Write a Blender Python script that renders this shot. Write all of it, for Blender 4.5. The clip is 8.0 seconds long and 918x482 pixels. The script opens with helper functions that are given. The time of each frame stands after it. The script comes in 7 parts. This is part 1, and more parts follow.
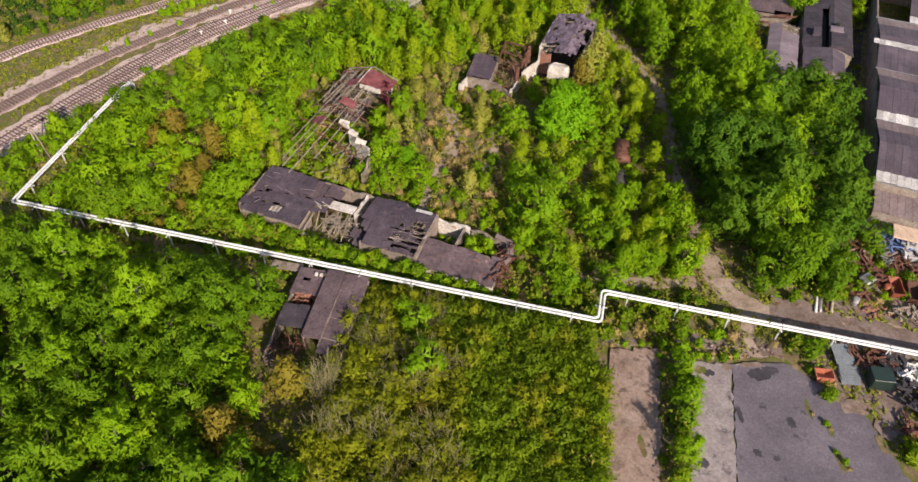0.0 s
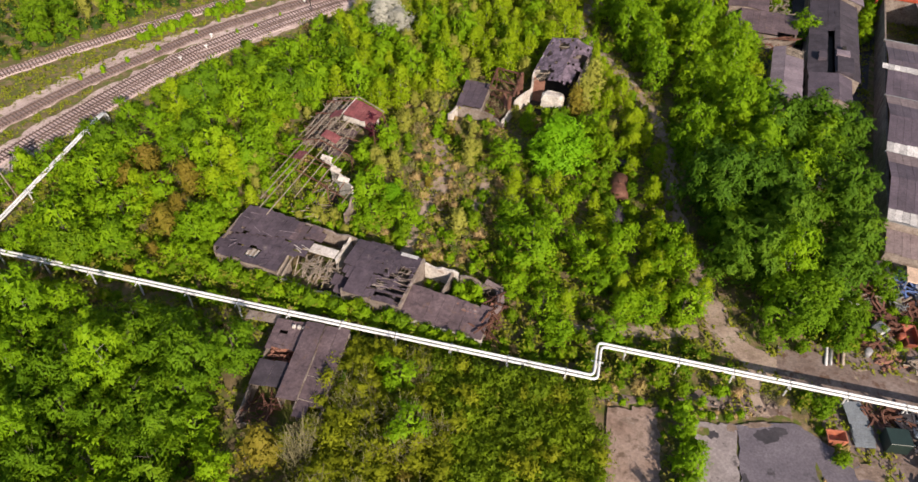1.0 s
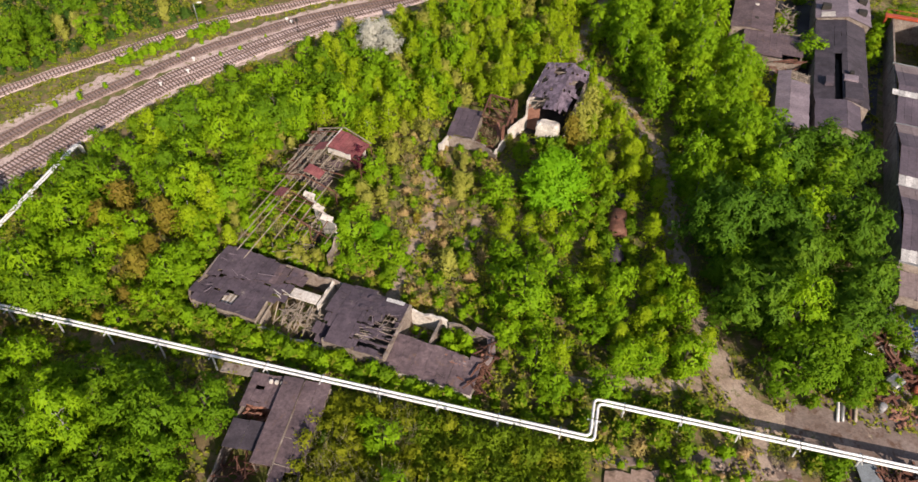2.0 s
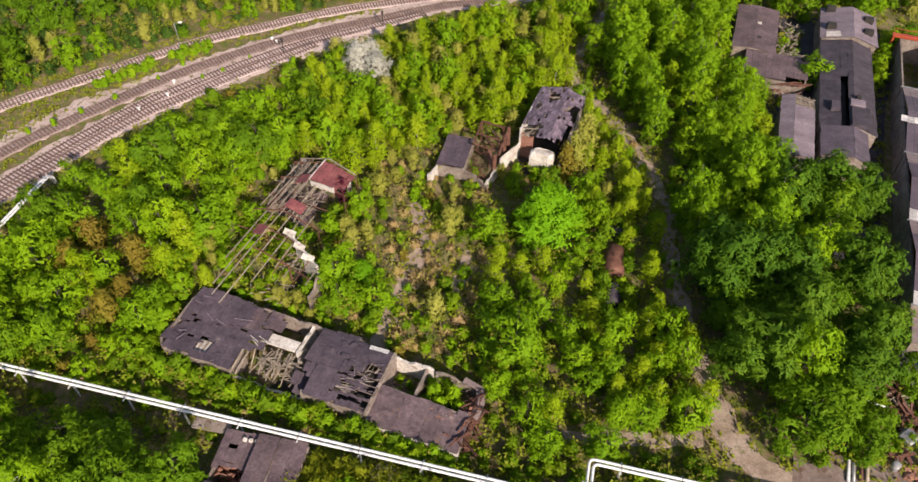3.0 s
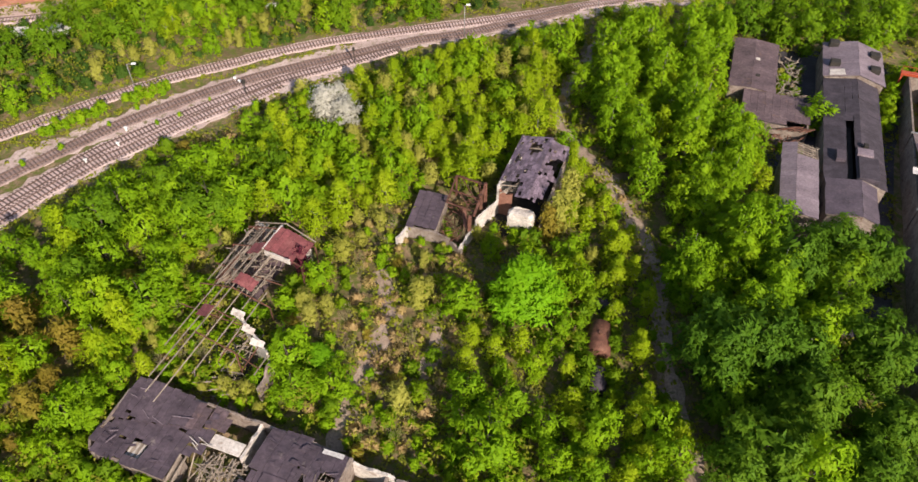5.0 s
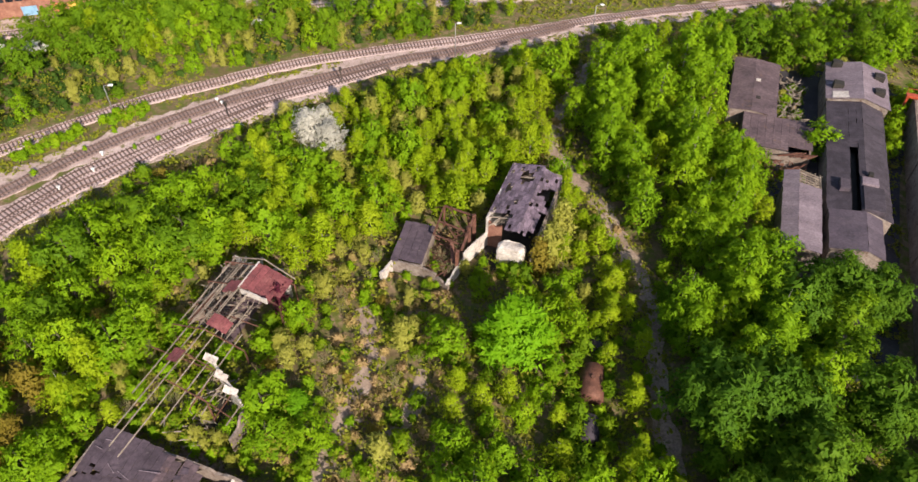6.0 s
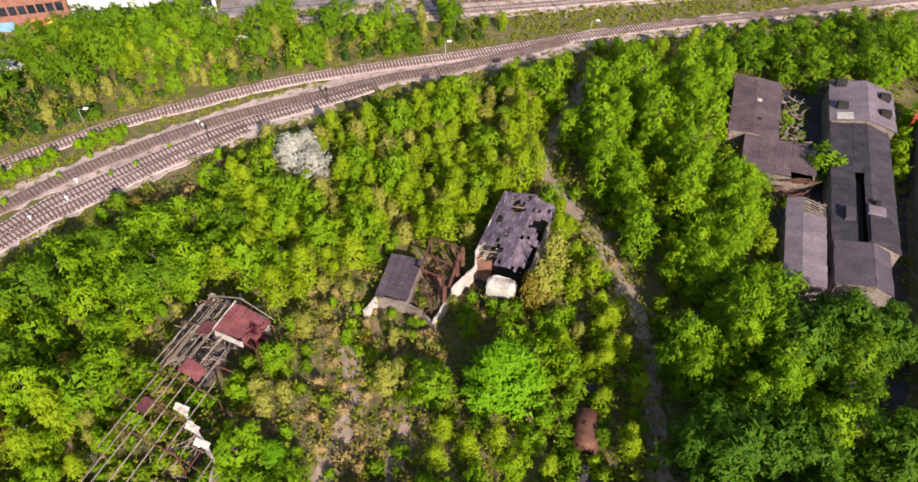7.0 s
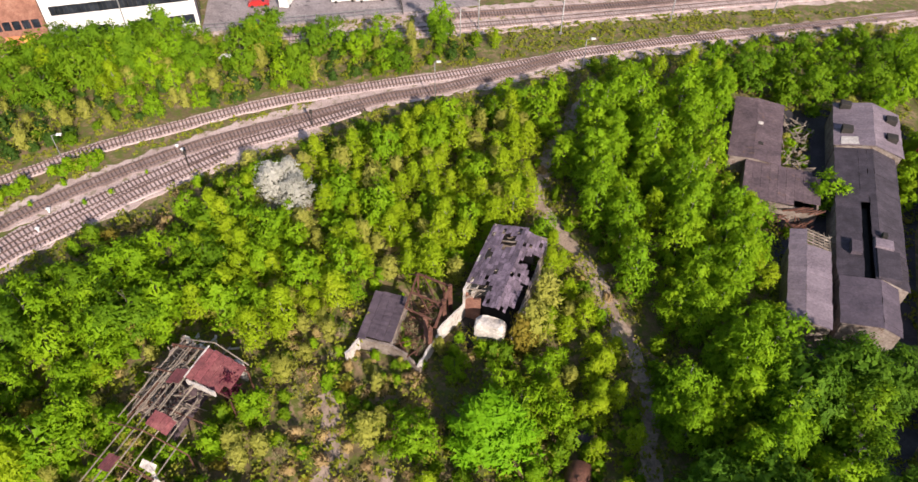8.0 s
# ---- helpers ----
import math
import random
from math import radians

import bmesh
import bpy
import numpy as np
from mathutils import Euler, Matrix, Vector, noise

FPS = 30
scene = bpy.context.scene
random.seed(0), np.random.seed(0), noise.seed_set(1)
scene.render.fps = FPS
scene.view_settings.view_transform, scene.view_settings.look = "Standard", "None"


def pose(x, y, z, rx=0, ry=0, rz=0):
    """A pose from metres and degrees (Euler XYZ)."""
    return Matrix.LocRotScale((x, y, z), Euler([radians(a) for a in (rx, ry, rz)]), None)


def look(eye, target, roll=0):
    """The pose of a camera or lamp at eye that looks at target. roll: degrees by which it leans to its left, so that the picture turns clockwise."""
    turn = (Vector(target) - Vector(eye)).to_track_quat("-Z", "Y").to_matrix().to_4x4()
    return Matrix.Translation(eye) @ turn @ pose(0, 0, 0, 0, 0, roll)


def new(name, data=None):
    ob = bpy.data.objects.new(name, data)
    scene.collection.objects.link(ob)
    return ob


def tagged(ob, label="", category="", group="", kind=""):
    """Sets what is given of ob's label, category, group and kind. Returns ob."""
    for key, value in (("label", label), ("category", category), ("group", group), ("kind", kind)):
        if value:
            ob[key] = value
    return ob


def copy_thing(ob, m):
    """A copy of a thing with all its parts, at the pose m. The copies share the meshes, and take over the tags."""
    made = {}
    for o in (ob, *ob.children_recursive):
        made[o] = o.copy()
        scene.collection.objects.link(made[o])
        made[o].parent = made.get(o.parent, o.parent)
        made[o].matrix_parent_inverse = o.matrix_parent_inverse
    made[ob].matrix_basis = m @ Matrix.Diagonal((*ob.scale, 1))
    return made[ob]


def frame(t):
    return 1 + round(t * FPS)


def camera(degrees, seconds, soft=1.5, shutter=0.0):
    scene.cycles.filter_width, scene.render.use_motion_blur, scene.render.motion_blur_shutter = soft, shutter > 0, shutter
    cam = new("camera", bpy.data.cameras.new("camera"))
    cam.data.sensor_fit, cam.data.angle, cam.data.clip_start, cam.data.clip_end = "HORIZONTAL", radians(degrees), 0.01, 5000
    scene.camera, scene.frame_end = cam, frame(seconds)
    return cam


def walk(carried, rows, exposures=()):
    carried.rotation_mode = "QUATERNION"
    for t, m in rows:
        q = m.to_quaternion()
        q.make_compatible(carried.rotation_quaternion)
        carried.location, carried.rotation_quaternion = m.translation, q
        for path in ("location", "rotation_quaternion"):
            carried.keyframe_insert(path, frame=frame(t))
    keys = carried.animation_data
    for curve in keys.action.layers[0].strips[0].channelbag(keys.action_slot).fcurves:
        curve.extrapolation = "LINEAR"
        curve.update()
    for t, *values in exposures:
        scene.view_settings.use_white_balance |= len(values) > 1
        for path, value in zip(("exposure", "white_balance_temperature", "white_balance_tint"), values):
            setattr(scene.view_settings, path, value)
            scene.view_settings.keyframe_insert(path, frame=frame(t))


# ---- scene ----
cam = camera(65.0, 8.0, soft=1.55)
PATH = [
    (0, (-0.015, 0.047, 77.105), (0.041, 1.429, 75.66), 1.4),
    (0.5, (0.923, 4.354, 77.02), (0.981, 5.738, 75.577), 1.3),
    (1, (1.865, 8.543, 77.023), (1.922, 9.929, 75.582), 1.2),
    (1.5, (2.769, 12.576, 77.005), (2.825, 13.965, 75.566), 1.1),
    (3, (5.283, 24.073, 77.033), (5.342, 25.462, 75.596), 1.1),
    (3.5, (6.3, 27.712, 76.961), (6.361, 29.102, 75.525), 1.1),
    (4, (7.384, 31.197, 76.936), (7.446, 32.587, 75.499), 1.0),
    (5.5, (10.607, 41.437, 76.93), (10.672, 42.826, 75.493), 1.0),
    (6, (11.52, 44.694, 76.978), (11.586, 46.084, 75.542), 1.1),
    (6.5, (12.437, 47.971, 76.983), (12.504, 49.361, 75.546), 1.1),
    (7, (13.376, 51.39, 76.975), (13.443, 52.779, 75.537), 1.0),
    (7.5, (14.321, 54.741, 76.992), (14.389, 56.129, 75.554), 1.1),
    (8, (15.223, 58.147, 77.018), (15.292, 59.535, 75.58), 1.0),
]
walk(cam, [(t, look(eye, target, roll)) for t, eye, target, roll in PATH], [(0, 0.56, 7600, 17), (5.5, 0.7, 7500, 17), (8, 0.76, 7250, 19)])
SUN_EL, SUN_X, SUN_Y = 31.0, 0.37, -0.929
world = bpy.data.worlds.new("sky")
scene.world = world
world.use_nodes = True
sky = world.node_tree.nodes.new("ShaderNodeTexSky")
sky.sky_type = "NISHITA"
sky.sun_disc = False
sky.sun_elevation = radians(SUN_EL)
sky.sun_rotation = math.atan2(SUN_X, SUN_Y)
world.node_tree.links.new(sky.outputs[0], world.node_tree.nodes["Background"].inputs[0])
world.node_tree.nodes["Background"].inputs[1].default_value = 0.105
lamp = bpy.data.lights.new("sun", "SUN")
lamp.energy, lamp.angle, lamp.color = 4.8, radians(0.5), (1.0, 0.95, 0.87)
sun = new("sun", lamp)
sun_dir = Vector((SUN_X * math.cos(radians(SUN_EL)), SUN_Y * math.cos(radians(SUN_EL)), math.sin(radians(SUN_EL))))
sun.matrix_world = look(sun_dir * 300, (0, 0, 0))


# ---- materials ----
TONE = 0.55  # all hard surfaces share one reflectance scale


def ramp(nt, fac, stops):
    node = nt.nodes.new("ShaderNodeValToRGB")
    el = node.color_ramp.elements
    while len(el) < len(stops):
        el.new(0.5)
    for e, (p, c) in zip(el, stops):
        e.position, e.color = p, (*c, 1)
    nt.links.new(fac, node.inputs[0])
    return node.outputs[0]


def noise_tex(nt, scale, detail=4.0, rough=0.6, vec=None):
    node = nt.nodes.new("ShaderNodeTexNoise")
    node.inputs["Scale"].default_value = scale
    node.inputs["Detail"].default_value = detail
    node.inputs["Roughness"].default_value = rough
    if vec is not None:
        nt.links.new(vec, node.inputs["Vector"])
    return node.outputs["Fac"]


def blend(nt, fac, a, b, mode="MIX"):
    node = nt.nodes.new("ShaderNodeMix")
    node.data_type, node.blend_type = "RGBA", mode
    for socket, value in ((node.inputs[0], fac), (node.inputs[6], a), (node.inputs[7], b)):
        if isinstance(value, (int, float)):
            socket.default_value = value
        elif isinstance(value, tuple):
            socket.default_value = (*value, 1)
        else:
            nt.links.new(value, socket)
    return node.outputs[2]


def surface(name, dark, mid, light, big=0.25, fine=3.0, rough=0.85, bump=0.3, metal=0.0, vary=0.25, stain=None, stain_at=0.6):
    """A weathered surface: two scales of noise in the colour, fine relief, a random tone for each object."""
    dark, mid, light = (tuple(TONE * v for v in c) for c in (dark, mid, light))
    stain = tuple(TONE * v for v in stain) if stain else None
    m = bpy.data.materials.new(name)
    m.use_nodes = True
    nt = m.node_tree
    bsdf = nt.nodes["Principled BSDF"]
    pos = nt.nodes.new("ShaderNodeNewGeometry").outputs["Position"]
    col = ramp(nt, noise_tex(nt, big, 6, 0.65, pos), ((0.3, dark), (0.5, mid), (0.7, light)))
    grain = ramp(nt, noise_tex(nt, fine, 5, 0.7, pos), ((0.3, (0.62, 0.62, 0.62)), (0.7, (1.25, 1.25, 1.25))))
    col = blend(nt, 1.0, col, grain, "MULTIPLY")
    if stain:
        mask = ramp(nt, noise_tex(nt, big * 2.3, 5, 0.7, pos), ((stain_at - 0.04, (0, 0, 0)), (stain_at + 0.06, (1, 1, 1))))
        col = blend(nt, mask, col, stain)
    if vary:
        tone = nt.nodes.new("ShaderNodeMapRange")
        nt.links.new(nt.nodes.new("ShaderNodeObjectInfo").outputs["Random"], tone.inputs[0])
        tone.inputs[3].default_value, tone.inputs[4].default_value = 1 - vary, 1 + vary
        grey = nt.nodes.new("ShaderNodeCombineColor")
        for n in range(3):
            nt.links.new(tone.outputs[0], grey.inputs[n])
        col = blend(nt, 1.0, col, grey.outputs[0], "MULTIPLY")
    nt.links.new(col, bsdf.inputs["Base Color"])
    bsdf.inputs["Roughness"].default_value = rough
    bsdf.inputs["Metallic"].default_value = metal
    if bump:
        node = nt.nodes.new("ShaderNodeBump")
        node.inputs["Strength"].default_value = bump
        node.inputs["Distance"].default_value = 0.05
        nt.links.new(noise_tex(nt, fine * 2.5, 4, 0.7, pos), node.inputs["Height"])
        nt.links.new(node.outputs[0], bsdf.inputs["Normal"])
    return m


def foliage(name, a, b, c, translucent=0.42):
    """Leaves: tone by tree, by clump and by leaf, part of the light going through."""
    m = bpy.data.materials.new(name)
    m.use_nodes = True
    nt = m.node_tree
    out = nt.nodes["Material Output"]
    nt.nodes.remove(nt.nodes["Principled BSDF"])
    geo = nt.nodes.new("ShaderNodeNewGeometry")
    obj = nt.nodes.new("ShaderNodeObjectInfo")
    add = nt.nodes.new("ShaderNodeMath")
    add.operation = "MULTIPLY_ADD"
    nt.links.new(obj.outputs["Random"], add.inputs[0])
    add.inputs[1].default_value = 0.24
    clump = noise_tex(nt, 0.45, 4, 0.65, geo.outputs["Position"])
    island = nt.nodes.new("ShaderNodeMath")
    island.operation = "MULTIPLY_ADD"
    nt.links.new(geo.outputs["Random Per Island"], island.inputs[0])
    island.inputs[1].default_value = 0.14
    half = nt.nodes.new("ShaderNodeMath")
    half.operation = "MULTIPLY_ADD"
    nt.links.new(clump, half.inputs[0])
    half.inputs[1].default_value, half.inputs[2].default_value = 0.8, -0.11
    nt.links.new(half.outputs[0], island.inputs[2])
    nt.links.new(island.outputs[0], add.inputs[2])
    a, b, c = ((1.18 * tone[0], 1.13 * tone[1], 1.13 * tone[2] + 0.006) for tone in (a, b, c))
    col = ramp(nt, add.outputs[0], ((0.1, a), (0.5, b), (0.9, c)))
    diff, trans, mix = nt.nodes.new("ShaderNodeBsdfPrincipled"), nt.nodes.new("ShaderNodeBsdfTranslucent"), nt.nodes.new("ShaderNodeMixShader")
    diff.inputs["Roughness"].default_value = 0.55
    diff.inputs["Specular IOR Level"].default_value = 0.06
    nt.links.new(col, diff.inputs["Base Color"])
    nt.links.new(col, trans.inputs["Color"])
    mix.inputs[0].default_value = translucent
    nt.links.new(diff.outputs[0], mix.inputs[1])
    nt.links.new(trans.outputs[0], mix.inputs[2])
    nt.links.new(mix.outputs[0], out.inputs["Surface"])
    return m


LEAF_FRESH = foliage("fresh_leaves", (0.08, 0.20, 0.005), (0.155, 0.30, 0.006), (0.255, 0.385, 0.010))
LEAF_BIRCH = foliage("birch_leaves", (0.145, 0.255, 0.006), (0.225, 0.34, 0.008), (0.33, 0.42, 0.022))
LEAF_DARK = foliage("dark_leaves", (0.034, 0.105, 0.006), (0.07, 0.165, 0.008), (0.13, 0.235, 0.012))
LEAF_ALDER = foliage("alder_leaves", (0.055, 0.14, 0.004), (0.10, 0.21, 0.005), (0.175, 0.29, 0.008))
LEAF_IVY = foliage("ivy_leaves", (0.022, 0.068, 0.008), (0.045, 0.105, 0.012), (0.085, 0.16, 0.016))
LEAF_VIVID = foliage("vivid_leaves", (0.085, 0.24, 0.006), (0.12, 0.30, 0.006), (0.185, 0.385, 0.010))
LEAF_OLIVE = foliage("olive_leaves", (0.125, 0.165, 0.008), (0.185, 0.225, 0.010), (0.26, 0.29, 0.016))
LEAF_GREY = foliage("grey_leaves", (0.20, 0.225, 0.03), (0.28, 0.305, 0.055), (0.36, 0.375, 0.09))
LEAF_BROWN = foliage("brown_buds", (0.165, 0.12, 0.02), (0.19, 0.165, 0.02), (0.215, 0.22, 0.024))
LEAF_ELDER = foliage("elder_leaves", (0.055, 0.135, 0.004), (0.105, 0.205, 0.004), (0.205, 0.30, 0.006))
LEAF_OSIER = foliage("osier_leaves", (0.08, 0.14, 0.006), (0.12, 0.20, 0.006), (0.19, 0.28, 0.008))
LEAF_STRAW = foliage("straw_stems", (0.38, 0.27, 0.16), (0.37, 0.29, 0.13), (0.28, 0.29, 0.06))
LEAF_PURPLE = foliage("purple_leaves", (0.05, 0.012, 0.018), (0.09, 0.02, 0.03), (0.14, 0.035, 0.045))
BLOSSOM = foliage("blossom", (0.34, 0.36, 0.30), (0.47, 0.49, 0.44), (0.58, 0.60, 0.56))
BARK = surface("bark", (0.06, 0.05, 0.04), (0.12, 0.10, 0.08), (0.2, 0.18, 0.15), 2.0, 9.0)
STEM = surface("olive_stems", (0.20, 0.19, 0.08), (0.34, 0.31, 0.15), (0.48, 0.44, 0.26), 1.0, 6.0)
TWIG = surface("dry_twigs", (0.30, 0.24, 0.15), (0.46, 0.38, 0.26), (0.62, 0.53, 0.40), 1.0, 6.0)
BIRCHBARK = surface("birch_bark", (0.2, 0.19, 0.17), (0.45, 0.43, 0.40), (0.6, 0.58, 0.55), 2.5, 8.0)

SOIL = surface("overgrown_soil", (0.13, 0.10, 0.04), (0.27, 0.20, 0.10), (0.50, 0.35, 0.23), 0.3, 2.2, 0.95, 0.8, vary=0, stain=(0.14, 0.18, 0.02), stain_at=0.5)
BALLAST = surface("ballast", (0.563, 0.413, 0.396), (0.830, 0.641, 0.621), (1.037, 0.825, 0.804), 0.5, 7.0, 0.95, 0.8, vary=0)
BALLAST_RUST = surface("rusty_ballast", (0.310, 0.215, 0.193), (0.460, 0.330, 0.303), (0.598, 0.462, 0.435), 0.4, 7.0, 0.95, 0.8, vary=0)
GRAVEL = surface("cess_gravel", (0.578, 0.429, 0.396), (0.798, 0.627, 0.589), (0.991, 0.805, 0.765), 0.3, 6.0, 0.95, 0.6, vary=0, stain=(0.28, 0.24, 0.12), stain_at=0.56)
DIRT = surface("dirt_track", (0.36, 0.26, 0.20), (0.54, 0.41, 0.33), (0.68, 0.55, 0.47), 0.35, 4.0, 0.95, 0.5, vary=0, stain=(0.17, 0.19, 0.05), stain_at=0.60)
CONCRETE_PINK = surface("worn_concrete", (0.36, 0.235, 0.185), (0.50, 0.36, 0.30), (0.60, 0.46, 0.40), 0.22, 3.0, 0.9, 0.3, vary=0.06, stain=(0.22, 0.15, 0.11), stain_at=0.58)
CONCRETE = surface("grey_concrete", (0.33, 0.28, 0.29), (0.46, 0.40, 0.41), (0.56, 0.505, 0.51), 0.25, 3.0, 0.9, 0.3, vary=0.06, stain=(0.14, 0.12, 0.13), stain_at=0.61)
ASPHALT = surface("old_asphalt", (0.15, 0.132, 0.168), (0.215, 0.19, 0.235), (0.28, 0.252, 0.30), 0.16, 4.0, 0.9, 0.3, vary=0, stain=(0.07, 0.062, 0.075), stain_at=0.64)
YARD = surface("yard_ground", (0.22, 0.155, 0.13), (0.32, 0.24, 0.215), (0.42, 0.34, 0.315), 0.25, 3.0, 0.95, 0.4, vary=0, stain=(0.18, 0.10, 0.07), stain_at=0.58)
SLEEPER = surface("sleeper_wood", (0.12, 0.085, 0.085), (0.19, 0.14, 0.135), (0.28, 0.215, 0.205), 1.0, 8.0)
SLEEPER_PALE = surface("concrete_sleeper", (0.35, 0.29, 0.27), (0.47, 0.40, 0.38), (0.55, 0.49, 0.47), 1.0, 8.0)
RAIL = surface("rusty_rail", (0.16, 0.10, 0.085), (0.26, 0.17, 0.145), (0.36, 0.25, 0.22), 1.5, 9.0, 0.6, 0.2, 0.2)
FELT = surface("tar_felt", (0.07, 0.05, 0.072), (0.118, 0.087, 0.118), (0.175, 0.13, 0.168), 0.35, 2.2, 0.85, 0.6, vary=0.1, stain=(0.32, 0.27, 0.26), stain_at=0.66)
FELT_BROWN = surface("brown_felt", (0.105, 0.072, 0.088), (0.175, 0.12, 0.14), (0.26, 0.185, 0.205), 0.3, 2.4, 0.85, 0.5, vary=0.09, stain=(0.25, 0.15, 0.11), stain_at=0.64)
SLATE = surface("grey_boards", (0.139, 0.103, 0.146), (0.233, 0.174, 0.240), (0.353, 0.273, 0.359), 0.6, 4.0, 0.85, 0.4, vary=0.45)
SHEET = surface("cement_sheet", (0.092, 0.073, 0.102), (0.138, 0.108, 0.147), (0.195, 0.154, 0.2), 0.25, 3.0, 0.85, 0.3, vary=0.14, stain=(0.15, 0.11, 0.105), stain_at=0.66)
SHEET_LIGHT = surface("pale_sheet", (0.24, 0.19, 0.235), (0.32, 0.256, 0.31), (0.41, 0.333, 0.395), 0.3, 3.0, 0.85, 0.3, vary=0.10)
SHEET_DARK = surface("dark_shade_and_parts", (0.041, 0.032, 0.045), (0.074, 0.060, 0.083), (0.121, 0.096, 0.128), 0.6, 4.0, vary=0)
SHEET_CLEAR = surface("translucent_sheet", (0.55, 0.54, 0.56), (0.80, 0.79, 0.80), (1.0, 0.99, 1.0), 0.5, 4.0, 0.6, 0.2, vary=0.25)
SHEET_PINK = surface("pinkish_sheet", (0.25, 0.185, 0.195), (0.34, 0.26, 0.27), (0.42, 0.34, 0.345), 0.3, 3.0, 0.85, 0.3, vary=0.10)
RED_SHEET = surface("red_sheet", (0.22, 0.06, 0.07), (0.33, 0.09, 0.10), (0.44, 0.15, 0.15), 0.5, 4.0, 0.8, 0.3, vary=0.15)
WHITEWALL = surface("pale_render", (0.62, 0.55, 0.50), (0.86, 0.80, 0.75), (1.0, 0.96, 0.92), 0.5, 3.0, 0.9, 0.3, vary=0.1, stain=(0.42, 0.32, 0.26), stain_at=0.62)
WALL = surface("dirty_render", (0.24, 0.18, 0.15), (0.38, 0.31, 0.27), (0.50, 0.44, 0.40), 0.5, 3.0, 0.9, 0.4, vary=0.1, stain=(0.16, 0.09, 0.06), stain_at=0.6)
BRICK = surface("red_brick", (0.32, 0.14, 0.10), (0.46, 0.21, 0.15), (0.58, 0.31, 0.23), 0.8, 6.0, 0.9, 0.5, vary=0.1)
TIMBER = surface("weathered_timber", (0.28, 0.225, 0.18), (0.46, 0.38, 0.31), (0.64, 0.55, 0.46), 0.8, 6.0, 0.9, 0.4, vary=0.3)
RUST = surface("rusty_steel", (0.12, 0.05, 0.035), (0.235, 0.10, 0.07), (0.35, 0.17, 0.12), 0.8, 6.0, 0.75, 0.3, 0.2, vary=0.2)
RUBBLE = surface("rubble", (0.20, 0.14, 0.11), (0.36, 0.26, 0.21), (0.54, 0.44, 0.39), 0.9, 5.0, 0.95, 0.9, vary=0)
PIPE = surface("white_pipe_cladding", (0.95, 0.98, 1.02), (1.15, 1.18, 1.22), (1.3, 1.32, 1.34), 0.3, 4.0, 0.45, 0.05, 0.0, vary=0.04)
GALV = surface("galvanised_steel", (0.38, 0.39, 0.40), (0.50, 0.51, 0.52), (0.60, 0.61, 0.62), 0.6, 6.0, 0.5, 0.1, 0.5, vary=0.1)
# near-black: painted shade of interiors and openings, also posts, wheels, frames
DARK = surface("dark_shade_and_parts", (0.02, 0.018, 0.016), (0.04, 0.035, 0.03), (0.07, 0.06, 0.05), 0.6, 4.0, vary=0)
WHITEPAINT = surface("white_paint", (1.05, 1.06, 1.08), (1.22, 1.23, 1.25), (1.32, 1.32, 1.33), 0.2, 3.0, 0.6, 0.05, vary=0.03)
GLASS = surface("dark_glazing", (0.02, 0.025, 0.035), (0.035, 0.045, 0.06), (0.06, 0.07, 0.09), 0.6, 3.0, 0.15, 0.0, vary=0.3)
# colour holds the court's shadow; serves dark patches and scrap too
COURT = surface("painted_shade_and_dark_bits", (0.04, 0.037, 0.048), (0.07, 0.063, 0.08), (0.11, 0.10, 0.12), 0.3, 3.0, 0.8, 0.3, vary=0)
POST = surface("grey_post_paint", (0.75, 0.77, 0.80), (0.95, 0.97, 1.0), (1.05, 1.07, 1.1), 0.5, 5.0, 0.6, 0.1, vary=0.06)
PAINT = {}


def paint(name, r, g, b, rough=0.5):
    if name not in PAINT:
        PAINT[name] = surface(name, (r * 1.2, g * 1.2, b * 1.2), (r * 1.6, g * 1.6, b * 1.6), (r * 1.75, g * 1.75, b * 1.75), 0.8, 5.0, rough, 0.1, vary=0.08)
    return PAINT[name]


# ---- building blocks ----


def mesh_of(name, verts, faces, material):
    me = bpy.data.meshes.new(name)
    me.from_pydata([tuple(v) for v in verts], [], faces)
    me.materials.append(material)
    me.update()
    return me


def part(name, bm, material, parent, label=""):
    """Links a bmesh, or a finished mesh, as one part of a thing."""
    if isinstance(bm, bpy.types.Mesh):
        me = bm
    else:
        bmesh.ops.recalc_face_normals(bm, faces=bm.faces)
        me = bpy.data.meshes.new(name)
        bm.to_mesh(me)
        bm.free()
        me.materials.append(material)
    ob = new(name, me)
    ob.parent = parent
    return tagged(ob, label)


def thing(name, m, label, category, group="", kind=""):
    ob = new(name)
    ob.empty_display_size = 0.5
    ob.matrix_basis = m
    return tagged(ob, label, category, group, kind)


def setting(name, me, label, category="ground"):
    return tagged(new(name, me), label, category, "", "structure")


def add_box(bm, x0, x1, y0, y1, z0, z1, bevel=0.0):
    got = bmesh.ops.create_cube(bm, size=1.0)
    for v in got["verts"]:
        v.co = Vector(((x0 + x1) / 2 + v.co.x * (x1 - x0), (y0 + y1) / 2 + v.co.y * (y1 - y0), (z0 + z1) / 2 + v.co.z * (z1 - z0)))
    if bevel:
        edges = list({e for v in got["verts"] for e in v.link_edges})
        bmesh.ops.bevel(bm, geom=edges, offset=bevel, segments=1, affect="EDGES")


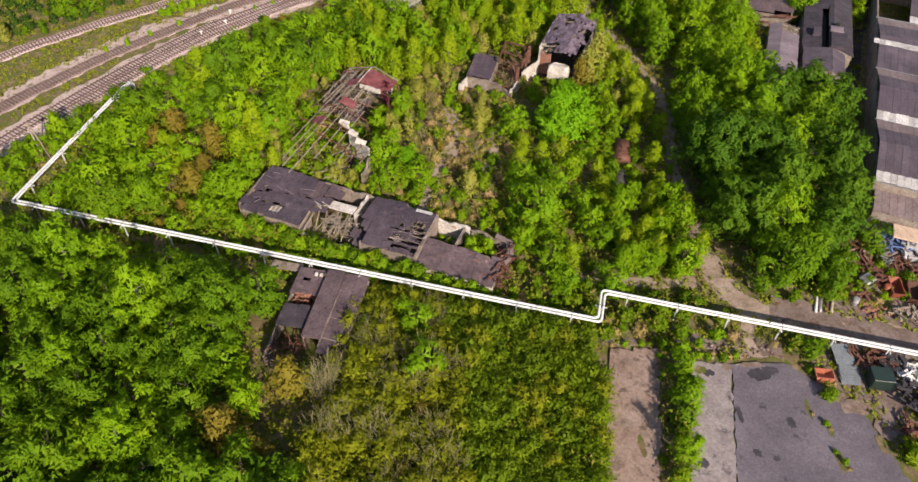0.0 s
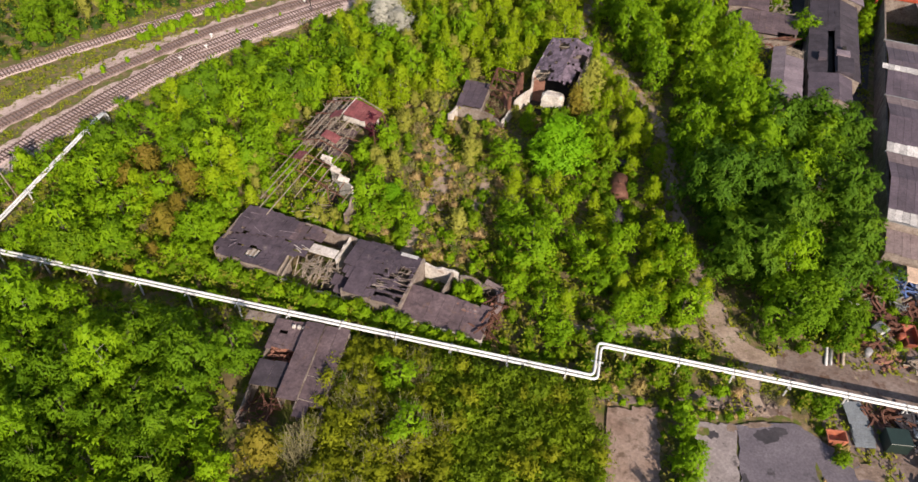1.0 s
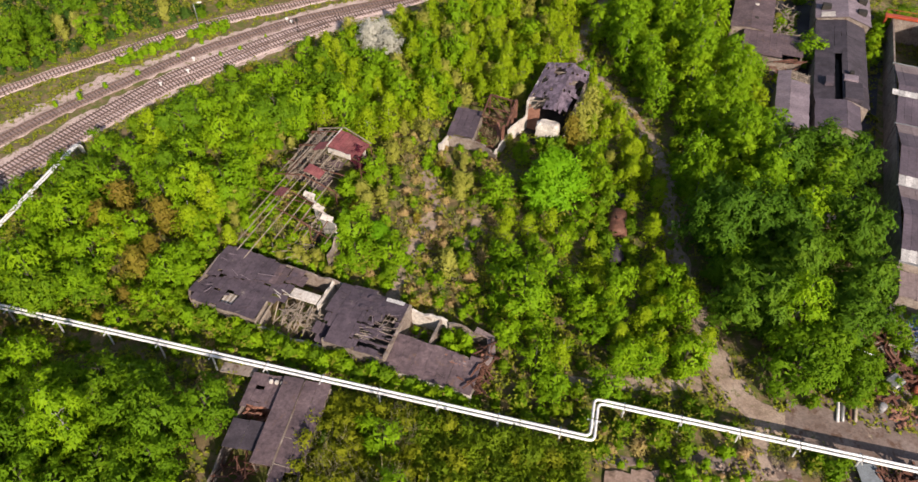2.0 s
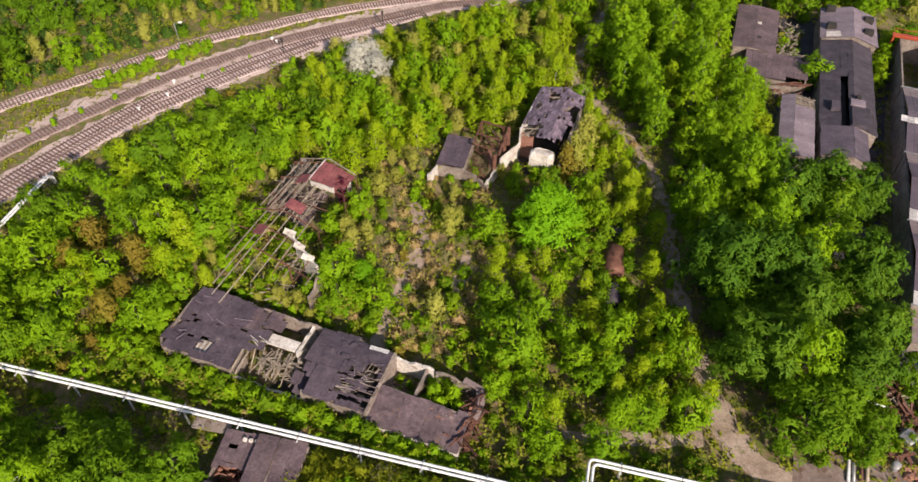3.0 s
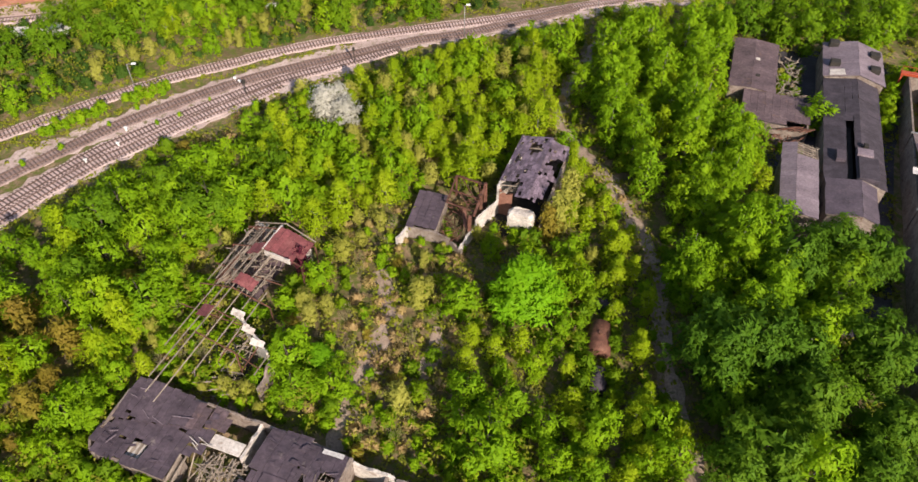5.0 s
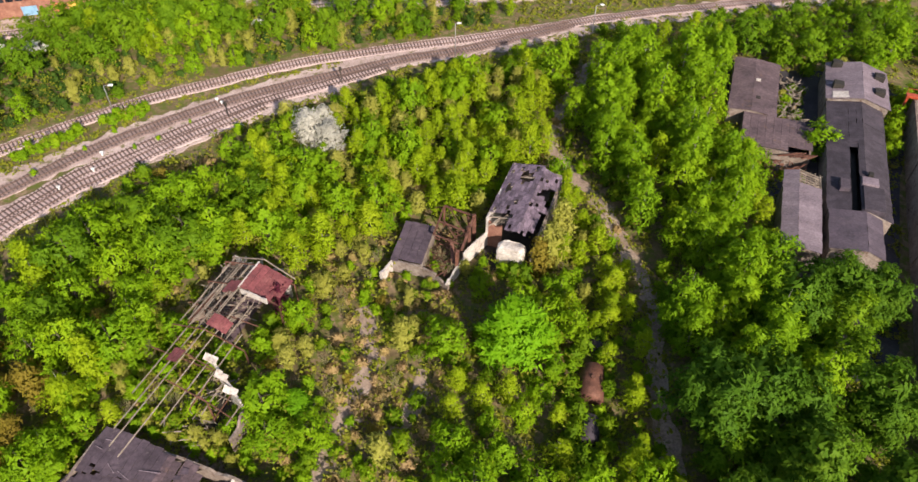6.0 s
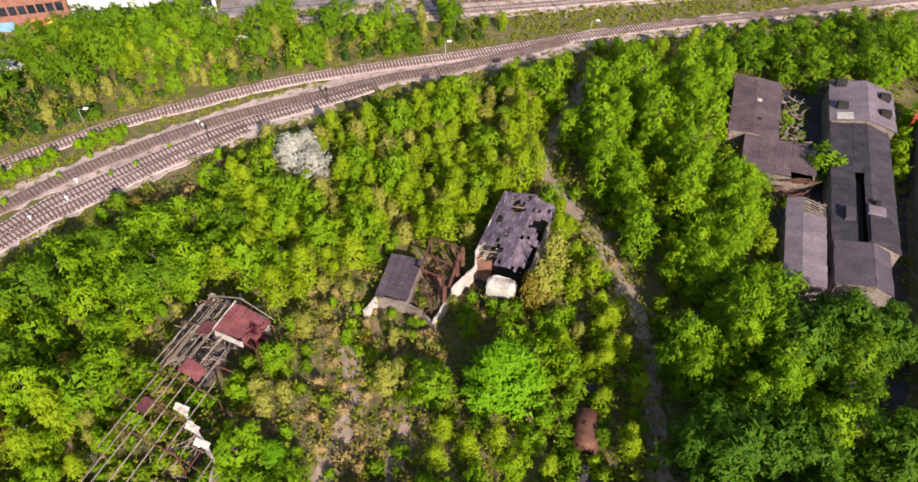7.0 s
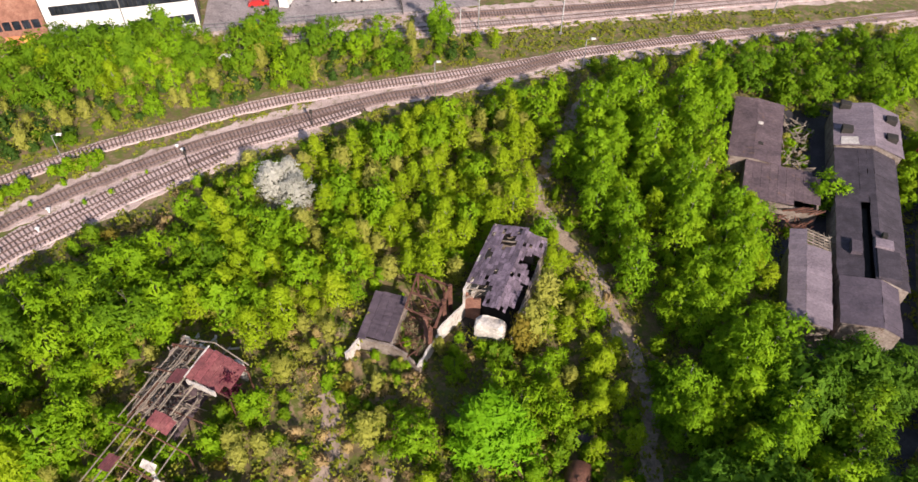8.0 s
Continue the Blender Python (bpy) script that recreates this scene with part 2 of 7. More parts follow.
def box(x0, x1, y0, y1, z0, z1, bevel=0.0):
    bm = bmesh.new()
    add_box(bm, x0, x1, y0, y1, z0, z1, bevel)
    return bm


def add_beam(bm, a, b, w, h=None, sides=4):
    """A straight bar from a to b."""
    a, b = Vector(a), Vector(b)
    h = h or w
    way = (b - a).normalized()
    side = way.cross(Vector((0, 0, 1)))
    side = side.normalized() if side.length > 1e-3 else Vector((1, 0, 0))
    up = side.cross(way)
    rings = []
    for p in (a, b):
        ring = []
        for k in range(sides):
            t = 2 * math.pi * (k + 0.5) / sides
            f = 1 / math.cos(math.pi / sides) if sides == 4 else 1
            ring.append(bm.verts.new(p + side * math.cos(t) * w / 2 * f + up * math.sin(t) * h / 2 * f))
        rings.append(ring)
    for k in range(sides):
        bm.faces.new((rings[0][k], rings[0][(k + 1) % sides], rings[1][(k + 1) % sides], rings[1][k]))
    bm.faces.new(rings[0][::-1])
    bm.faces.new(rings[1])


def beam(a, b, w, h=None, sides=4):
    bm = bmesh.new()
    add_beam(bm, a, b, w, h, sides)
    return bm


def tube_mesh(name, points, radii, sides, material):
    """A round tube of changing radius along a line of points."""
    verts, faces = [], []
    points = [Vector(p) for p in points]
    for n, p in enumerate(points):
        way = points[min(n + 1, len(points) - 1)] - points[max(n - 1, 0)]
        side = way.cross(Vector((0.13, 0.07, 1)))
        side = (side if side.length > 1e-4 else Vector((1, 0, 0))).normalized()
        up = side.cross(way).normalized()
        for k in range(sides):
            t = 2 * math.pi * k / sides
            verts.append(p + (side * math.cos(t) + up * math.sin(t)) * radii[n])
    for n in range(len(points) - 1):
        for k in range(sides):
            a, b = n * sides + k, n * sides + (k + 1) % sides
            faces.append((a, b, b + sides, a + sides))
    faces.append(tuple(range(sides))[::-1])
    faces.append(tuple(range(len(verts) - sides, len(verts))))
    me = mesh_of(name, verts, faces, material)
    me.polygons.foreach_set("use_smooth", [True] * len(me.polygons))
    return me


def inside(x, y, poly):
    hit = False
    for (ax, ay), (bx, by) in zip(poly, poly[1:] + poly[:1]):
        if (ay > y) != (by > y) and x < (bx - ax) * (y - ay) / (by - ay) + ax:
            hit = not hit
    return hit


def curve_through(points, step):
    """Evenly spaced places and headings along a smooth line through the points."""
    p = [Vector((*q, 0)) for q in points]
    p = [p[0] * 2 - p[1]] + p + [p[-1] * 2 - p[-2]]
    fine = []
    for n in range(1, len(p) - 2):
        for k in range(24):
            t = k / 24
            a, b, c, d = p[n - 1 : n + 3]
            fine.append(0.5 * (2 * b + (c - a) * t + (2 * a - 5 * b + 4 * c - d) * t * t + (3 * b - a - 3 * c + d) * t**3))
    fine.append(p[-2])
    out, left = [], 0.0
    for a, b in zip(fine, fine[1:]):
        far = (b - a).length
        while left < far:
            out.append((a.lerp(b, left / far), (b - a).normalized()))
            left += step
        left -= far
    return out


def gz(x, y):
    """Height of the ground: level with the railway, dipping where the ruins stand."""
    dip = -1.0 * math.exp(-(((x + 9) / 30) ** 2) ** 1.5 - (((y - 71) / 20) ** 2) ** 1.5)
    dip -= 0.9 * math.exp(-(((x - 30) / 9) ** 2 + ((y - 86) / 16) ** 2))
    return dip + 0.12 * noise.noise((x * 0.11, y * 0.11, 0.0))

# ---- ground ----


def spread(lo, hi, step, far):
    inner = list(np.arange(lo, hi + 0.1, step))
    outer = [far, far * 0.4, far * 0.15, far * 0.06]
    return [lo - o for o in outer] + inner + [hi + o for o in outer[::-1]]


xs, ys = spread(-110, 130, 2.0, 2500), spread(0, 230, 2.0, 2500)
verts = [(x, y, gz(x, y)) for y in ys for x in xs]
faces = [(j * len(xs) + i, j * len(xs) + i + 1, (j + 1) * len(xs) + i + 1, (j + 1) * len(xs) + i) for j in range(len(ys) - 1) for i in range(len(xs) - 1)]
ground = mesh_of("ground", verts, faces, SOIL)
ground.polygons.foreach_set("use_smooth", [True] * len(ground.polygons))
setting("ground", ground, "overgrown brown soil with grass and moss")


def strip(name, points, left, right, lift, material, label, category, step=1.5, ragged=0.0, seed=1):
    """A band that follows a line over the ground, with a raised, uneven edge."""
    rng = random.Random(seed)
    verts, faces = [], []
    rows = curve_through(points, step)
    for p, way in rows:
        side = Vector((way.y, -way.x, 0))
        a, b = p - side * (left + rng.uniform(-ragged, ragged)), p + side * (right + rng.uniform(-ragged, ragged))
        skirt = 0.35
        for q in (a - side * skirt, a, a.lerp(b, 0.5), b, b + side * skirt):
            verts.append((q.x, q.y, gz(q.x, q.y) + (lift if len(verts) % 5 in (1, 2, 3) else -0.1)))
    for n in range(len(rows) - 1):
        for k in range(4):
            faces.append((n * 5 + k, n * 5 + k + 1, n * 5 + k + 6, n * 5 + k + 5))
    return setting(name, mesh_of(name, verts, faces, material), label, category)


def slab(name, poly, z, material, label, category="pavement", cells=0.0, thick=0.12, rag=0.0):
    """A flat paved area with a real, broken edge."""
    if rag:
        rng, ring = random.Random(len(name)), []
        for (ax, ay), (bx, by) in zip(poly, poly[1:] + poly[:1]):
            count = max(1, int(math.hypot(bx - ax, by - ay) / 0.6))
            ring += [(ax + (bx - ax) * k / count + rng.gauss(0, rag), ay + (by - ay) * k / count + rng.gauss(0, rag)) for k in range(count)]
        poly = ring
    bm = bmesh.new()
    top = [bm.verts.new((x, y, z)) for x, y in poly]
    low = [bm.verts.new((x, y, z - thick - 0.25)) for x, y in poly]
    bm.faces.new(top)
    for n in range(len(poly)):
        m = (n + 1) % len(poly)
        bm.faces.new((top[n], low[n], low[m], top[m]))
    bmesh.ops.recalc_face_normals(bm, faces=bm.faces)
    me = bpy.data.meshes.new(name)
    bm.to_mesh(me)
    bm.free()
    me.materials.append(material)
    return setting(name, me, label, category)


TRACK_A = [(-104, 98), (-83.9, 122.8), (-74.1, 131.8), (-60, 142.5), (-42, 155.1), (-24.2, 163.8), (-12.2, 168.7), (3.8, 173.1), (17.8, 176.2), (33.9, 180.4), (43.4, 183.4), (64.5, 188.2), (88.9, 192.5), (121, 198.2), (160, 205)]
TRACK_B = [(-92, 84), (-77.4, 106.7), (-71.1, 114.9), (-64, 123.5), (-50, 137.6), (-43.6, 143.3), (-32.2, 151.4), (-22.2, 157.2), (-8.8, 163), (6.1, 169.1), (16.3, 171.9), (31.3, 177.8), (41, 182.2)]
TRACK_C = [(-88, 70), (-73.3, 96.9), (-65.2, 110), (-56.2, 122.9), (-47.9, 133.3), (-41.8, 138.8), (-31.6, 146.9), (-24.5, 152), (-18.3, 155.8), (-10.9, 159.3), (-4.2, 162.7), (2.8, 166.4)]
TRACK_D = [(-66, 104.5), (-57, 117.5), (-46.8, 130.7), (-41.7, 135), (-36.5, 139.7), (-30.3, 145), (-23.1, 150.4), (-18.9, 154)]
TRACK_F = [(-130, 168), (-60, 182), (-25.6, 187.7), (-6.6, 190.8), (14.5, 193.5), (35.5, 196.4), (61.3, 200.3), (88.9, 204.6), (150, 213)]
TRACK_G = [(14, 197.6), (21.3, 199), (46.5, 201.9), (61.6, 203.8), (88.9, 208.2), (150, 217)]
strip("railway_bed", [(-100, 80), (-78, 110), (-62, 130), (-45, 144), (-25, 157.5), (-8, 166), (8, 171.5), (28, 177.5), (43, 182.6), (64, 188), (89, 192.5), (121, 198), (160, 205)], 1.6, 4.2, 0.05, GRAVEL, "pale pinkish gravel bed of the railway", "railway bed", ragged=0.8)
strip("siding_bed", [(-90, 66), (-74, 95), (-57, 120), (-47, 132), (-31, 145.4), (-18, 154.5), (-4, 162.5)], 3.2, 3.4, 0.06, GRAVEL, "pale gravel bed beside the sidings", "railway bed", ragged=0.7, seed=2)
strip("far_railway_bed", TRACK_F, 8.0, 3.2, 0.05, GRAVEL, "brown gravel bed of the far main line", "railway bed", ragged=0.6, seed=3)
for n, (line, mat, name) in enumerate(((TRACK_A, BALLAST, "ballast_a"), (TRACK_B, BALLAST_RUST, "ballast_b"), (TRACK_C, BALLAST, "ballast_c"), (TRACK_D, BALLAST, "ballast_d"), (TRACK_F, BALLAST, "ballast_f"), (TRACK_G, BALLAST_RUST, "ballast_g"))):
    strip(name, line, 1.5, 1.5, 0.13 + 0.012 * n, mat, "stone ballast under a railway track", "ballast", ragged=0.2, seed=10 + n)

ROAD = [(47, 175), (45.1, 170.9), (42.2, 166.3), (35.7, 153.7), (32.2, 143.4), (32.4, 138.7), (34.5, 133.5), (37.1, 128.1), (38.3, 124.1), (39.5, 117.8), (40.7, 112.0), (41.4, 107.5), (41.2, 103.3), (40.0, 98.7), (39.2, 94.4), (38.6, 86), (38.9, 76), (38.8, 70), (39.2, 66)]
strip("dirt_road", ROAD + [(43, 60.5), (52, 58.5), (64, 55), (85, 48)], 1.15, 1.15, 0.03, DIRT, "bare earth track through the trees", "dirt road", ragged=0.5, seed=5)
strip("clearing_path", [(20, 66), (25, 66.4), (30, 65.7), (37, 65.4)], 0.9, 0.8, 0.035, DIRT, "bare earth clearing beside the pipeline", "dirt road", ragged=0.6, seed=6)
slab("concrete_slab_1", [(22.2, 54.2), (28.4, 54.2), (26.4, 43.0), (20.6, 18), (14.8, 18)], 0.16, CONCRETE_PINK, "worn pinkish concrete slab", rag=0.16)
slab("concrete_slab_2", [(32.4, 52.2), (37.3, 51.6), (33.5, 36), (28.5, 16), (23.0, 16)], 0.15, CONCRETE, "cracked pale grey concrete slab", rag=0.1)
slab("asphalt_yard", [(37.5, 51.6), (44.4, 51.6), (51.4, 44.8), (53.4, 35), (58, 16), (28.7, 16), (33.6, 36)], 0.154, ASPHALT, "patched purple-grey asphalt yard", rag=0.08)
slab("scrap_yard_ground", [(47, 61.5), (52, 64.5), (60, 66), (74, 78), (95, 70), (80, 40), (56, 36), (53, 45.5), (47, 50), (50, 56)], 0.10, YARD, "bare pinkish earth of the scrap yard", "ground")
slab("factory_yard", [(-31.5, 193.2), (26, 203.5), (20, 235), (-36, 235)], 0.12, CONCRETE, "pale paved factory yard")

# the halls' shadow is put into this slab's dark colour
slab("factory_court", [(61, 110), (66, 132), (66, 164), (96, 164), (100, 150), (88, 132), (72, 98), (66, 92), (58, 98)], 0.05, COURT, "asphalt court between the sheds, shadow painted dark", "pavement")

strip("earth_clearing", [(-2.5, 79.5), (-1.5, 86), (2.0, 94), (3.0, 101), (0.5, 108)], 1.3, 1.6, 0.03, DIRT, "bare pinkish earth in the clearing", "ground", ragged=0.7, seed=7)
strip("earth_clearing_side", [(4, 87), (8, 90), (9.5, 97)], 0.9, 1.1, 0.034, DIRT, "bare pinkish earth in the clearing", "ground", ragged=0.6, seed=8)

strip("yard_road", [(38.6, 74), (39.8, 66), (43, 60.8), (52, 58.5), (64, 55), (85, 48)], 1.55, 1.55, 0.125, DIRT, "bare pinkish earth road into the yard", "dirt road", ragged=0.5, seed=9)

strip("yard_apron", [(45, 60.0), (52, 57.2), (58, 55.6), (66, 53.2), (78, 49.5)], 2.7, 2.7, 0.131, YARD, "bare pinkish earth of the yard entrance", "dirt road", ragged=0.6, seed=15)
strip("side_track", [(43.6, 61.0), (41.6, 58.0), (40.8, 55.0), (40.6, 51.8)], 0.9, 0.9, 0.128, DIRT, "bare earth track under the pipeline", "dirt road", ragged=0.5, seed=16)


strip("yard_edge", [(31.5, 56.4), (36.8, 54.8), (41.0, 54.2), (45.5, 53.4)], 1.1, 1.0, 0.06, YARD, "bare pinkish earth beside the asphalt", "ground", ragged=0.5, seed=18)
strip("slab_head", [(21.5, 56.0), (24.0, 55.6), (27.6, 55.0)], 0.6, 0.5, 0.05, YARD, "bare earth at the head of the slab", "ground", ragged=0.3, seed=19)


def patch(name, x, y, rx, ry, z, material, label, seed):
    """A flat ragged patch on a paved area."""
    rng = random.Random(seed)
    ring = []
    for k in range(18):
        t = 2 * math.pi * k / 18
        r = rng.uniform(0.65, 1.15)
        ring.append((x + rx * r * math.cos(t), y + ry * r * math.sin(t), z))
    n = len(ring)
    low = [(a, b, c - 0.1) for a, b, c in ring]
    setting(name, mesh_of(name, ring + low, [tuple(range(n))] + [(k, k + n, (k + 1) % n + n, (k + 1) % n) for k in range(n)], material), label, "pavement patch")


for k, (x, y, rx, ry, z, mat) in enumerate(((40.3, 50.0, 1.7, 1.0, 0.158, COURT), (42.0, 50.6, 1.2, 0.7, 0.16, COURT), (42.2, 43.2, 0.5, 1.0, 0.159, COURT), (45.0, 45.0, 0.35, 1.5, 0.161, SOIL), (46.6, 42.4, 0.4, 1.4, 0.162, SOIL), (46.3, 38.4, 0.5, 1.6, 0.163, SOIL), (30.2, 38.2, 0.8, 0.7, 0.155, COURT), (36.3, 44.5, 0.4, 1.2, 0.156, COURT), (36.9, 39.3, 0.5, 0.6, 0.16, COURT), (39.0, 38.6, 0.5, 0.4, 0.161, COURT), (22.0, 43.4, 1.5, 0.6, 0.164, RUBBLE), (20.0, 38.6, 1.3, 1.3, 0.165, RUBBLE), (24.6, 52.4, 1.2, 0.5, 0.166, RUBBLE), (51.0, 45.3, 2.2, 1.4, 0.167, RUBBLE), (53.2, 42.0, 1.3, 1.8, 0.168, YARD), (34.0, 50.4, 1.0, 0.6, 0.157, COURT), (36.6, 51.2, 0.7, 0.6, 0.169, RUBBLE), (27.2, 51.0, 0.5, 1.4, 0.171, RUBBLE), (25.0, 44.6, 0.5, 1.2, 0.172, RUBBLE), (21.2, 49.0, 0.4, 1.3, 0.173, SOIL), (18.6, 40.2, 0.5, 1.5, 0.174, SOIL), (23.6, 40.4, 0.5, 1.3, 0.175, SOIL), (31.4, 46.6, 0.5, 1.4, 0.176, RUBBLE), (29.4, 41.0, 0.6, 1.2, 0.177, SOIL), (33.0, 50.8, 0.9, 0.6, 0.178, SOIL), (40.0, 51.5, 2.0, 0.4, 0.179, RUBBLE), (49.4, 46.6, 1.0, 0.8, 0.18, RUBBLE), (52.0, 40.0, 0.7, 1.6, 0.181, SOIL))):
    patch("pavement_patch_%d" % k, x, y, rx, ry, z, mat, "ragged worn patch on the paved yard", 300 + k)

# ---- trees ----


def quads(centres, normals, size, rng, ways=None):
    """Pointed leaf sprays at the centres, facing about along the normals and, if given, pointing the ways."""
    n = len(centres)
    normals = normals / np.linalg.norm(normals, axis=1, keepdims=True)
    t = np.cross(normals, rng.normal(size=(n, 3))) if ways is None else ways - normals * (ways * normals).sum(1, keepdims=True)
    t /= np.linalg.norm(t, axis=1, keepdims=True) + 1e-6
    b = np.cross(normals, t)
    s = (size * rng.uniform(0.65, 1.35, n))[:, None]
    long, wide = (1.15, 0.68) if ways is None else (1.45, 0.56)
    v = np.stack([centres + t * s * long, centres - t * s * 0.8 + b * s * wide, centres - t * s * 0.8 - b * s * wide], 1).reshape(-1, 3)
    return v


def leaf_mesh(name, centres, normals, size, rng, material, ways=None, soft=None):
    """Leaf sprays as one mesh; soft: the normals of the crown's surface, by which the leaves are shaded."""
    v = quads(centres, normals, size, rng, ways).reshape(-1, 3, 3)
    if soft is not None:
        soft = soft / (np.linalg.norm(soft, axis=1, keepdims=True) + 1e-6)
        away = (np.cross(v[:, 1] - v[:, 0], v[:, 2] - v[:, 0]) * soft).sum(1) < 0
        v[away] = v[away][:, ::-1]
    v = v.reshape(-1, 3)
    me = bpy.data.meshes.new(name)
    n = len(v)
    me.vertices.add(n)
    me.vertices.foreach_set("co", v.ravel())
    me.loops.add(n)
    me.loops.foreach_set("vertex_index", np.arange(n, dtype=np.int32))
    me.polygons.add(n // 3)
    me.polygons.foreach_set("loop_start", np.arange(0, n, 3, dtype=np.int32))
    me.polygons.foreach_set("loop_total", np.full(n // 3, 3, dtype=np.int32))
    me.materials.append(material)
    me.update(calc_edges=True)
    if soft is not None:
        me.polygons.foreach_set("use_smooth", [True] * (n // 3))
        me.normals_split_custom_set_from_vertices(np.repeat(soft, 3, axis=0))
    return me


def profile(shape, h):
    if shape == "spire":
        return np.minimum(1.0, 0.22 + 1.6 * (1 - h)) * np.minimum(1.0, 0.55 + 1.6 * h)
    if shape == "dome":
        return np.sqrt(np.clip(1 - (h * 0.98) ** 2.2, 0, 1)) * np.minimum(1, 0.6 + 1.2 * h)
    return np.sqrt(np.clip(1 - (2 * h - 0.9) ** 2 * 0.85, 0.04, 1))


def crown(name, seed, shape, radius, base, top, clumps, per, clump_r, leaf, material, droop=0.0, boughs=0):
    """Leafy shoots that radiate from the stem, or from boughs where the tree is large."""
    rng = np.random.default_rng(seed)
    lobes = rng.uniform(0.55, 1.3, 9)

    def envelope(h, ang, rho):
        lobe = np.interp(ang, np.linspace(0, 2 * np.pi, 10), np.r_[lobes, lobes[0]])
        r = radius * profile(shape, h) * rho * lobe
        return np.stack([r * np.cos(ang), r * np.sin(ang), base + (top - base) * h], 1)

    if boughs:
        bh = (np.arange(boughs) + 0.5) / boughs * 0.86
        bang = np.arange(boughs) * 2.4 + rng.uniform(-0.5, 0.5, boughs)
        bc = envelope(bh, bang % (2 * np.pi), rng.uniform(0.5, 0.78, boughs))
        own = rng.integers(0, boughs, clumps)
        reach = radius * rng.uniform(0.36, 0.6, boughs)
        way = rng.normal(size=(clumps, 3)) + [0, 0, 0.45]
        hub = np.stack([bc[own, 0], bc[own, 1], np.zeros(clumps)], 1)
        way += 0.8 * hub / (np.linalg.norm(hub, axis=1, keepdims=True) + 0.2)
        way /= np.linalg.norm(way, axis=1, keepdims=True)
        tip = bc[own] + way * (reach[own] * rng.uniform(0.75, 1.2, clumps))[:, None]
        root = bc[own] - [0, 0, 0.2]
    else:
        h = rng.uniform(0, 1, clumps) ** 0.85
        ang = rng.uniform(0, 2 * np.pi, clumps)
        tip = envelope(h, ang, rng.uniform(0.25, 1.25, clumps) ** 0.6)
        root = np.stack([tip[:, 0] * 0.12, tip[:, 1] * 0.12, base + (tip[:, 2] - base) * (0.62 if shape == "dome" else 0.78)], 1)
        root[:, 2] -= 0.3
        way = tip - root
        way /= np.linalg.norm(way, axis=1, keepdims=True) + 1e-6
    span = np.minimum(np.linalg.norm(tip - root, axis=1), clump_r * rng.uniform(1.9, 3.0, clumps))
    k = np.repeat(np.arange(clumps), per)
    f = rng.uniform(0, 1, len(k)) ** 0.65
    girth = clump_r * (0.24 + 0.36 * np.sin(np.pi * np.clip(f * 0.9 + 0.05, 0, 1)))
    side = rng.normal(size=(len(k), 3)) * [0.75, 0.75, 0.5]
    pts = tip[k] - way[k] * (span[k] * (1 - f))[:, None] + side * girth[:, None]
    pts[:, 2] -= droop * clump_r * 0.55 * f**2
    core = np.stack([pts[:, 0] * 0, pts[:, 1] * 0, base + (pts[:, 2] - base) * 0.6], 1)
    out = pts - core
    out /= np.linalg.norm(out, axis=1, keepdims=True) + 1e-6
    if boughs:
        bulge = pts - bc[own][k] + [0, 0, 0.3]
        out = out * 0.5 + 0.8 * bulge / (np.linalg.norm(bulge, axis=1, keepdims=True) + 1e-6)
    smooth = out + side * 0.3 + way[k] * 0.2 + rng.normal(size=side.shape) * 0.42 + [0, 0, 0.25]
    nor = smooth + rng.normal(size=side.shape) * 0.6
    sizes = np.full(len(pts), leaf)
    lie = way[k] + side * 0.75 - np.array([0, 0, max(droop, 0.0) * 0.6])
    # larger sprays deeper in the crown close it
    inner = max(40, clumps * per // 15)
    h, ang = rng.uniform(0.0, 0.92, inner), rng.uniform(0, 2 * np.pi, inner)
    deep = envelope(h, ang, rng.uniform(0.35, 0.7, inner))
    face = np.stack([np.cos(ang), np.sin(ang), 0.3 + h], 1) + rng.normal(size=(inner, 3)) * 0.25
    pts, smooth, nor = np.r_[pts, deep], np.r_[smooth, face], np.r_[nor, face]
    lie, sizes = np.r_[lie, rng.normal(size=(inner, 3))], np.r_[sizes, np.full(inner, leaf * 1.7)]
    return leaf_mesh(name, pts, nor, sizes, rng, material, lie, smooth)


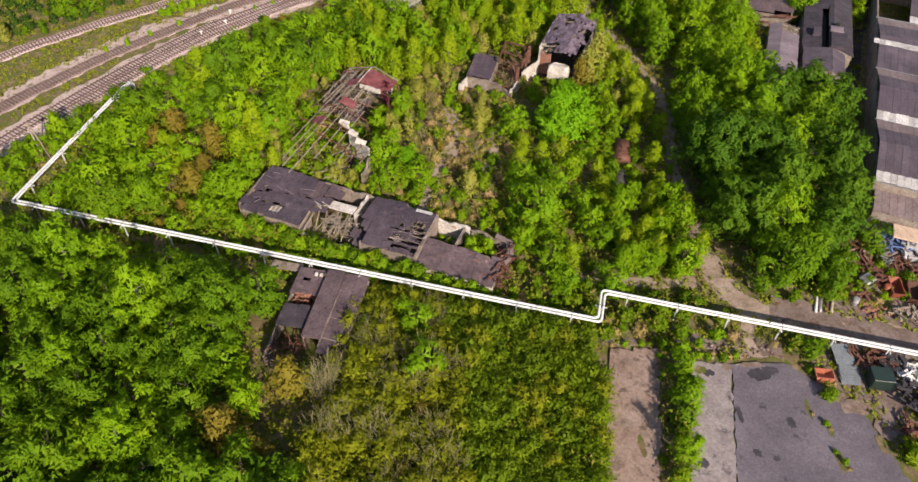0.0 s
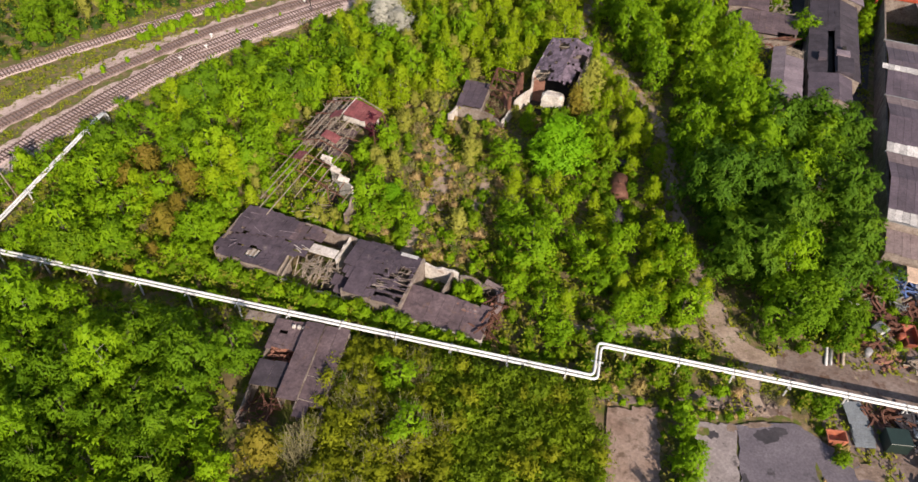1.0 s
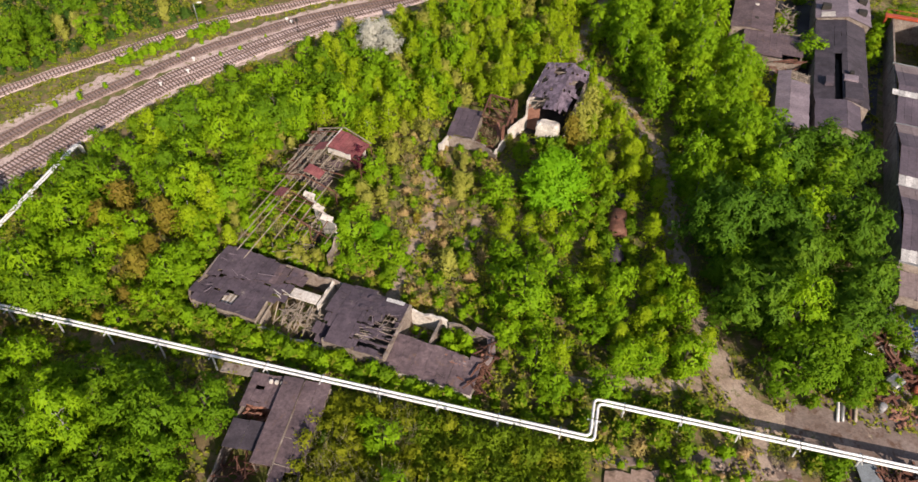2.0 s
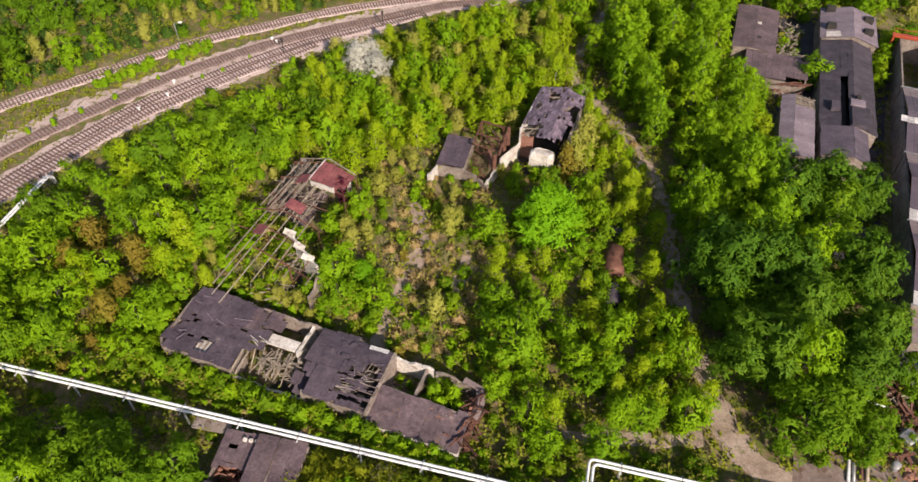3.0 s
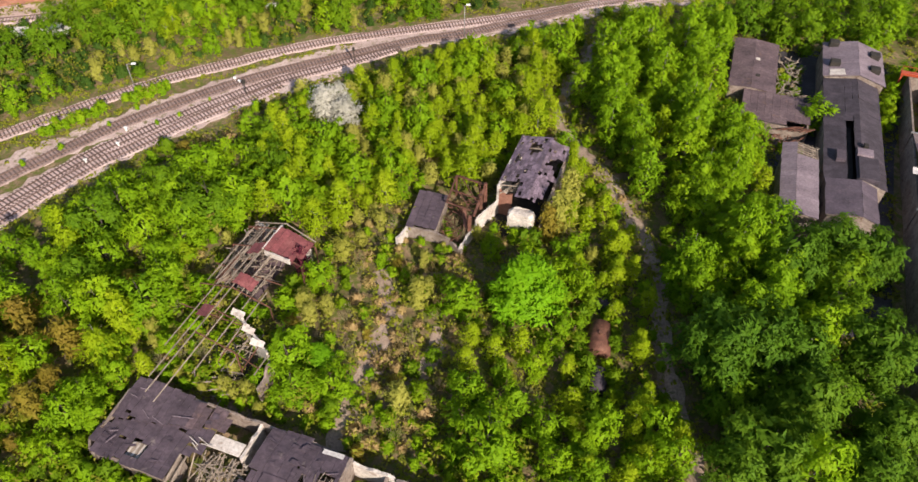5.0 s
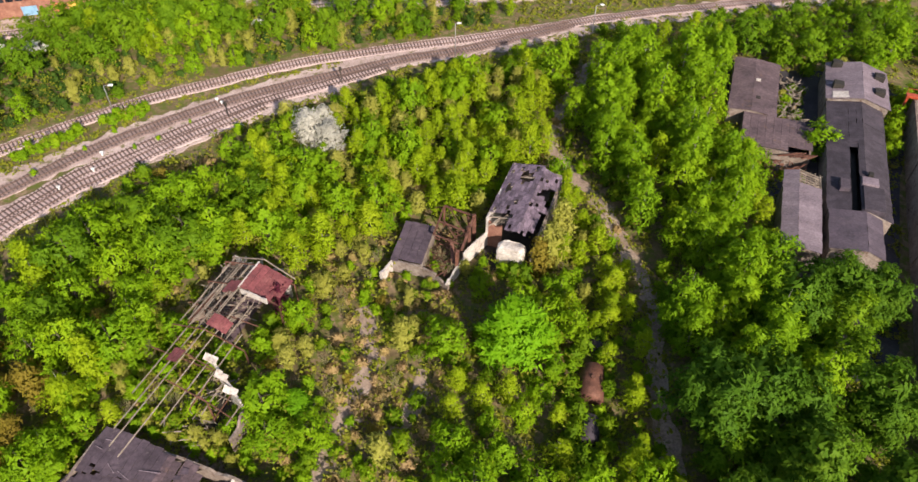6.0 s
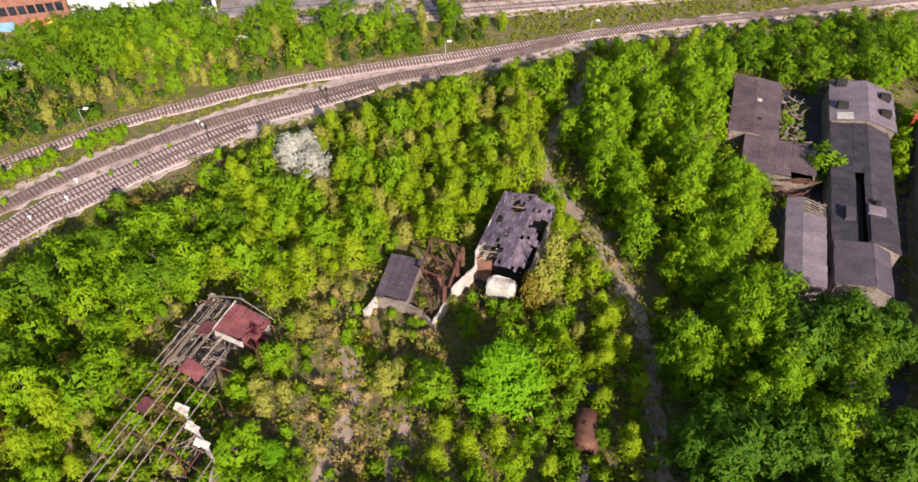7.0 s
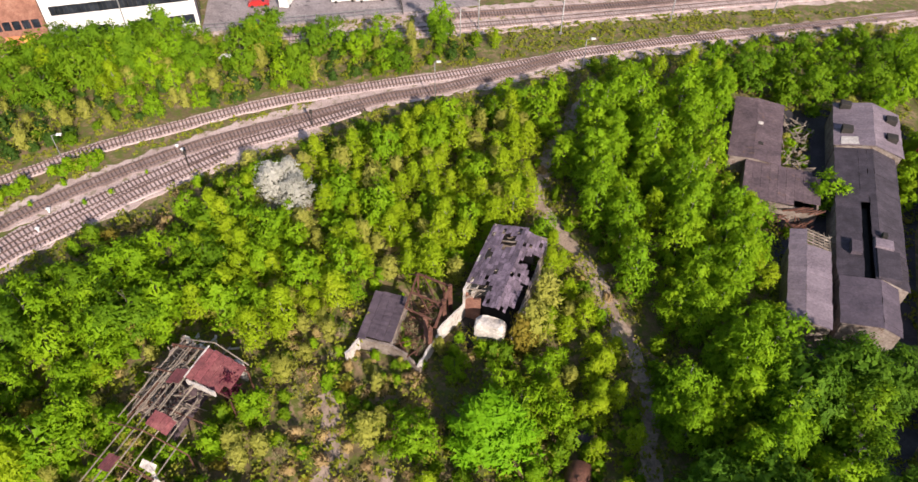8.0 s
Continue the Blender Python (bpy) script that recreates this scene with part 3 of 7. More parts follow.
def trunk(name, seed, height, radius, spread_to, limbs, material):
    rng = random.Random(seed)
    verts, faces = [], []

    def limb(points, radii, sides):
        first = len(verts)
        me_points = [Vector(p) for p in points]
        for n, p in enumerate(me_points):
            way = (me_points[min(n + 1, len(points) - 1)] - me_points[max(n - 1, 0)]).normalized()
            side = way.cross(Vector((0.3, 0.5, 0.1))).normalized()
            up = side.cross(way)
            for k in range(sides):
                t = 2 * math.pi * k / sides
                verts.append(p + (side * math.cos(t) + up * math.sin(t)) * radii[n])
        for n in range(len(points) - 1):
            for k in range(sides):
                a, b = first + n * sides + k, first + n * sides + (k + 1) % sides
                faces.append((a, b, b + sides, a + sides))

    lean = (rng.uniform(-0.3, 0.3), rng.uniform(-0.3, 0.3))
    line = [(lean[0] * f, lean[1] * f, height * f - 0.3 * (f == 0)) for f in (0, 0.15, 0.5, 0.8, 1.0)]
    limb(line, [radius * 1.25, radius, radius * 0.7, radius * 0.4, radius * 0.12], 6)
    for n in range(limbs):
        f = rng.uniform(0.22, 0.85)
        a = 2 * math.pi * (n / limbs + rng.uniform(-0.1, 0.1))
        far = spread_to * (1.05 - f * 0.7) * rng.uniform(0.6, 1.0)
        p0 = Vector((lean[0] * f, lean[1] * f, height * f))
        p2 = p0 + Vector((math.cos(a) * far, math.sin(a) * far, far * rng.uniform(0.4, 0.9)))
        p1 = p0.lerp(p2, 0.5) + Vector((0, 0, 0.12 * far))
        limb([p0, p1, p2], [radius * 0.4, radius * 0.25, radius * 0.06], 4)
    return mesh_of(name, verts, faces, material)


# kind: name, label, shape, radius, crown base, top, clumps, leaves each, clump size, leaf size, leaf material, bark, droop
KINDS = {
    "birch": ("birch_tree", "slender birch with fresh yellow-green leaves", "spire", 2.4, 0.3, 8.0, 170, 11, 0.5, 0.158, LEAF_BIRCH, BIRCHBARK, 0.8),
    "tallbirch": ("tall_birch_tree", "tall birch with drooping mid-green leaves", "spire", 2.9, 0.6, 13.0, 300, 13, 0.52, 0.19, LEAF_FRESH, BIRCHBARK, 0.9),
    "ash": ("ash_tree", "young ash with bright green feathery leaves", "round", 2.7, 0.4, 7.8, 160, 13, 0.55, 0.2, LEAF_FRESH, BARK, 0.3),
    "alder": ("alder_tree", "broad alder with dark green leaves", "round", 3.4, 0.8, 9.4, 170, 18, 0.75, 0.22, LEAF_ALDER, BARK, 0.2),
    "maple": ("maple_tree", "large maple with vivid green leaves", "dome", 4.1, 0.6, 9.0, 320, 24, 0.7, 0.25, LEAF_VIVID, BARK, 0.2),
    "oak": ("oak_tree", "large broadleaf tree with deep green leaves", "dome", 4.5, 1.0, 12.3, 260, 28, 0.8, 0.24, LEAF_DARK, BARK, 0.3),
    "willow": ("willow_shrub", "upright willow thicket shrub with olive green shoots", "dome", 2.1, 0.1, 4.2, 72, 10, 0.5, 0.165, LEAF_OLIVE, TWIG, -0.8),
    "osier": ("osier_shrub", "dense osier bush with fine green leaves", "dome", 2.1, 0.1, 3.7, 76, 10, 0.5, 0.165, LEAF_OSIER, TWIG, -0.6),
    "hazel": ("hazel_shrub", "low green shrub with fresh leaves", "dome", 1.45, 0.1, 2.6, 40, 13, 0.55, 0.195, LEAF_FRESH, BARK, 0.1),
    "elder": ("elder_shrub", "dense elder bush with mid-green leaves", "dome", 1.6, 0.1, 3.0, 44, 13, 0.6, 0.207, LEAF_ELDER, BARK, 0.1),
    "privet": ("ivy_shrub", "dense dark green ivy-covered shrub", "dome", 2.1, 0.0, 2.7, 56, 13, 0.6, 0.19, LEAF_IVY, BARK, 0.1),
    "straw": ("bramble_shrub", "tangle of dry straw-coloured brambles", "dome", 1.7, 0.0, 1.5, 36, 12, 0.6, 0.18, LEAF_STRAW, TWIG, 0.0),
    "grey": ("sallow_tree", "grey-green sallow coming into leaf", "dome", 2.1, 0.4, 5.4, 70, 17, 0.6, 0.177, LEAF_GREY, TWIG, 0.0),
    "brown": ("budding_shrub", "rusty brown budding shrub", "dome", 1.9, 0.2, 4.0, 60, 20, 0.55, 0.14, LEAF_BROWN, TWIG, 0.0),
    "purple": ("purple_shrub", "dark purple-leaved shrub beside the red roof sheet", "dome", 1.5, 0.4, 5.0, 44, 14, 0.5, 0.15, LEAF_PURPLE, TWIG, 0.0),
    "blossom": ("blossom_tree", "small tree covered in white blossom", "dome", 2.4, 0.4, 6.4, 150, 24, 0.5, 0.115, BLOSSOM, BARK, 0.0),
}
BOUGHS = {"tallbirch": 24, "ash": 9, "alder": 11, "oak": 16}
TEMPLATES = {}
for n, (kind, (name, label, shape, radius, base, top, clumps, per, clump_r, leaf, leaves, bark, droop)) in enumerate(KINDS.items()):
    TEMPLATES[kind] = []
    for v in range(7 if kind == "birch" else 4 if kind in ("birch", "ash", "alder", "willow", "osier", "hazel", "elder", "privet", "tallbirch") else 2):
        seed = 100 * n + v
        TEMPLATES[kind].append((
            trunk("trunk", seed, top * 0.88, (0.05 + top * 0.012) * (0.5 if "birch" in kind else 0.8), radius * 0.9, 9 if kind in ("birch", "ash", "alder", "maple", "oak", "tallbirch", "blossom") else 6, bark),
            crown("crown", seed, shape, radius * (0.9 + 0.1 * (v % 4)), base, top * (1.05 - 0.06 * (v % 5)), clumps, per, clump_r, leaf, leaves, droop, BOUGHS.get(kind, 0)),
        ))
KINDS["bare"] = ("bare_shrub", "leafless shrub with pale upright stems", "dome", 1.3, 0.1, 4.6)
TEMPLATES["bare"] = []


def stems(seed, count, height, spread_to):
    """Thin stems fanning up from one root, each forked once."""
    rng = random.Random(seed)
    verts, faces = [], []

    def stick(a, b, r):
        n = len(verts)
        way = (b - a).normalized()
        side = way.cross(Vector((0.2, 1, 0.1))).normalized()
        up = side.cross(way)
        for p, w in ((a, r), (b, r * 0.35)):
            verts.extend(p + (side * math.cos(t) + up * math.sin(t)) * w for t in (0, 2.1, 4.2))
        faces.extend((n + k, n + (k + 1) % 3, n + 3 + (k + 1) % 3, n + 3 + k) for k in range(3))

    for _ in range(count):
        a = rng.uniform(0, 6.28)
        root = Vector((math.cos(a), math.sin(a), 0)) * rng.uniform(0, 0.4)
        tip = Vector((math.cos(a) * spread_to, math.sin(a) * spread_to, 0)) * rng.uniform(0.2, 1.1) + Vector((0, 0, height * rng.uniform(0.7, 1.1)))
        stick(root, tip, 0.03)
        for _ in range(4):
            f = rng.uniform(0.35, 0.85)
            p = root.lerp(tip, f)
            stick(p, p + Vector((rng.gauss(0, 0.5), rng.gauss(0, 0.5), rng.uniform(0.4, 1.2))), 0.02)
    return mesh_of("bare_shrub", verts, faces, STEM)


for v in range(3):
    TEMPLATES["bare"].append((None, stems(900 + v, 16, 4.2, 1.7)))
FIRST = {}
TREES = []


def plant(kind, x, y, scale=1.0, squash=1.0, seed=None):
    """One tree of a kind, rooted in the ground at x, y."""
    rng = random.Random(seed if seed is not None else round(x * 131 + y * 977))
    v = rng.randrange(len(TEMPLATES[kind]))
    m = Matrix.Translation((x, y, gz(x, y))) @ Matrix.Rotation(rng.uniform(0, 6.28), 4, "Z") @ Matrix.Diagonal((scale, scale, scale * squash, 1))
    TREES.append((x, y, KINDS[kind][3] * scale))
    if (kind, v) in FIRST:
        first = FIRST[kind, v]
        return copy_thing(first, m @ Matrix.Diagonal((1 / first.scale.x, 1 / first.scale.y, 1 / first.scale.z, 1)))
    name, label = KINDS[kind][:2]
    if "tree" in name:
        ob = thing(name, m, label, "tree")
        part("trunk", TEMPLATES[kind][v][0], None, ob)
        part("crown", TEMPLATES[kind][v][1], None, ob)
    else:
        ob = tagged(new(name, TEMPLATES[kind][v][1]), label, "shrub")
        ob.matrix_basis = m
    FIRST[kind, v] = ob
    return ob

# keep clear: footprints of buildings, slabs, tracks and paths
CLEAR = [
    [(-30.8, 78.6), (-30.2, 83.0), (-27.2, 83.2), (-26.6, 88.4), (-8.0, 81.0), (10.6, 72.6), (7.3, 62.8)],
    [(-23.5, 52), (-20, 67.5), (-8.5, 66.5), (-13.5, 50)],
    [(18, 118.5), (24, 133), (30, 129), (25, 114.5)],
    [(-22.9, 104.5), (-12.1, 99.5), (-7.4, 109.8), (-18.4, 114.8)],
    [(4, 108), (8, 122.5), (17, 123), (20, 119.5), (13.5, 109)],
    [(61, 110.5), (67, 131), (66, 162), (78, 163), (96, 158), (76, 110)],
    [(65, 80), (88, 133), (130, 120), (110, 62)],
    [(21.5, 55), (28.8, 55), (26.8, 43), (21.4, 16), (14, 16)],
    [(31.5, 53), (45, 52.5), (52.5, 45), (56, 16), (22, 16)],
    [(-64, 186), (-30, 194), (-30, 230), (-70, 230)],
    [(-31, 192), (26, 202), (20, 235), (-36, 235)],
]
CLEAR_LINES = [(TRACK_A, 2.6), (TRACK_B, 3.2), (TRACK_C, 3.4), (TRACK_D, 2.6), (TRACK_F, 2.6), (TRACK_G, 2.4)]
LANE = [(47.4, 157), (47.0, 153), (45.4, 144), (45.1, 132), (44.5, 123), (44.2, 115)]
TRENCH = [(35.2, 98), (33.2, 90), (30.6, 81), (28.8, 76), (27.2, 73)]
CLEAR_POINTS = []
for line, wide in CLEAR_LINES:
    CLEAR_POINTS += [(p.x, p.y, wide) for p, way in curve_through(line, 2.0)]
for line, wide in ((ROAD, 0.9), (LANE, 1.0), (TRENCH, 1.0), ([(-2.5, 79.5), (-1.5, 86), (2.0, 94), (3.0, 101), (0.5, 108)], 0.9), ([(4, 87), (8, 90), (9.5, 97)], 0.6), ([(39.6, 75), (39.8, 66), (43, 60.5), (52, 58.5), (64, 55)], 1.7), ([(47, 59.2), (52, 57.2), (58, 55.6), (66, 53.2)], 2.9), ([(43.6, 61), (40.8, 55), (40.6, 51.8)], 0.8), ([(33.5, 55.9), (36.8, 54.8), (41.0, 54.2)], 0.9), ([(31.5, 100), (29.2, 86)], 1.7), ([(20, 66), (30, 65.7), (37, 65.4)], 0.9)):
    CLEAR_POINTS += [(p.x, p.y, wide) for p, way in curve_through(line, 2.0)]
GRID = {}
for x, y, wide in CLEAR_POINTS:
    GRID.setdefault((int(x // 8), int(y // 8)), []).append((x, y, wide))


def is_clear(x, y, margin=0.0):
    if any(inside(x, y, poly) for poly in CLEAR):
        return False
    for i in (-1, 0, 1):
        for j in (-1, 0, 1):
            for px, py, wide in GRID.get((int(x // 8) + i, int(y // 8) + j), ()):
                if (px - x) ** 2 + (py - y) ** 2 < (wide + margin) ** 2:
                    return False
    return True


# what stands free: the pipes, the rails and the ruins are not grown over from the south
OPEN = []
PIPE_RUN = [(-55.4, 110.5), (-63.3, 79.9), (20.8, 56.8), (22.1, 61.7), (60.3, 51.2)]
for (ax, ay), (bx, by) in zip(PIPE_RUN, PIPE_RUN[1:]):
    far = math.hypot(bx - ax, by - ay)
    OPEN += [(ax + (bx - ax) * f / far, ay + (by - ay) * f / far, 2.6) for f in range(0, int(far) + 1, 2)]
for line, lo, hi in ((TRACK_D, -62, -18), (TRACK_C, -75, 4), (TRACK_B, 4, 42), (TRACK_A, 40, 118)):
    OPEN += [(p.x + way.y * 1.6, p.y - way.x * 1.6, 0.3) for p, way in curve_through(line, 2.0) if lo < p.x < hi]


def open_area(x, y, ux, uy, u0, u1, v0, v1, z):
    for u in np.arange(u0, u1, 1.6):
        for v in np.arange(v0, v1, 1.6):
            OPEN.append((x + ux * u - uy * v, y + uy * u + ux * v, z))


open_area(-30.3, 79.3, 0.929, -0.369, -0.5, 40.5, 0.3, 9.4, 2.4)
open_area(-22.2, 52.6, 0.976, -0.216, 0.2, 7.0, 1.0, 14.6, 2.0)
open_area(19.3, 119.8, 0.925, -0.38, 0.2, 6.5, 0.0, 12.5, 4.6)
open_area(17.8, 112.0, 0.925, -0.38, -0.5, 0.6, 0.0, 6.0, 2.0)
open_area(5.4, 113.6, 0.966, -0.26, -0.3, 9.0, -1.5, 8.0, 2.4)
open_area(-23.8, 85.6, 0.912, -0.41, -2.5, 3.8, 12.0, 17.0, 4.2)
open_area(-23.8, 85.6, 0.912, -0.41, 3.0, 9.0, 6.0, 12.5, 2.5)
open_area(-23.8, 85.6, 0.912, -0.41, -4.5, 5.2, 18.0, 28.5, 4.0)
open_area(67.0, 112.6, 0.931, -0.364, -6.0, 8.5, 3.0, 50.0, 4.5)
open_area(67.0, 112.6, 0.931, -0.364, -15.5, -4.0, 24.0, 48.0, 3.6)
open_area(29.0, 86.0, 1.0, 0.0, 0.4, 2.4, 0.0, 12.0, 1.0)
OPEN += [(-2.0, 83.0, 0.1), (-1.0, 88.0, 0.1), (1.5, 93.0, 0.1), (3.0, 99.0, 0.1), (2.0, 105.0, 0.1), (6.5, 89.0, 0.1), (9.0, 94.0, 0.1)]
OPEN += [(36.0, 154.0, 0.1), (39.0, 160.0, 0.1), (42.0, 166.0, 0.1), (32.4, 141.0, 0.1), (37.0, 128.0, 0.1), (39.2, 120.0, 0.1), (33.5, 148.0, 0.1), (31.5, 138.0, 0.1), (40.8, 112.0, 0.1), (41.0, 106.0, 0.1), (40.2, 97.0, 0.1), (39.8, 69.0, 0.1), (40.0, 66.0, 0.1)]
OPEN += [(-66.2, 172.2, 2.0), (-24.4, 182.5, 0.4)]
OPEN_GRID = {}
for q in OPEN:
    OPEN_GRID.setdefault((int(q[0] // 8), int(q[1] // 8)), []).append(q)


def overgrows(x, y, top, r):
    """Whether a crown there would lean over something that stands free."""
    for i in (-1, 0, 1):
        for j in (-1, 0, 1, 2):
            for px, py, pz in OPEN_GRID.get((int(x // 8) + i, int(y // 8) + j), ()):
                dx, dy = 6 - px, min(55.0, max(0.0, (py - 70) * 0.8)) - py
                far = math.hypot(dx, dy)
                dx, dy = dx / far, dy / far
                along, side = (x - px) * dx + (y - py) * dy, abs((x - px) * dy - (y - py) * dx)
                if side < r * 0.7 and -r * 0.6 < along < (top - pz) * far / 77 + r * 0.15:
                    return True
    return False


# what lies in full sun: tracks, roofs, paved ground
SUNLIT = []
for line, lo, hi in ((TRACK_D, -62, -18), (TRACK_C, -75, 4), (TRACK_B, -80, 42), (TRACK_A, -60, 118)):
    SUNLIT += [(p.x, p.y, 0.2) for p, way in curve_through(line, 2.0) if lo < p.x < hi]


def sunlit_area(x, y, ux, uy, u0, u1, v0, v1, z):
    for u in np.arange(u0, u1, 2.0):
        for v in np.arange(v0, v1, 2.0):
            SUNLIT.append((x + ux * u - uy * v, y + uy * u + ux * v, z))


sunlit_area(-30.3, 79.3, 0.929, -0.369, 0, 40, 0, 9, 2.6)
sunlit_area(-22.2, 52.6, 0.976, -0.216, 0, 9, 3, 14, 2.6)
sunlit_area(19.3, 119.8, 0.925, -0.38, 0, 6.5, -3, 12.5, 4.2)
sunlit_area(5.4, 113.6, 0.966, -0.26, 0, 4, -1, 8, 2.4)
sunlit_area(-23.8, 85.6, 0.912, -0.41, -3, 6, 12, 28, 3.6)
sunlit_area(67.0, 112.6, 0.931, -0.364, -6, 8, 4, 50, 4.4)
sunlit_area(22, 36, 1, 0, 0, 3, 0, 16, 0.2)
sunlit_area(34, 36, 1, 0, 0, 14, 0, 15, 0.2)
sunlit_area(46, 56, 0.96, -0.26, 0, 16, 0, 3, 0.2)
SUNLIT += [(-2.0, 83.0, 0.3), (-1.0, 88.0, 0.3), (1.5, 93.0, 0.3), (3.0, 99.0, 0.3), (2.0, 105.0, 0.3), (8.0, 91.0, 0.3), (39.5, 68.0, 0.3), (32.3, 143, 0.3), (34, 135, 0.3), (37, 128, 0.3), (39, 121, 0.3)]
SUNLIT_GRID = {}
for q in SUNLIT:
    SUNLIT_GRID.setdefault((int(q[0] // 8), int(q[1] // 8)), []).append(q)


def blocks_sun(x, y, top, r):
    """Whether a crown there would shade something that lies in the sun."""
    run = math.cos(radians(SUN_EL)) / math.sin(radians(SUN_EL))
    for i in (-2, -1, 0, 1):
        for j in (-1, 0, 1, 2, 3):
            for px, py, pz in SUNLIT_GRID.get((int(x // 8) + i, int(y // 8) + j), ()):
                along = (x - px) * SUN_X + (y - py) * SUN_Y
                side = abs((x - px) * SUN_Y - (y - py) * SUN_X)
                if side < r * 0.95 and 0 < along < (top - pz) * run:
                    return True
    return False


def grow(poly, spacing, kinds, seed, low=0.75, high=1.2, most=400):
    """Fill an area with trees of mixed kinds, never closer than the spacing."""
    rng = random.Random(seed)
    x0, x1 = min(p[0] for p in poly), max(p[0] for p in poly)
    y0, y1 = min(p[1] for p in poly), max(p[1] for p in poly)
    done = []
    names, weights = [k for k, w in kinds], [w for k, w in kinds]
    for _ in range(int(9 * (x1 - x0) * (y1 - y0) / spacing**2)):
        x, y = rng.uniform(x0, x1), rng.uniform(y0, y1)
        kind = rng.choices(names, weights)[0]
        scale = rng.uniform(low, high)
        wide = KINDS[kind][3] * scale
        if len(done) >= most or not inside(x, y, poly) or not is_clear(x, y, wide * 0.35):
            continue
        if any((x - a) ** 2 + (y - b) ** 2 < (spacing * rng.uniform(0.8, 1.15)) ** 2 for a, b in done):
            continue
        if any((x - a) ** 2 + (y - b) ** 2 < (0.62 * (r + wide)) ** 2 for a, b, r in SINGLES):
            continue
        if any((x - a) ** 2 + (y - b) ** 2 < (r + wide * 0.45) ** 2 for a, b, r in GAPS):
            continue
        squash = rng.uniform(0.85, 1.15)
        if overgrows(x, y, KINDS[kind][5] * scale * squash * 0.9, wide) or blocks_sun(x, y, KINDS[kind][5] * scale * squash, wide):
            kind = rng.choice(("hazel", "elder", "elder", "straw"))
            for scale in (1.05, 0.85, 0.65, 0.45, 0.0):
                if scale and not overgrows(x, y, KINDS[kind][5] * scale * 0.85, KINDS[kind][3] * scale * 0.8) and (scale < 0.6 or not blocks_sun(x, y, KINDS[kind][5] * scale * 0.7, KINDS[kind][3] * scale)):
                    break
            if not scale:
                continue
        done.append((x, y))
        plant(kind, x, y, scale, squash, rng.random())


SINGLES = []
# dark gaps between the crowns
GAPS = [(-59.4, 67.8, 1.8), (-57.7, 63.6, 1.4), (-49.2, 71, 1.8), (-47.2, 66, 1.5), (-33.5, 57, 1.8), (-46.1, 50.4, 1.4), (-52.4, 52.2, 1.4), (-24.5, 56.4, 1.4), (32.6, 109.7, 1.6), (32.2, 104.6, 1.6), (-32.8, 116.1, 2.0), (-27.9, 134.1, 1.8), (-9.7, 108.4, 1.6), (17.9, 113.8, 2.0), (16.8, 109.0, 2.6), (17.0, 105.0, 2.2), (22, 86, 2.2), (46.6, 104.5, 2.6), (-45.7, 103.6, 2.2), (61.1, 81.5, 2.6), (67.4, 100.4, 2.4), (46, 96, 2.2), (-66.0, 172.0, 1.2), (-72.0, 171.4, 1.0)]


def local_a(u, v):
    """A place by the long ruin: along its front and away from it."""
    return -30.3 + 0.929 * u + 0.369 * v, 79.3 - 0.369 * u + 0.929 * v



def single(kind, x, y, scale=1.0, squash=1.0):
    SINGLES.append((x, y, KINDS[kind][3] * scale))
    plant(kind, x, y, scale, squash)


# trees that stand out
single("maple", 21.0, 98.8, 1.38, 0.82)
single("alder", -37.5, 112.5, 1.15, 1.0)
single("ash", -9.0, 91.0, 1.2, 0.75)
single("maple", -5.2, 91.4, 0.62, 0.62)
single("ash", -3.4, 87.4, 0.95, 0.65)
single("ash", -8.2, 87.6, 0.95, 0.62)
single("ash", 17.6, 109.4, 0.55, 0.8)
single("grey", 29.6, 118.5, 1.25, 1.35)
single("blossom", -9.0, 141.5, 1.7, 0.72)
single("blossom", -5.6, 139.4, 1.45, 0.74)
single("blossom", -7.0, 143.6, 1.2, 0.9)
single("grey", 1.0, 146.5, 1.15, 1.1)
single("grey", 6.0, 142.0, 1.2, 1.1)
single("grey", -4.0, 134.0, 1.1, 1.0)
single("brown", -37.0, 88.0, 1.3)
single("brown", -44.0, 92.0, 1.2, 1.2)
single("brown", -24.2, 41.0, 1.9, 1.1)
single("brown", -18.0, 48.0, 1.7, 1.1)
single("brown", -21.5, 39.0, 1.5, 1.1)
single("brown", -43.5, 97.0, 1.7, 1.1)
single("brown", -44.8, 92.6, 1.6, 1.1)
single("brown", -36.6, 93.6, 1.6, 1.1)
single("brown", -38.2, 84.8, 1.5, 1.0)
single("brown", 25.8, 112.2, 1.35, 1.4)
single("grey", 27.6, 113.6, 1.3, 1.3)
single("oak", 50.5, 79.0, 1.0)
single("oak", 64.0, 104.0, 1.0, 0.85)
single("oak", 70.0, 104.0, 0.85, 0.8)
single("ash", 15.0, 78.5, 1.4, 0.9)
single("ash", -3.0, 57.5, 1.0, 0.8)
single("ash", 30.0, 46.0, 0.72, 0.9)
single("ash", 28.2, 38.5, 0.72, 0.95)
single("ash", 30.2, 50.5, 0.62, 0.95)
single("elder", 29.0, 43.4, 1.15, 1.2)
single("hazel", 28.6, 41.5, 0.9, 1.0)
single("hazel", 31.0, 53.0, 1.2, 1.0)
single("ash", 76.2, 138.6, 1.05, 0.85)
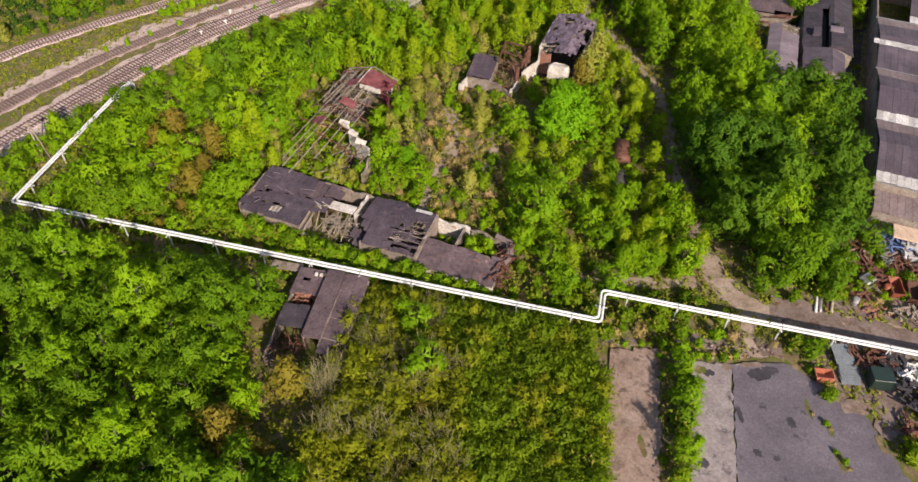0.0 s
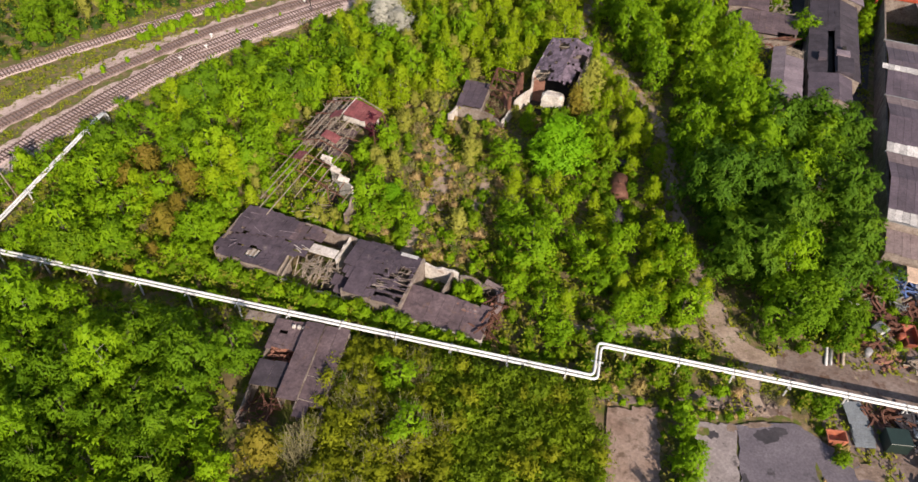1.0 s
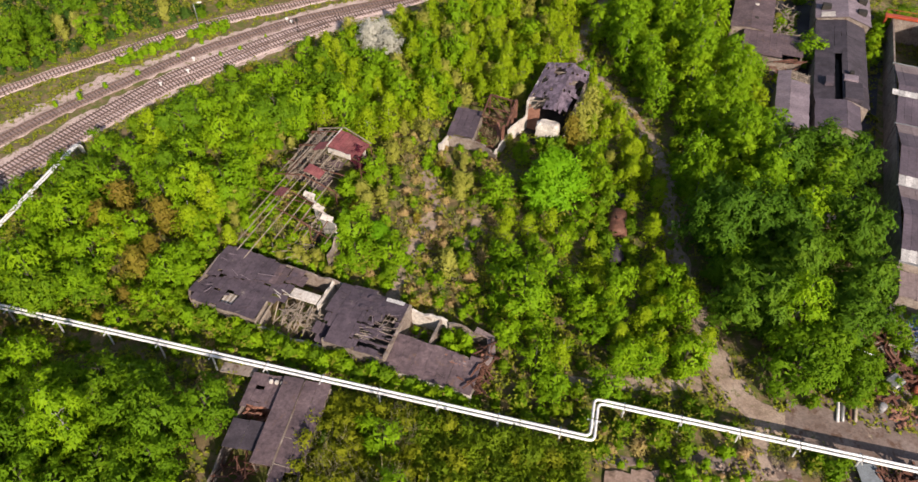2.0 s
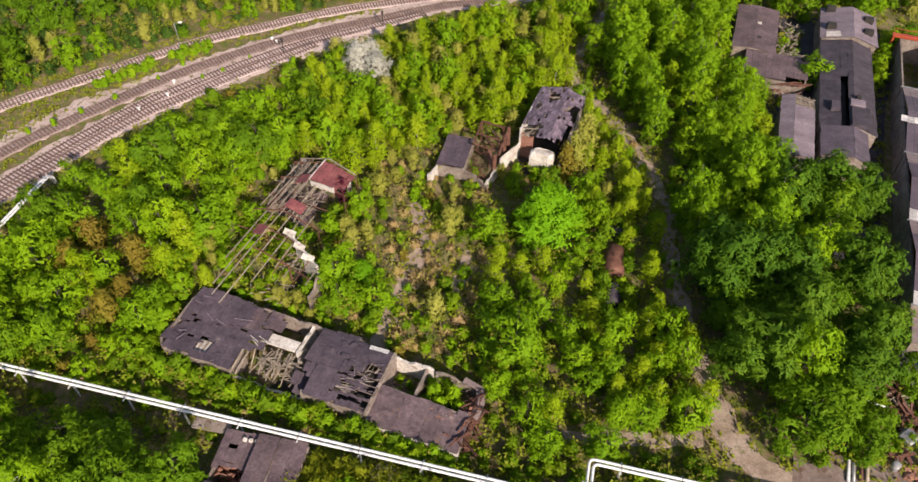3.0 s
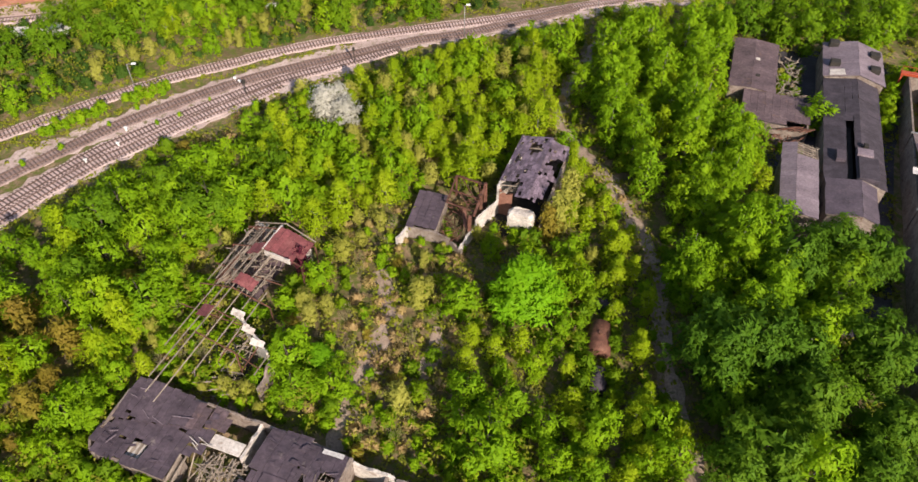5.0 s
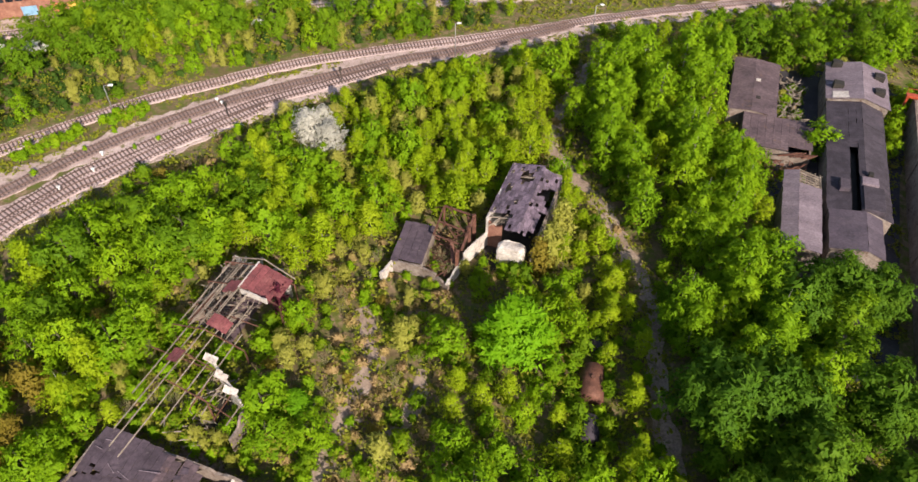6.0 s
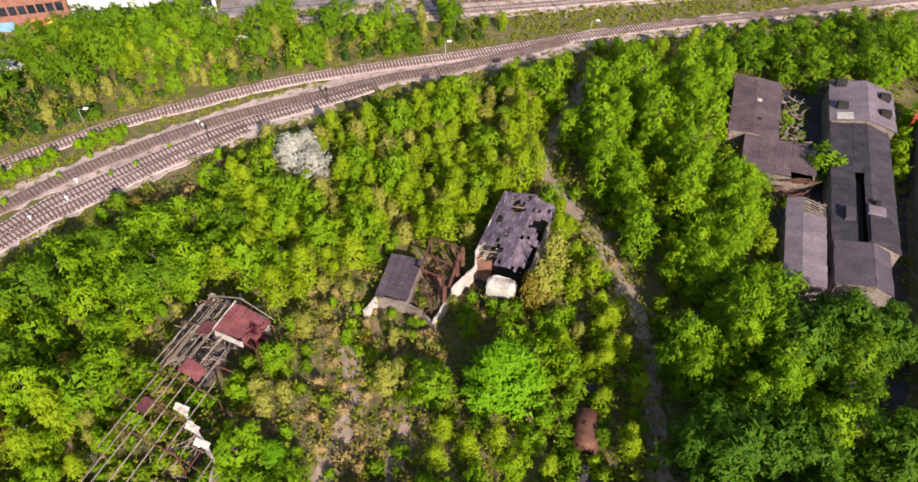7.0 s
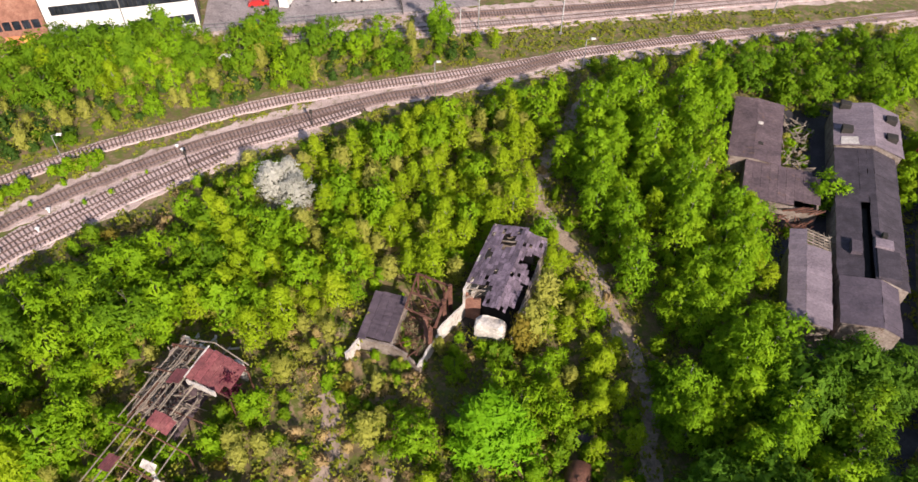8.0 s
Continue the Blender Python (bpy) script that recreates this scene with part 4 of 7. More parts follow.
for x, y, s in ((25.0, 59.2, 0.9), (27.5, 60.6, 1.0), (30.2, 60.2, 1.1), (32.6, 59.4, 1.0), (35.0, 60.8, 0.9), (29.0, 57.6, 1.0), (31.8, 56.0, 0.9), (37.8, 58.4, 0.9), (26.0, 62.8, 0.9), (29.4, 62.6, 0.8), (34.0, 62.4, 0.8), (47.6, 53.0, 1.1), (46.2, 54.2, 0.9), (49.4, 54.0, 0.8), (48.0, 46.6, 0.8), (54.8, 38.6, 1.1), (31.0, 48.0, 1.0), (29.4, 43.0, 0.9), (26.8, 36.0, 1.1), (21.8, 56.4, 0.8), (19.6, 58.4, 0.9)):
    single("elder", x, y, s, 0.95)
for x, y, s in ((45.2, 44.3, 0.28), (46.3, 42.9, 0.36), (46.7, 42.3, 0.26), (46.0, 39.2, 0.3), (46.6, 37.9, 0.42), (46.9, 37.2, 0.28)):
    single("straw" if s < 0.3 else "hazel", x, y, s)

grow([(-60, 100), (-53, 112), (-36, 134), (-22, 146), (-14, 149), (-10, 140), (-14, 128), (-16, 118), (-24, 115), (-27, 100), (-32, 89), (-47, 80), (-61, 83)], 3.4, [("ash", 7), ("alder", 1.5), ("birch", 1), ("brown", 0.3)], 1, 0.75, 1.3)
grow([(-66, 84), (-72, 92), (-58, 114), (-56, 109)], 2.6, [("ash", 3), ("elder", 2)], 2, 0.6, 0.9)
grow([(-14, 149), (10, 163), (40, 170), (36, 152), (31, 138), (25, 135), (19, 124), (10, 125), (2, 120), (-6, 113), (-14, 117), (-18, 128)], 2.3, [("birch", 6), ("ash", 1.8), ("grey", 1.2), ("hazel", 1)], 3, 0.55, 1.1)
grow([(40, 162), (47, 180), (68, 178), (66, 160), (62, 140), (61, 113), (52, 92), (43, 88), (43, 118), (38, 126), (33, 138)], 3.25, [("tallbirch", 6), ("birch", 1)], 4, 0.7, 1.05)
grow([(30, 134), (36, 121), (39, 112), (33, 100), (29, 104), (28, 113), (31, 122)], 2.4, [("birch", 4), ("ash", 1), ("grey", 1)], 5, 0.6, 0.85)
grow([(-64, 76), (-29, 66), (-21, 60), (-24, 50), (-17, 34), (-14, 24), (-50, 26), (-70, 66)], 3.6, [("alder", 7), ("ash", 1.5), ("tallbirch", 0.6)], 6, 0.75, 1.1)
grow([(-10, 64), (-1, 61), (3, 50), (2, 18), (-16, 20), (-17, 34), (-11, 50)], 1.34, [("willow", 8), ("straw", 1.0), ("brown", 0.4), ("ash", 0.1)], 7, 0.85, 1.15, 330)
grow([(-1, 61), (20, 56), (19.5, 36), (14, 18), (2, 18), (3, 50)], 1.3, [("osier", 8), ("willow", 1.0)], 27, 0.9, 1.1, 330)
grow([(-10, 98), (-3, 111), (4, 107), (13, 99), (9, 84), (0, 78), (-6, 86)], 2.1, [("hazel", 1.3), ("elder", 0.7), ("straw", 5), ("grey", 1.3), ("ash", 0.6), ("brown", 1.0)], 8, 0.5, 1.1)
grow([(-61, 82), (-47, 80), (-32, 89), (-30, 84), (-33, 74), (-45, 77), (-61, 81)], 2.3, [("ash", 2), ("alder", 1), ("elder", 2), ("brown", 1), ("hazel", 1), ("straw", 0.4)], 25, 0.6, 0.95)
grow([(-6, 112), (2, 119), (5, 112), (3, 106), (13, 98), (20, 108), (18, 118), (14, 110), (6, 107)], 2.2, [("hazel", 2), ("grey", 1), ("straw", 2), ("elder", 1)], 18, 0.5, 0.9)
grow([(10, 82), (13, 99), (19, 106), (29, 110), (30, 100), (27, 92), (26, 80), (29, 70), (36, 67), (22, 63), (10.5, 66), (11, 74)], 2.7, [("ash", 4), ("elder", 3), ("birch", 1)], 9, 0.6, 0.88)
grow([(32.5, 100), (36.5, 112), (39, 100), (37.5, 80), (36, 72), (31, 70), (31, 88)], 2.1, [("birch", 3), ("hazel", 3)], 10, 0.6, 0.8)
grow([(27, 86), (31, 86), (37.5, 82), (37.5, 67.5), (26, 67.5), (26, 80)], 2.5, [("ash", 4), ("birch", 1), ("elder", 1)], 23, 0.7, 0.95)
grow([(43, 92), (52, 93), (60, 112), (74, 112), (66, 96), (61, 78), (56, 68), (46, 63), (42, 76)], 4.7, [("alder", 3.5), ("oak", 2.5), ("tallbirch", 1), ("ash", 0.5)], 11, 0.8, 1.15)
grow([(-96, 116), (-86, 130), (-60, 150), (-38, 161), (-22, 168), (-12, 172.5), (14, 179.5), (30, 186), (18, 189), (-30, 184.5), (-50, 183), (-44, 168), (-58, 151)], 2.75, [("ash", 1.6), ("birch", 0.4), ("grey", 2.6), ("elder", 2.4), ("privet", 3.5), ("alder", 0.6)], 12, 0.55, 0.95, 330)
grow([(-96, 116), (-86, 130), (-60, 150), (-46, 158), (-44, 168), (-50, 183), (-62, 181), (-92, 172)], 2.5, [("privet", 9), ("alder", 1.0), ("elder", 1.2), ("grey", 0.4)], 24, 0.5, 0.95, 190)
grow([(-62, 180), (-36, 185.5), (-18, 187), (-14, 182), (-60, 173)], 3.3, [("ash", 2), ("birch", 0.5), ("alder", 2.5), ("grey", 2)], 29, 0.95, 1.3)
single("ash", 17.4, 188.6, 1.1, 1.15)
grow([(-62, 184), (-30, 190), (-10, 187), (-20, 184)], 2.8, [("birch", 1), ("ash", 2), ("alder", 2), ("grey", 1)], 19, 1.0, 1.4)
grow([(-60, 170), (-28, 176), (-26, 184), (-60, 181)], 3.0, [("birch", 0.6), ("ash", 2), ("alder", 2), ("grey", 1.5)], 21, 0.8, 1.2)
grow([(67, 166), (70, 186), (112, 194), (110, 165), (96, 161), (84, 163), (78, 165)], 3.8, [("ash", 3), ("alder", 2), ("tallbirch", 1), ("grey", 1)], 13, 0.6, 0.95)
grow([(-16, 70), (10, 62.5), (21, 60), (21, 66), (9, 63), (-11, 69.5), (-31, 77), (-45, 78), (-50, 77), (-31, 72)], 1.9, [("hazel", 3), ("elder", 3), ("straw", 1)], 14, 0.5, 0.85)
grow([(23, 60), (28, 58), (44, 55), (50, 57), (44, 54), (30, 54), (22, 57)], 2.1, [("hazel", 3), ("straw", 2)], 15, 0.5, 0.9)
# paler kinds chosen here so leaf colour carries the lens falloff's bright centre
grow([(-32, 88), (-24, 90), (-12, 85), (-8, 89), (-12, 98), (-8, 105), (-14, 116), (-24, 117), (-29, 108), (-31, 98)], 2.1, [("grey", 1.6), ("birch", 1.5), ("hazel", 3), ("ash", 2), ("straw", 0.8)], 16, 0.5, 0.85)
grow([(54, 61), (62, 66), (70, 80), (64, 78), (57, 69), (46, 62)], 2.4, [("elder", 4), ("alder", 0.5)], 17, 0.5, 0.8)
grow([(-7, 82.5), (11, 75), (12, 80), (2, 86), (-6, 88)], 1.7, [("hazel", 3), ("elder", 1), ("straw", 1)], 22, 0.5, 0.95)
grow([(-33, 78), (-40, 82), (-34, 90), (-29, 89), (-31, 82)], 1.8, [("elder", 2), ("hazel", 2)], 20, 0.5, 0.9)

for x, y, s in ((21.0, 112.2, 1.05), (22.4, 111.6, 1.15), (24.0, 111.0, 1.1), (18.3, 114.2, 0.7), (17.6, 112.2, 0.75), (16.6, 110.4, 0.7), (29.0, 97.6, 1.1), (27.9, 93.6, 1.1), (28.4, 90.2, 1.15), (27.3, 87.2, 1.1), (30.4, 99.4, 1.2), (31.2, 90.0, 0.8), (33.4, 96.0, 0.8), (27.6, 84.0, 1.2), (30.0, 83.4, 1.0)):
    plant("elder" if s > 1.06 else "hazel", x, y, s, 1.05)
# scrub against the front of the ruin
for n in range(26):
    u = -1.5 + n * 1.65
    p = local_a(u, -1.3 - 0.5 * (n % 3))
    plant("elder" if n % 2 else "hazel", p[0], p[1], (0.98 if n % 2 else 1.12) + 0.1 * (n % 4), 1.0)
for n in range(15):
    p = local_a(-0.5 + n * 1.3, 11.6 + 0.7 * (n % 2))
    plant("grey" if n % 3 == 0 else "hazel", p[0], p[1], 0.45 if n % 3 == 0 else 0.75)
# hedges between the sidings
for line, count, wide in (([(-57.5, 139.5), (-49.5, 146.3)], 9, 0.75), ([(-46.0, 149.3), (-39.5, 152.8)], 7, 0.8)):
    for n in range(count):
        f = n / (count - 1)
        x, y = line[0][0] + (line[1][0] - line[0][0]) * f, line[0][1] + (line[1][1] - line[0][1]) * f
        plant("hazel", x + 0.5 * (n % 2), y - 0.7 * (n % 2), wide + 0.12 * (n % 3), 0.9)
for x, y, s in ((-43.3, 146.4, 0.5), (-46.8, 141.6, 0.4), (-35.3, 144.2, 0.4), (-38.6, 141.8, 0.4), (-31, 148.9, 0.3), (-53, 135.5, 0.5), (-57.5, 131, 0.5), (-61, 127.5, 0.6), (-64.5, 125.2, 0.5)):
    plant("hazel", x, y, s)

# bare stems and dry scrub
rng5 = random.Random(77)
for x0, y0, x1, y1, count, low in ((-15, 30, 2, 52, 46, 1.15), (-12, 52, 0, 61, 10, 1.0), (-6, 80, 10, 104, 22, 0.5), (-30, 90, -20, 104, 12, 0.6), (-2, 106, 8, 118, 10, 0.5), (9, 116, 16, 124, 8, 0.6), (40, 52, 48, 56, 5, 0.4)):
    for _ in range(count):
        x, y = rng5.uniform(x0, x1), rng5.uniform(y0, y1)
        s = low * rng5.uniform(0.9, 1.35)
        if is_clear(x, y, 0.3) and not overgrows(x, y, 4.2 * s, 1.0):
            plant("bare", x, y, s, rng5.uniform(0.8, 1.1), rng5.random())
for x, y, s in ((30.5, 143, 0.8), (29.6, 139, 0.8), (31, 133.5, 0.9), (32.6, 130, 0.8), (36, 124.4, 0.8), (39, 121, 0.6), (33, 148, 0.7), (27.0, 115.6, 0.9), (39, 110, 0.6), (30.2, 101.6, 0.9), (28.0, 99.0, 0.8), (27.8, 93, 0.6), (32.6, 94, 0.5), (6.0, 106.3, 0.7), (8.5, 107.2, 0.8), (11.2, 106.6, 0.7), (4, 119, 0.6), (-0.5, 116, 0.7), (12.5, 107.5, 0.6)):
    plant("straw", x, y, s, 1.0)
for x, y, s in ((-11.2, 60.5, 0.9), (-11.6, 57.5, 1.0), (-12.4, 54.5, 1.0), (-13.2, 51.5, 1.0), (-11.2, 63.4, 0.8), (-16.5, 50.2, 0.8)):
    plant("willow", x, y, s, 1.0)

# growth inside the ruins
for x0, y0, x1, y1, count, kinds in ((-28, 88, -20, 98, 16, ("grey", "hazel", "straw", "elder")), (-22, 96, -17, 102, 7, ("straw", "hazel", "bare")), (9.6, 112, 15, 122, 16, ("bare", "straw", "bare", "hazel")), (4, 104, 13, 109, 9, ("straw", "hazel", "grey"))):
    for n in range(count):
        x, y = rng5.uniform(x0, x1), rng5.uniform(y0, y1)
        kind = kinds[n % len(kinds)]
        plant(kind, x, y, rng5.uniform(0.45, 0.75) * (0.7 if kind == "grey" else 1.0), 0.9, rng5.random())

def local_e(u, v):
    return 67.0 + 0.931 * u + 0.364 * v, 112.6 - 0.364 * u + 0.931 * v


for n in range(34):
    p = local_e(rng5.uniform(-7.6, -3.4), rng5.uniform(32.0, 46.5))
    plant(("hazel", "straw", "grey", "elder", "straw", "hazel")[n % 6], p[0], p[1], rng5.uniform(0.55, 0.85) * (0.6 if n % 6 == 2 else 1.0), 0.9, rng5.random())
for u, v, kind, sc in ((-8.5, 20.4, "hazel", 0.9), (-10.5, 19.6, "ash", 0.7), (-6.0, 19.0, "elder", 0.8), (-12.5, 21.0, "birch", 0.8), (-3.2, 18.6, "elder", 0.7), (10.8, 30.5, "ash", 0.6), (11.4, 33.5, "birch", 0.62), (11.0, 36.5, "ash", 0.7), (12.4, 39.0, "hazel", 1.2), (12.2, 41.0, "ash", 0.6), (13.5, 46.5, "ash", 0.75), (16.5, 48.0, "alder", 0.7)):
    p = local_e(u, v)
    plant(kind, p[0], p[1], sc, 0.95)
for u, v, kind, sc in ((-6.4, 17.0, "hazel", 1.3), (-7.2, 14.6, "elder", 0.9), (-8.6, 10.5, "grey", 0.85), (-7.4, 8.0, "grey", 0.8), (-9.6, 13.0, "grey", 0.7), (5.2, 24.4, "purple", 1.3), (7.4, 20.5, "hazel", 1.1), (7.0, 17.6, "ash", 0.7), (8.8, 23.5, "ash", 0.8), (6.4, 29.8, "hazel", 1.0)):
    plant(kind, -23.8 + 0.912 * u + 0.41 * v, 85.6 - 0.41 * u + 0.912 * v, sc, 0.95)
for n in range(15):
    u, v = rng5.uniform(-0.4, 9.0), rng5.uniform(-4.4, -0.9)
    plant(("straw", "hazel", "straw", "grey", "elder")[n % 5], 5.4 + 0.966 * u + 0.26 * v, 113.6 - 0.26 * u + 0.966 * v, rng5.uniform(0.42, 0.62) * (0.7 if n % 5 == 3 else 1.0), 0.9, rng5.random())
for n in range(40):
    x, y = rng5.uniform(-8, 16), rng5.uniform(116, 146)
    if is_clear(x, y, 0.6) and not overgrows(x, y, 1.6, 1.2):
        plant(("hazel", "straw", "grey", "hazel")[n % 4], x, y, rng5.uniform(0.6, 0.95) * (0.6 if n % 4 == 2 else 1.0), 0.9, rng5.random())

# low growth over the whole site
for n in range(26):
    x, y = rng5.uniform(42.0, 45.4), rng5.uniform(84, 114)
    plant(("hazel", "elder", "privet")[n % 3], x, y, rng5.uniform(0.5, 0.85), 0.9, rng5.random())
# shrubs under and beside the pipes
for (ax, ay), (bx, by) in zip(PIPE_RUN[:3], PIPE_RUN[1:]):
    far = math.hypot(bx - ax, by - ay)
    ux, uy = (bx - ax) / far, (by - ay) / far
    for n in range(int(far / 1.5)):
        for side, lo, hi in ((1, 1.2, 4.5), (-1, 1.0, 3.6)):
            d = rng5.uniform(lo, hi) * side
            x, y = ax + ux * n * 1.5 - uy * d, ay + uy * n * 1.5 + ux * d
            if is_clear(x, y, 0.2) and rng5.random() < 0.8:
                plant(("hazel", "elder", "hazel", "straw", "elder")[rng5.randrange(5)], x, y, rng5.uniform(0.55, 0.95) if side > 0 else rng5.uniform(0.45, 0.72), 0.9, rng5.random())
for x, y, sc in ((28.6, 96.5, 0.8), (32.6, 93.0, 0.9), (32.4, 97.4, 0.9), (28.0, 88.5, 0.8), (31.6, 88.0, 1.0), (31.2, 85.0, 1.0), (28.2, 84.6, 0.9), (30.0, 92.9, 0.45), (29.6, 84.4, 0.8), (32.6, 100.6, 0.9), (30.4, 100.9, 0.7), (27.4, 92.0, 0.9)):
    plant("hazel" if sc < 0.85 else "elder", x, y, sc, 1.0)
# weeds along the edges of the slabs
for poly in CLEAR[7:9]:
    for (ax, ay), (bx, by) in zip(poly, poly[1:]):
        far = math.hypot(bx - ax, by - ay)
        for n in range(int(far / 1.1)):
            f = rng5.random()
            if ay + (by - ay) * f > 24 and ax + (bx - ax) * f < 50:
                plant(("straw", "hazel", "straw", "elder")[n % 4], ax + (bx - ax) * f + rng5.gauss(0, 0.3), ay + (by - ay) * f + rng5.gauss(0, 0.3), rng5.uniform(0.2, 0.5), 0.8, rng5.random())

TREE_GRID = {}
for x, y, r in TREES:
    TREE_GRID.setdefault((int(x // 5), int(y // 5)), []).append((x, y, r))


def shaded(x, y):
    """Whether a crown covers the place."""
    return any((x - a) ** 2 + (y - b) ** 2 < (r * 0.8) ** 2 for i in (-1, 0, 1) for j in (-1, 0, 1) for a, b, r in TREE_GRID.get((int(x // 5) + i, int(y // 5) + j), ()))


rng = np.random.default_rng(5)
xy = rng.uniform((-100, 22), (118, 200), (46000, 2))
covered = np.array([shaded(x, y) for x, y in xy])
luck = rng.random(len(xy))
keep = [n for n, (x, y) in enumerate(xy) if is_clear(x, y, -0.3 if not covered[n] else 0.4) and (not covered[n] or luck[n] < 0.6) and noise.noise((x * 0.16, y * 0.16, 4.0)) > -0.34]
xy, covered = xy[keep], covered[keep]
gap = np.array([any((x - a) ** 2 + (y - b) ** 2 < r * r for a, b, r in GAPS) for x, y in xy])
per = 7
k = np.repeat(np.arange(len(xy)), per)
tall = np.where(covered, 1.0, 0.4) * (rng.uniform(0.1, 0.6, len(xy)) + np.array([max(0.0, noise.noise((x * 0.45, y * 0.45, 9.0))) for x, y in xy]) * 1.5) + (covered & ~gap) * rng.uniform(0.3, 2.2, len(xy))
off = rng.normal(size=(len(k), 3)) * np.where(covered[k, None], 0.5, 0.27) * [1, 1, 0.5]
z = np.array([gz(x, y) for x, y in xy])
pts = np.stack([xy[k, 0] + off[:, 0], xy[k, 1] + off[:, 1], z[k] + tall[k] + off[:, 2]], 1)
nor = rng.normal(size=pts.shape) * 0.35 + [0.1, -0.2, 0.8]
UNDER = foliage("undergrowth_leaves", (0.29, 0.22, 0.09), (0.19, 0.22, 0.02), (0.15, 0.27, 0.005))
tagged(new("undergrowth", leaf_mesh("undergrowth", pts, nor + rng.normal(size=pts.shape) * 0.4, 0.23, rng, UNDER, None, nor)), "low brambles and weeds between the trees", "undergrowth", "", "stuff")

# ---- ruins ----


def local(x, y, z, ux, uy):
    """A frame with its own right along (ux, uy)."""
    far = math.hypot(ux, uy)
    return Matrix.Translation((x, y, z)) @ Matrix.Rotation(math.atan2(uy / far, ux / far), 4, "Z")


def wall(parent, a, b, z0, z1, thick, material, ragged=0.0, seed=1, name="wall", label=""):
    """A wall from a to b, its top level or broken."""
    rng = random.Random(seed)
    a, b = Vector((*a, 0)), Vector((*b, 0))
    far = (b - a).length
    way = (b - a) / far
    side = Vector((-way.y, way.x, 0)) * thick / 2
    count = max(1, int(far / 0.8)) if ragged else 1
    bm = bmesh.new()
    rows = []
    for n in range(count + 1):
        p = a + way * far * n / count
        top = z1 - rng.random() ** 2 * ragged
        rows.append([bm.verts.new((p.x - side.x, p.y - side.y, z0)), bm.verts.new((p.x + side.x, p.y + side.y, z0)), bm.verts.new((p.x + side.x, p.y + side.y, top + rng.uniform(-0.05, 0.05) * bool(ragged))), bm.verts.new((p.x - side.x, p.y - side.y, top))])
    for r, s in zip(rows, rows[1:]):
        for k in range(4):
            bm.faces.new((r[k], r[(k + 1) % 4], s[(k + 1) % 4], s[k]))
    bm.faces.new(rows[0][::-1])
    bm.faces.new(rows[-1])
    return part(name, bm, material, parent, label)


def roofing(parent, u0, u1, v0, v1, height, material, holes=(), width=1.2, cell=0.6, seed=1, name="roof_sheet", thick=0.07, lift=0.03, loose=0.0):
    """Roof sheets side by side, each a strip along v over height(u, v), broken away where there are holes."""
    rng = random.Random(seed)
    count = max(1, round((u1 - u0) / width))
    for n in range(count):
        a, b = u0 + (u1 - u0) * n / count + 0.015, u0 + (u1 - u0) * (n + 1) / count - 0.015
        start, end = v0 + rng.uniform(-0.12, 0.12), v1 + rng.uniform(-0.12, 0.12)
        rows = max(1, int((end - start) / cell))
        lifted = rng.uniform(0, lift)
        bm = bmesh.new()
        run = []

        def close(bm):
            if len(run) > 1:
                for r, s in zip(run, run[1:]):
                    for k in range(4):
                        bm.faces.new((r[k], r[(k + 1) % 4], s[(k + 1) % 4], s[k]))
                bm.faces.new(run[0][::-1])
                bm.faces.new(run[-1])
                part(name, bm, material, parent)
            else:
                bm.free()
            run.clear()
            return bmesh.new()

        for j in range(rows):
            va, vb = start + (end - start) * j / rows, start + (end - start) * (j + 1) / rows
            mid = ((a + b) / 2, (va + vb) / 2)
            gone = any(abs((mid[0] - hu) / ru) ** 2.5 + abs((mid[1] - hv) / rv) ** 2.5 < rng.uniform(0.75, 1.15) for hu, hv, ru, rv in holes) or rng.random() < loose
            if gone:
                bm = close(bm)
                continue
            for v in ((va,) if run else (va,)) + ((vb,)):
                if run and abs(v - va) < 1e-6:
                    continue
                wob = rng.uniform(-0.025, 0.025) + lifted
                za, zb = height(a, v) + wob, height(b, v) + wob
                run.append([bm.verts.new((a, v, za)), bm.verts.new((b, v, zb)), bm.verts.new((b, v, zb + thick)), bm.verts.new((a, v, za + thick))])
        close(bm).free()


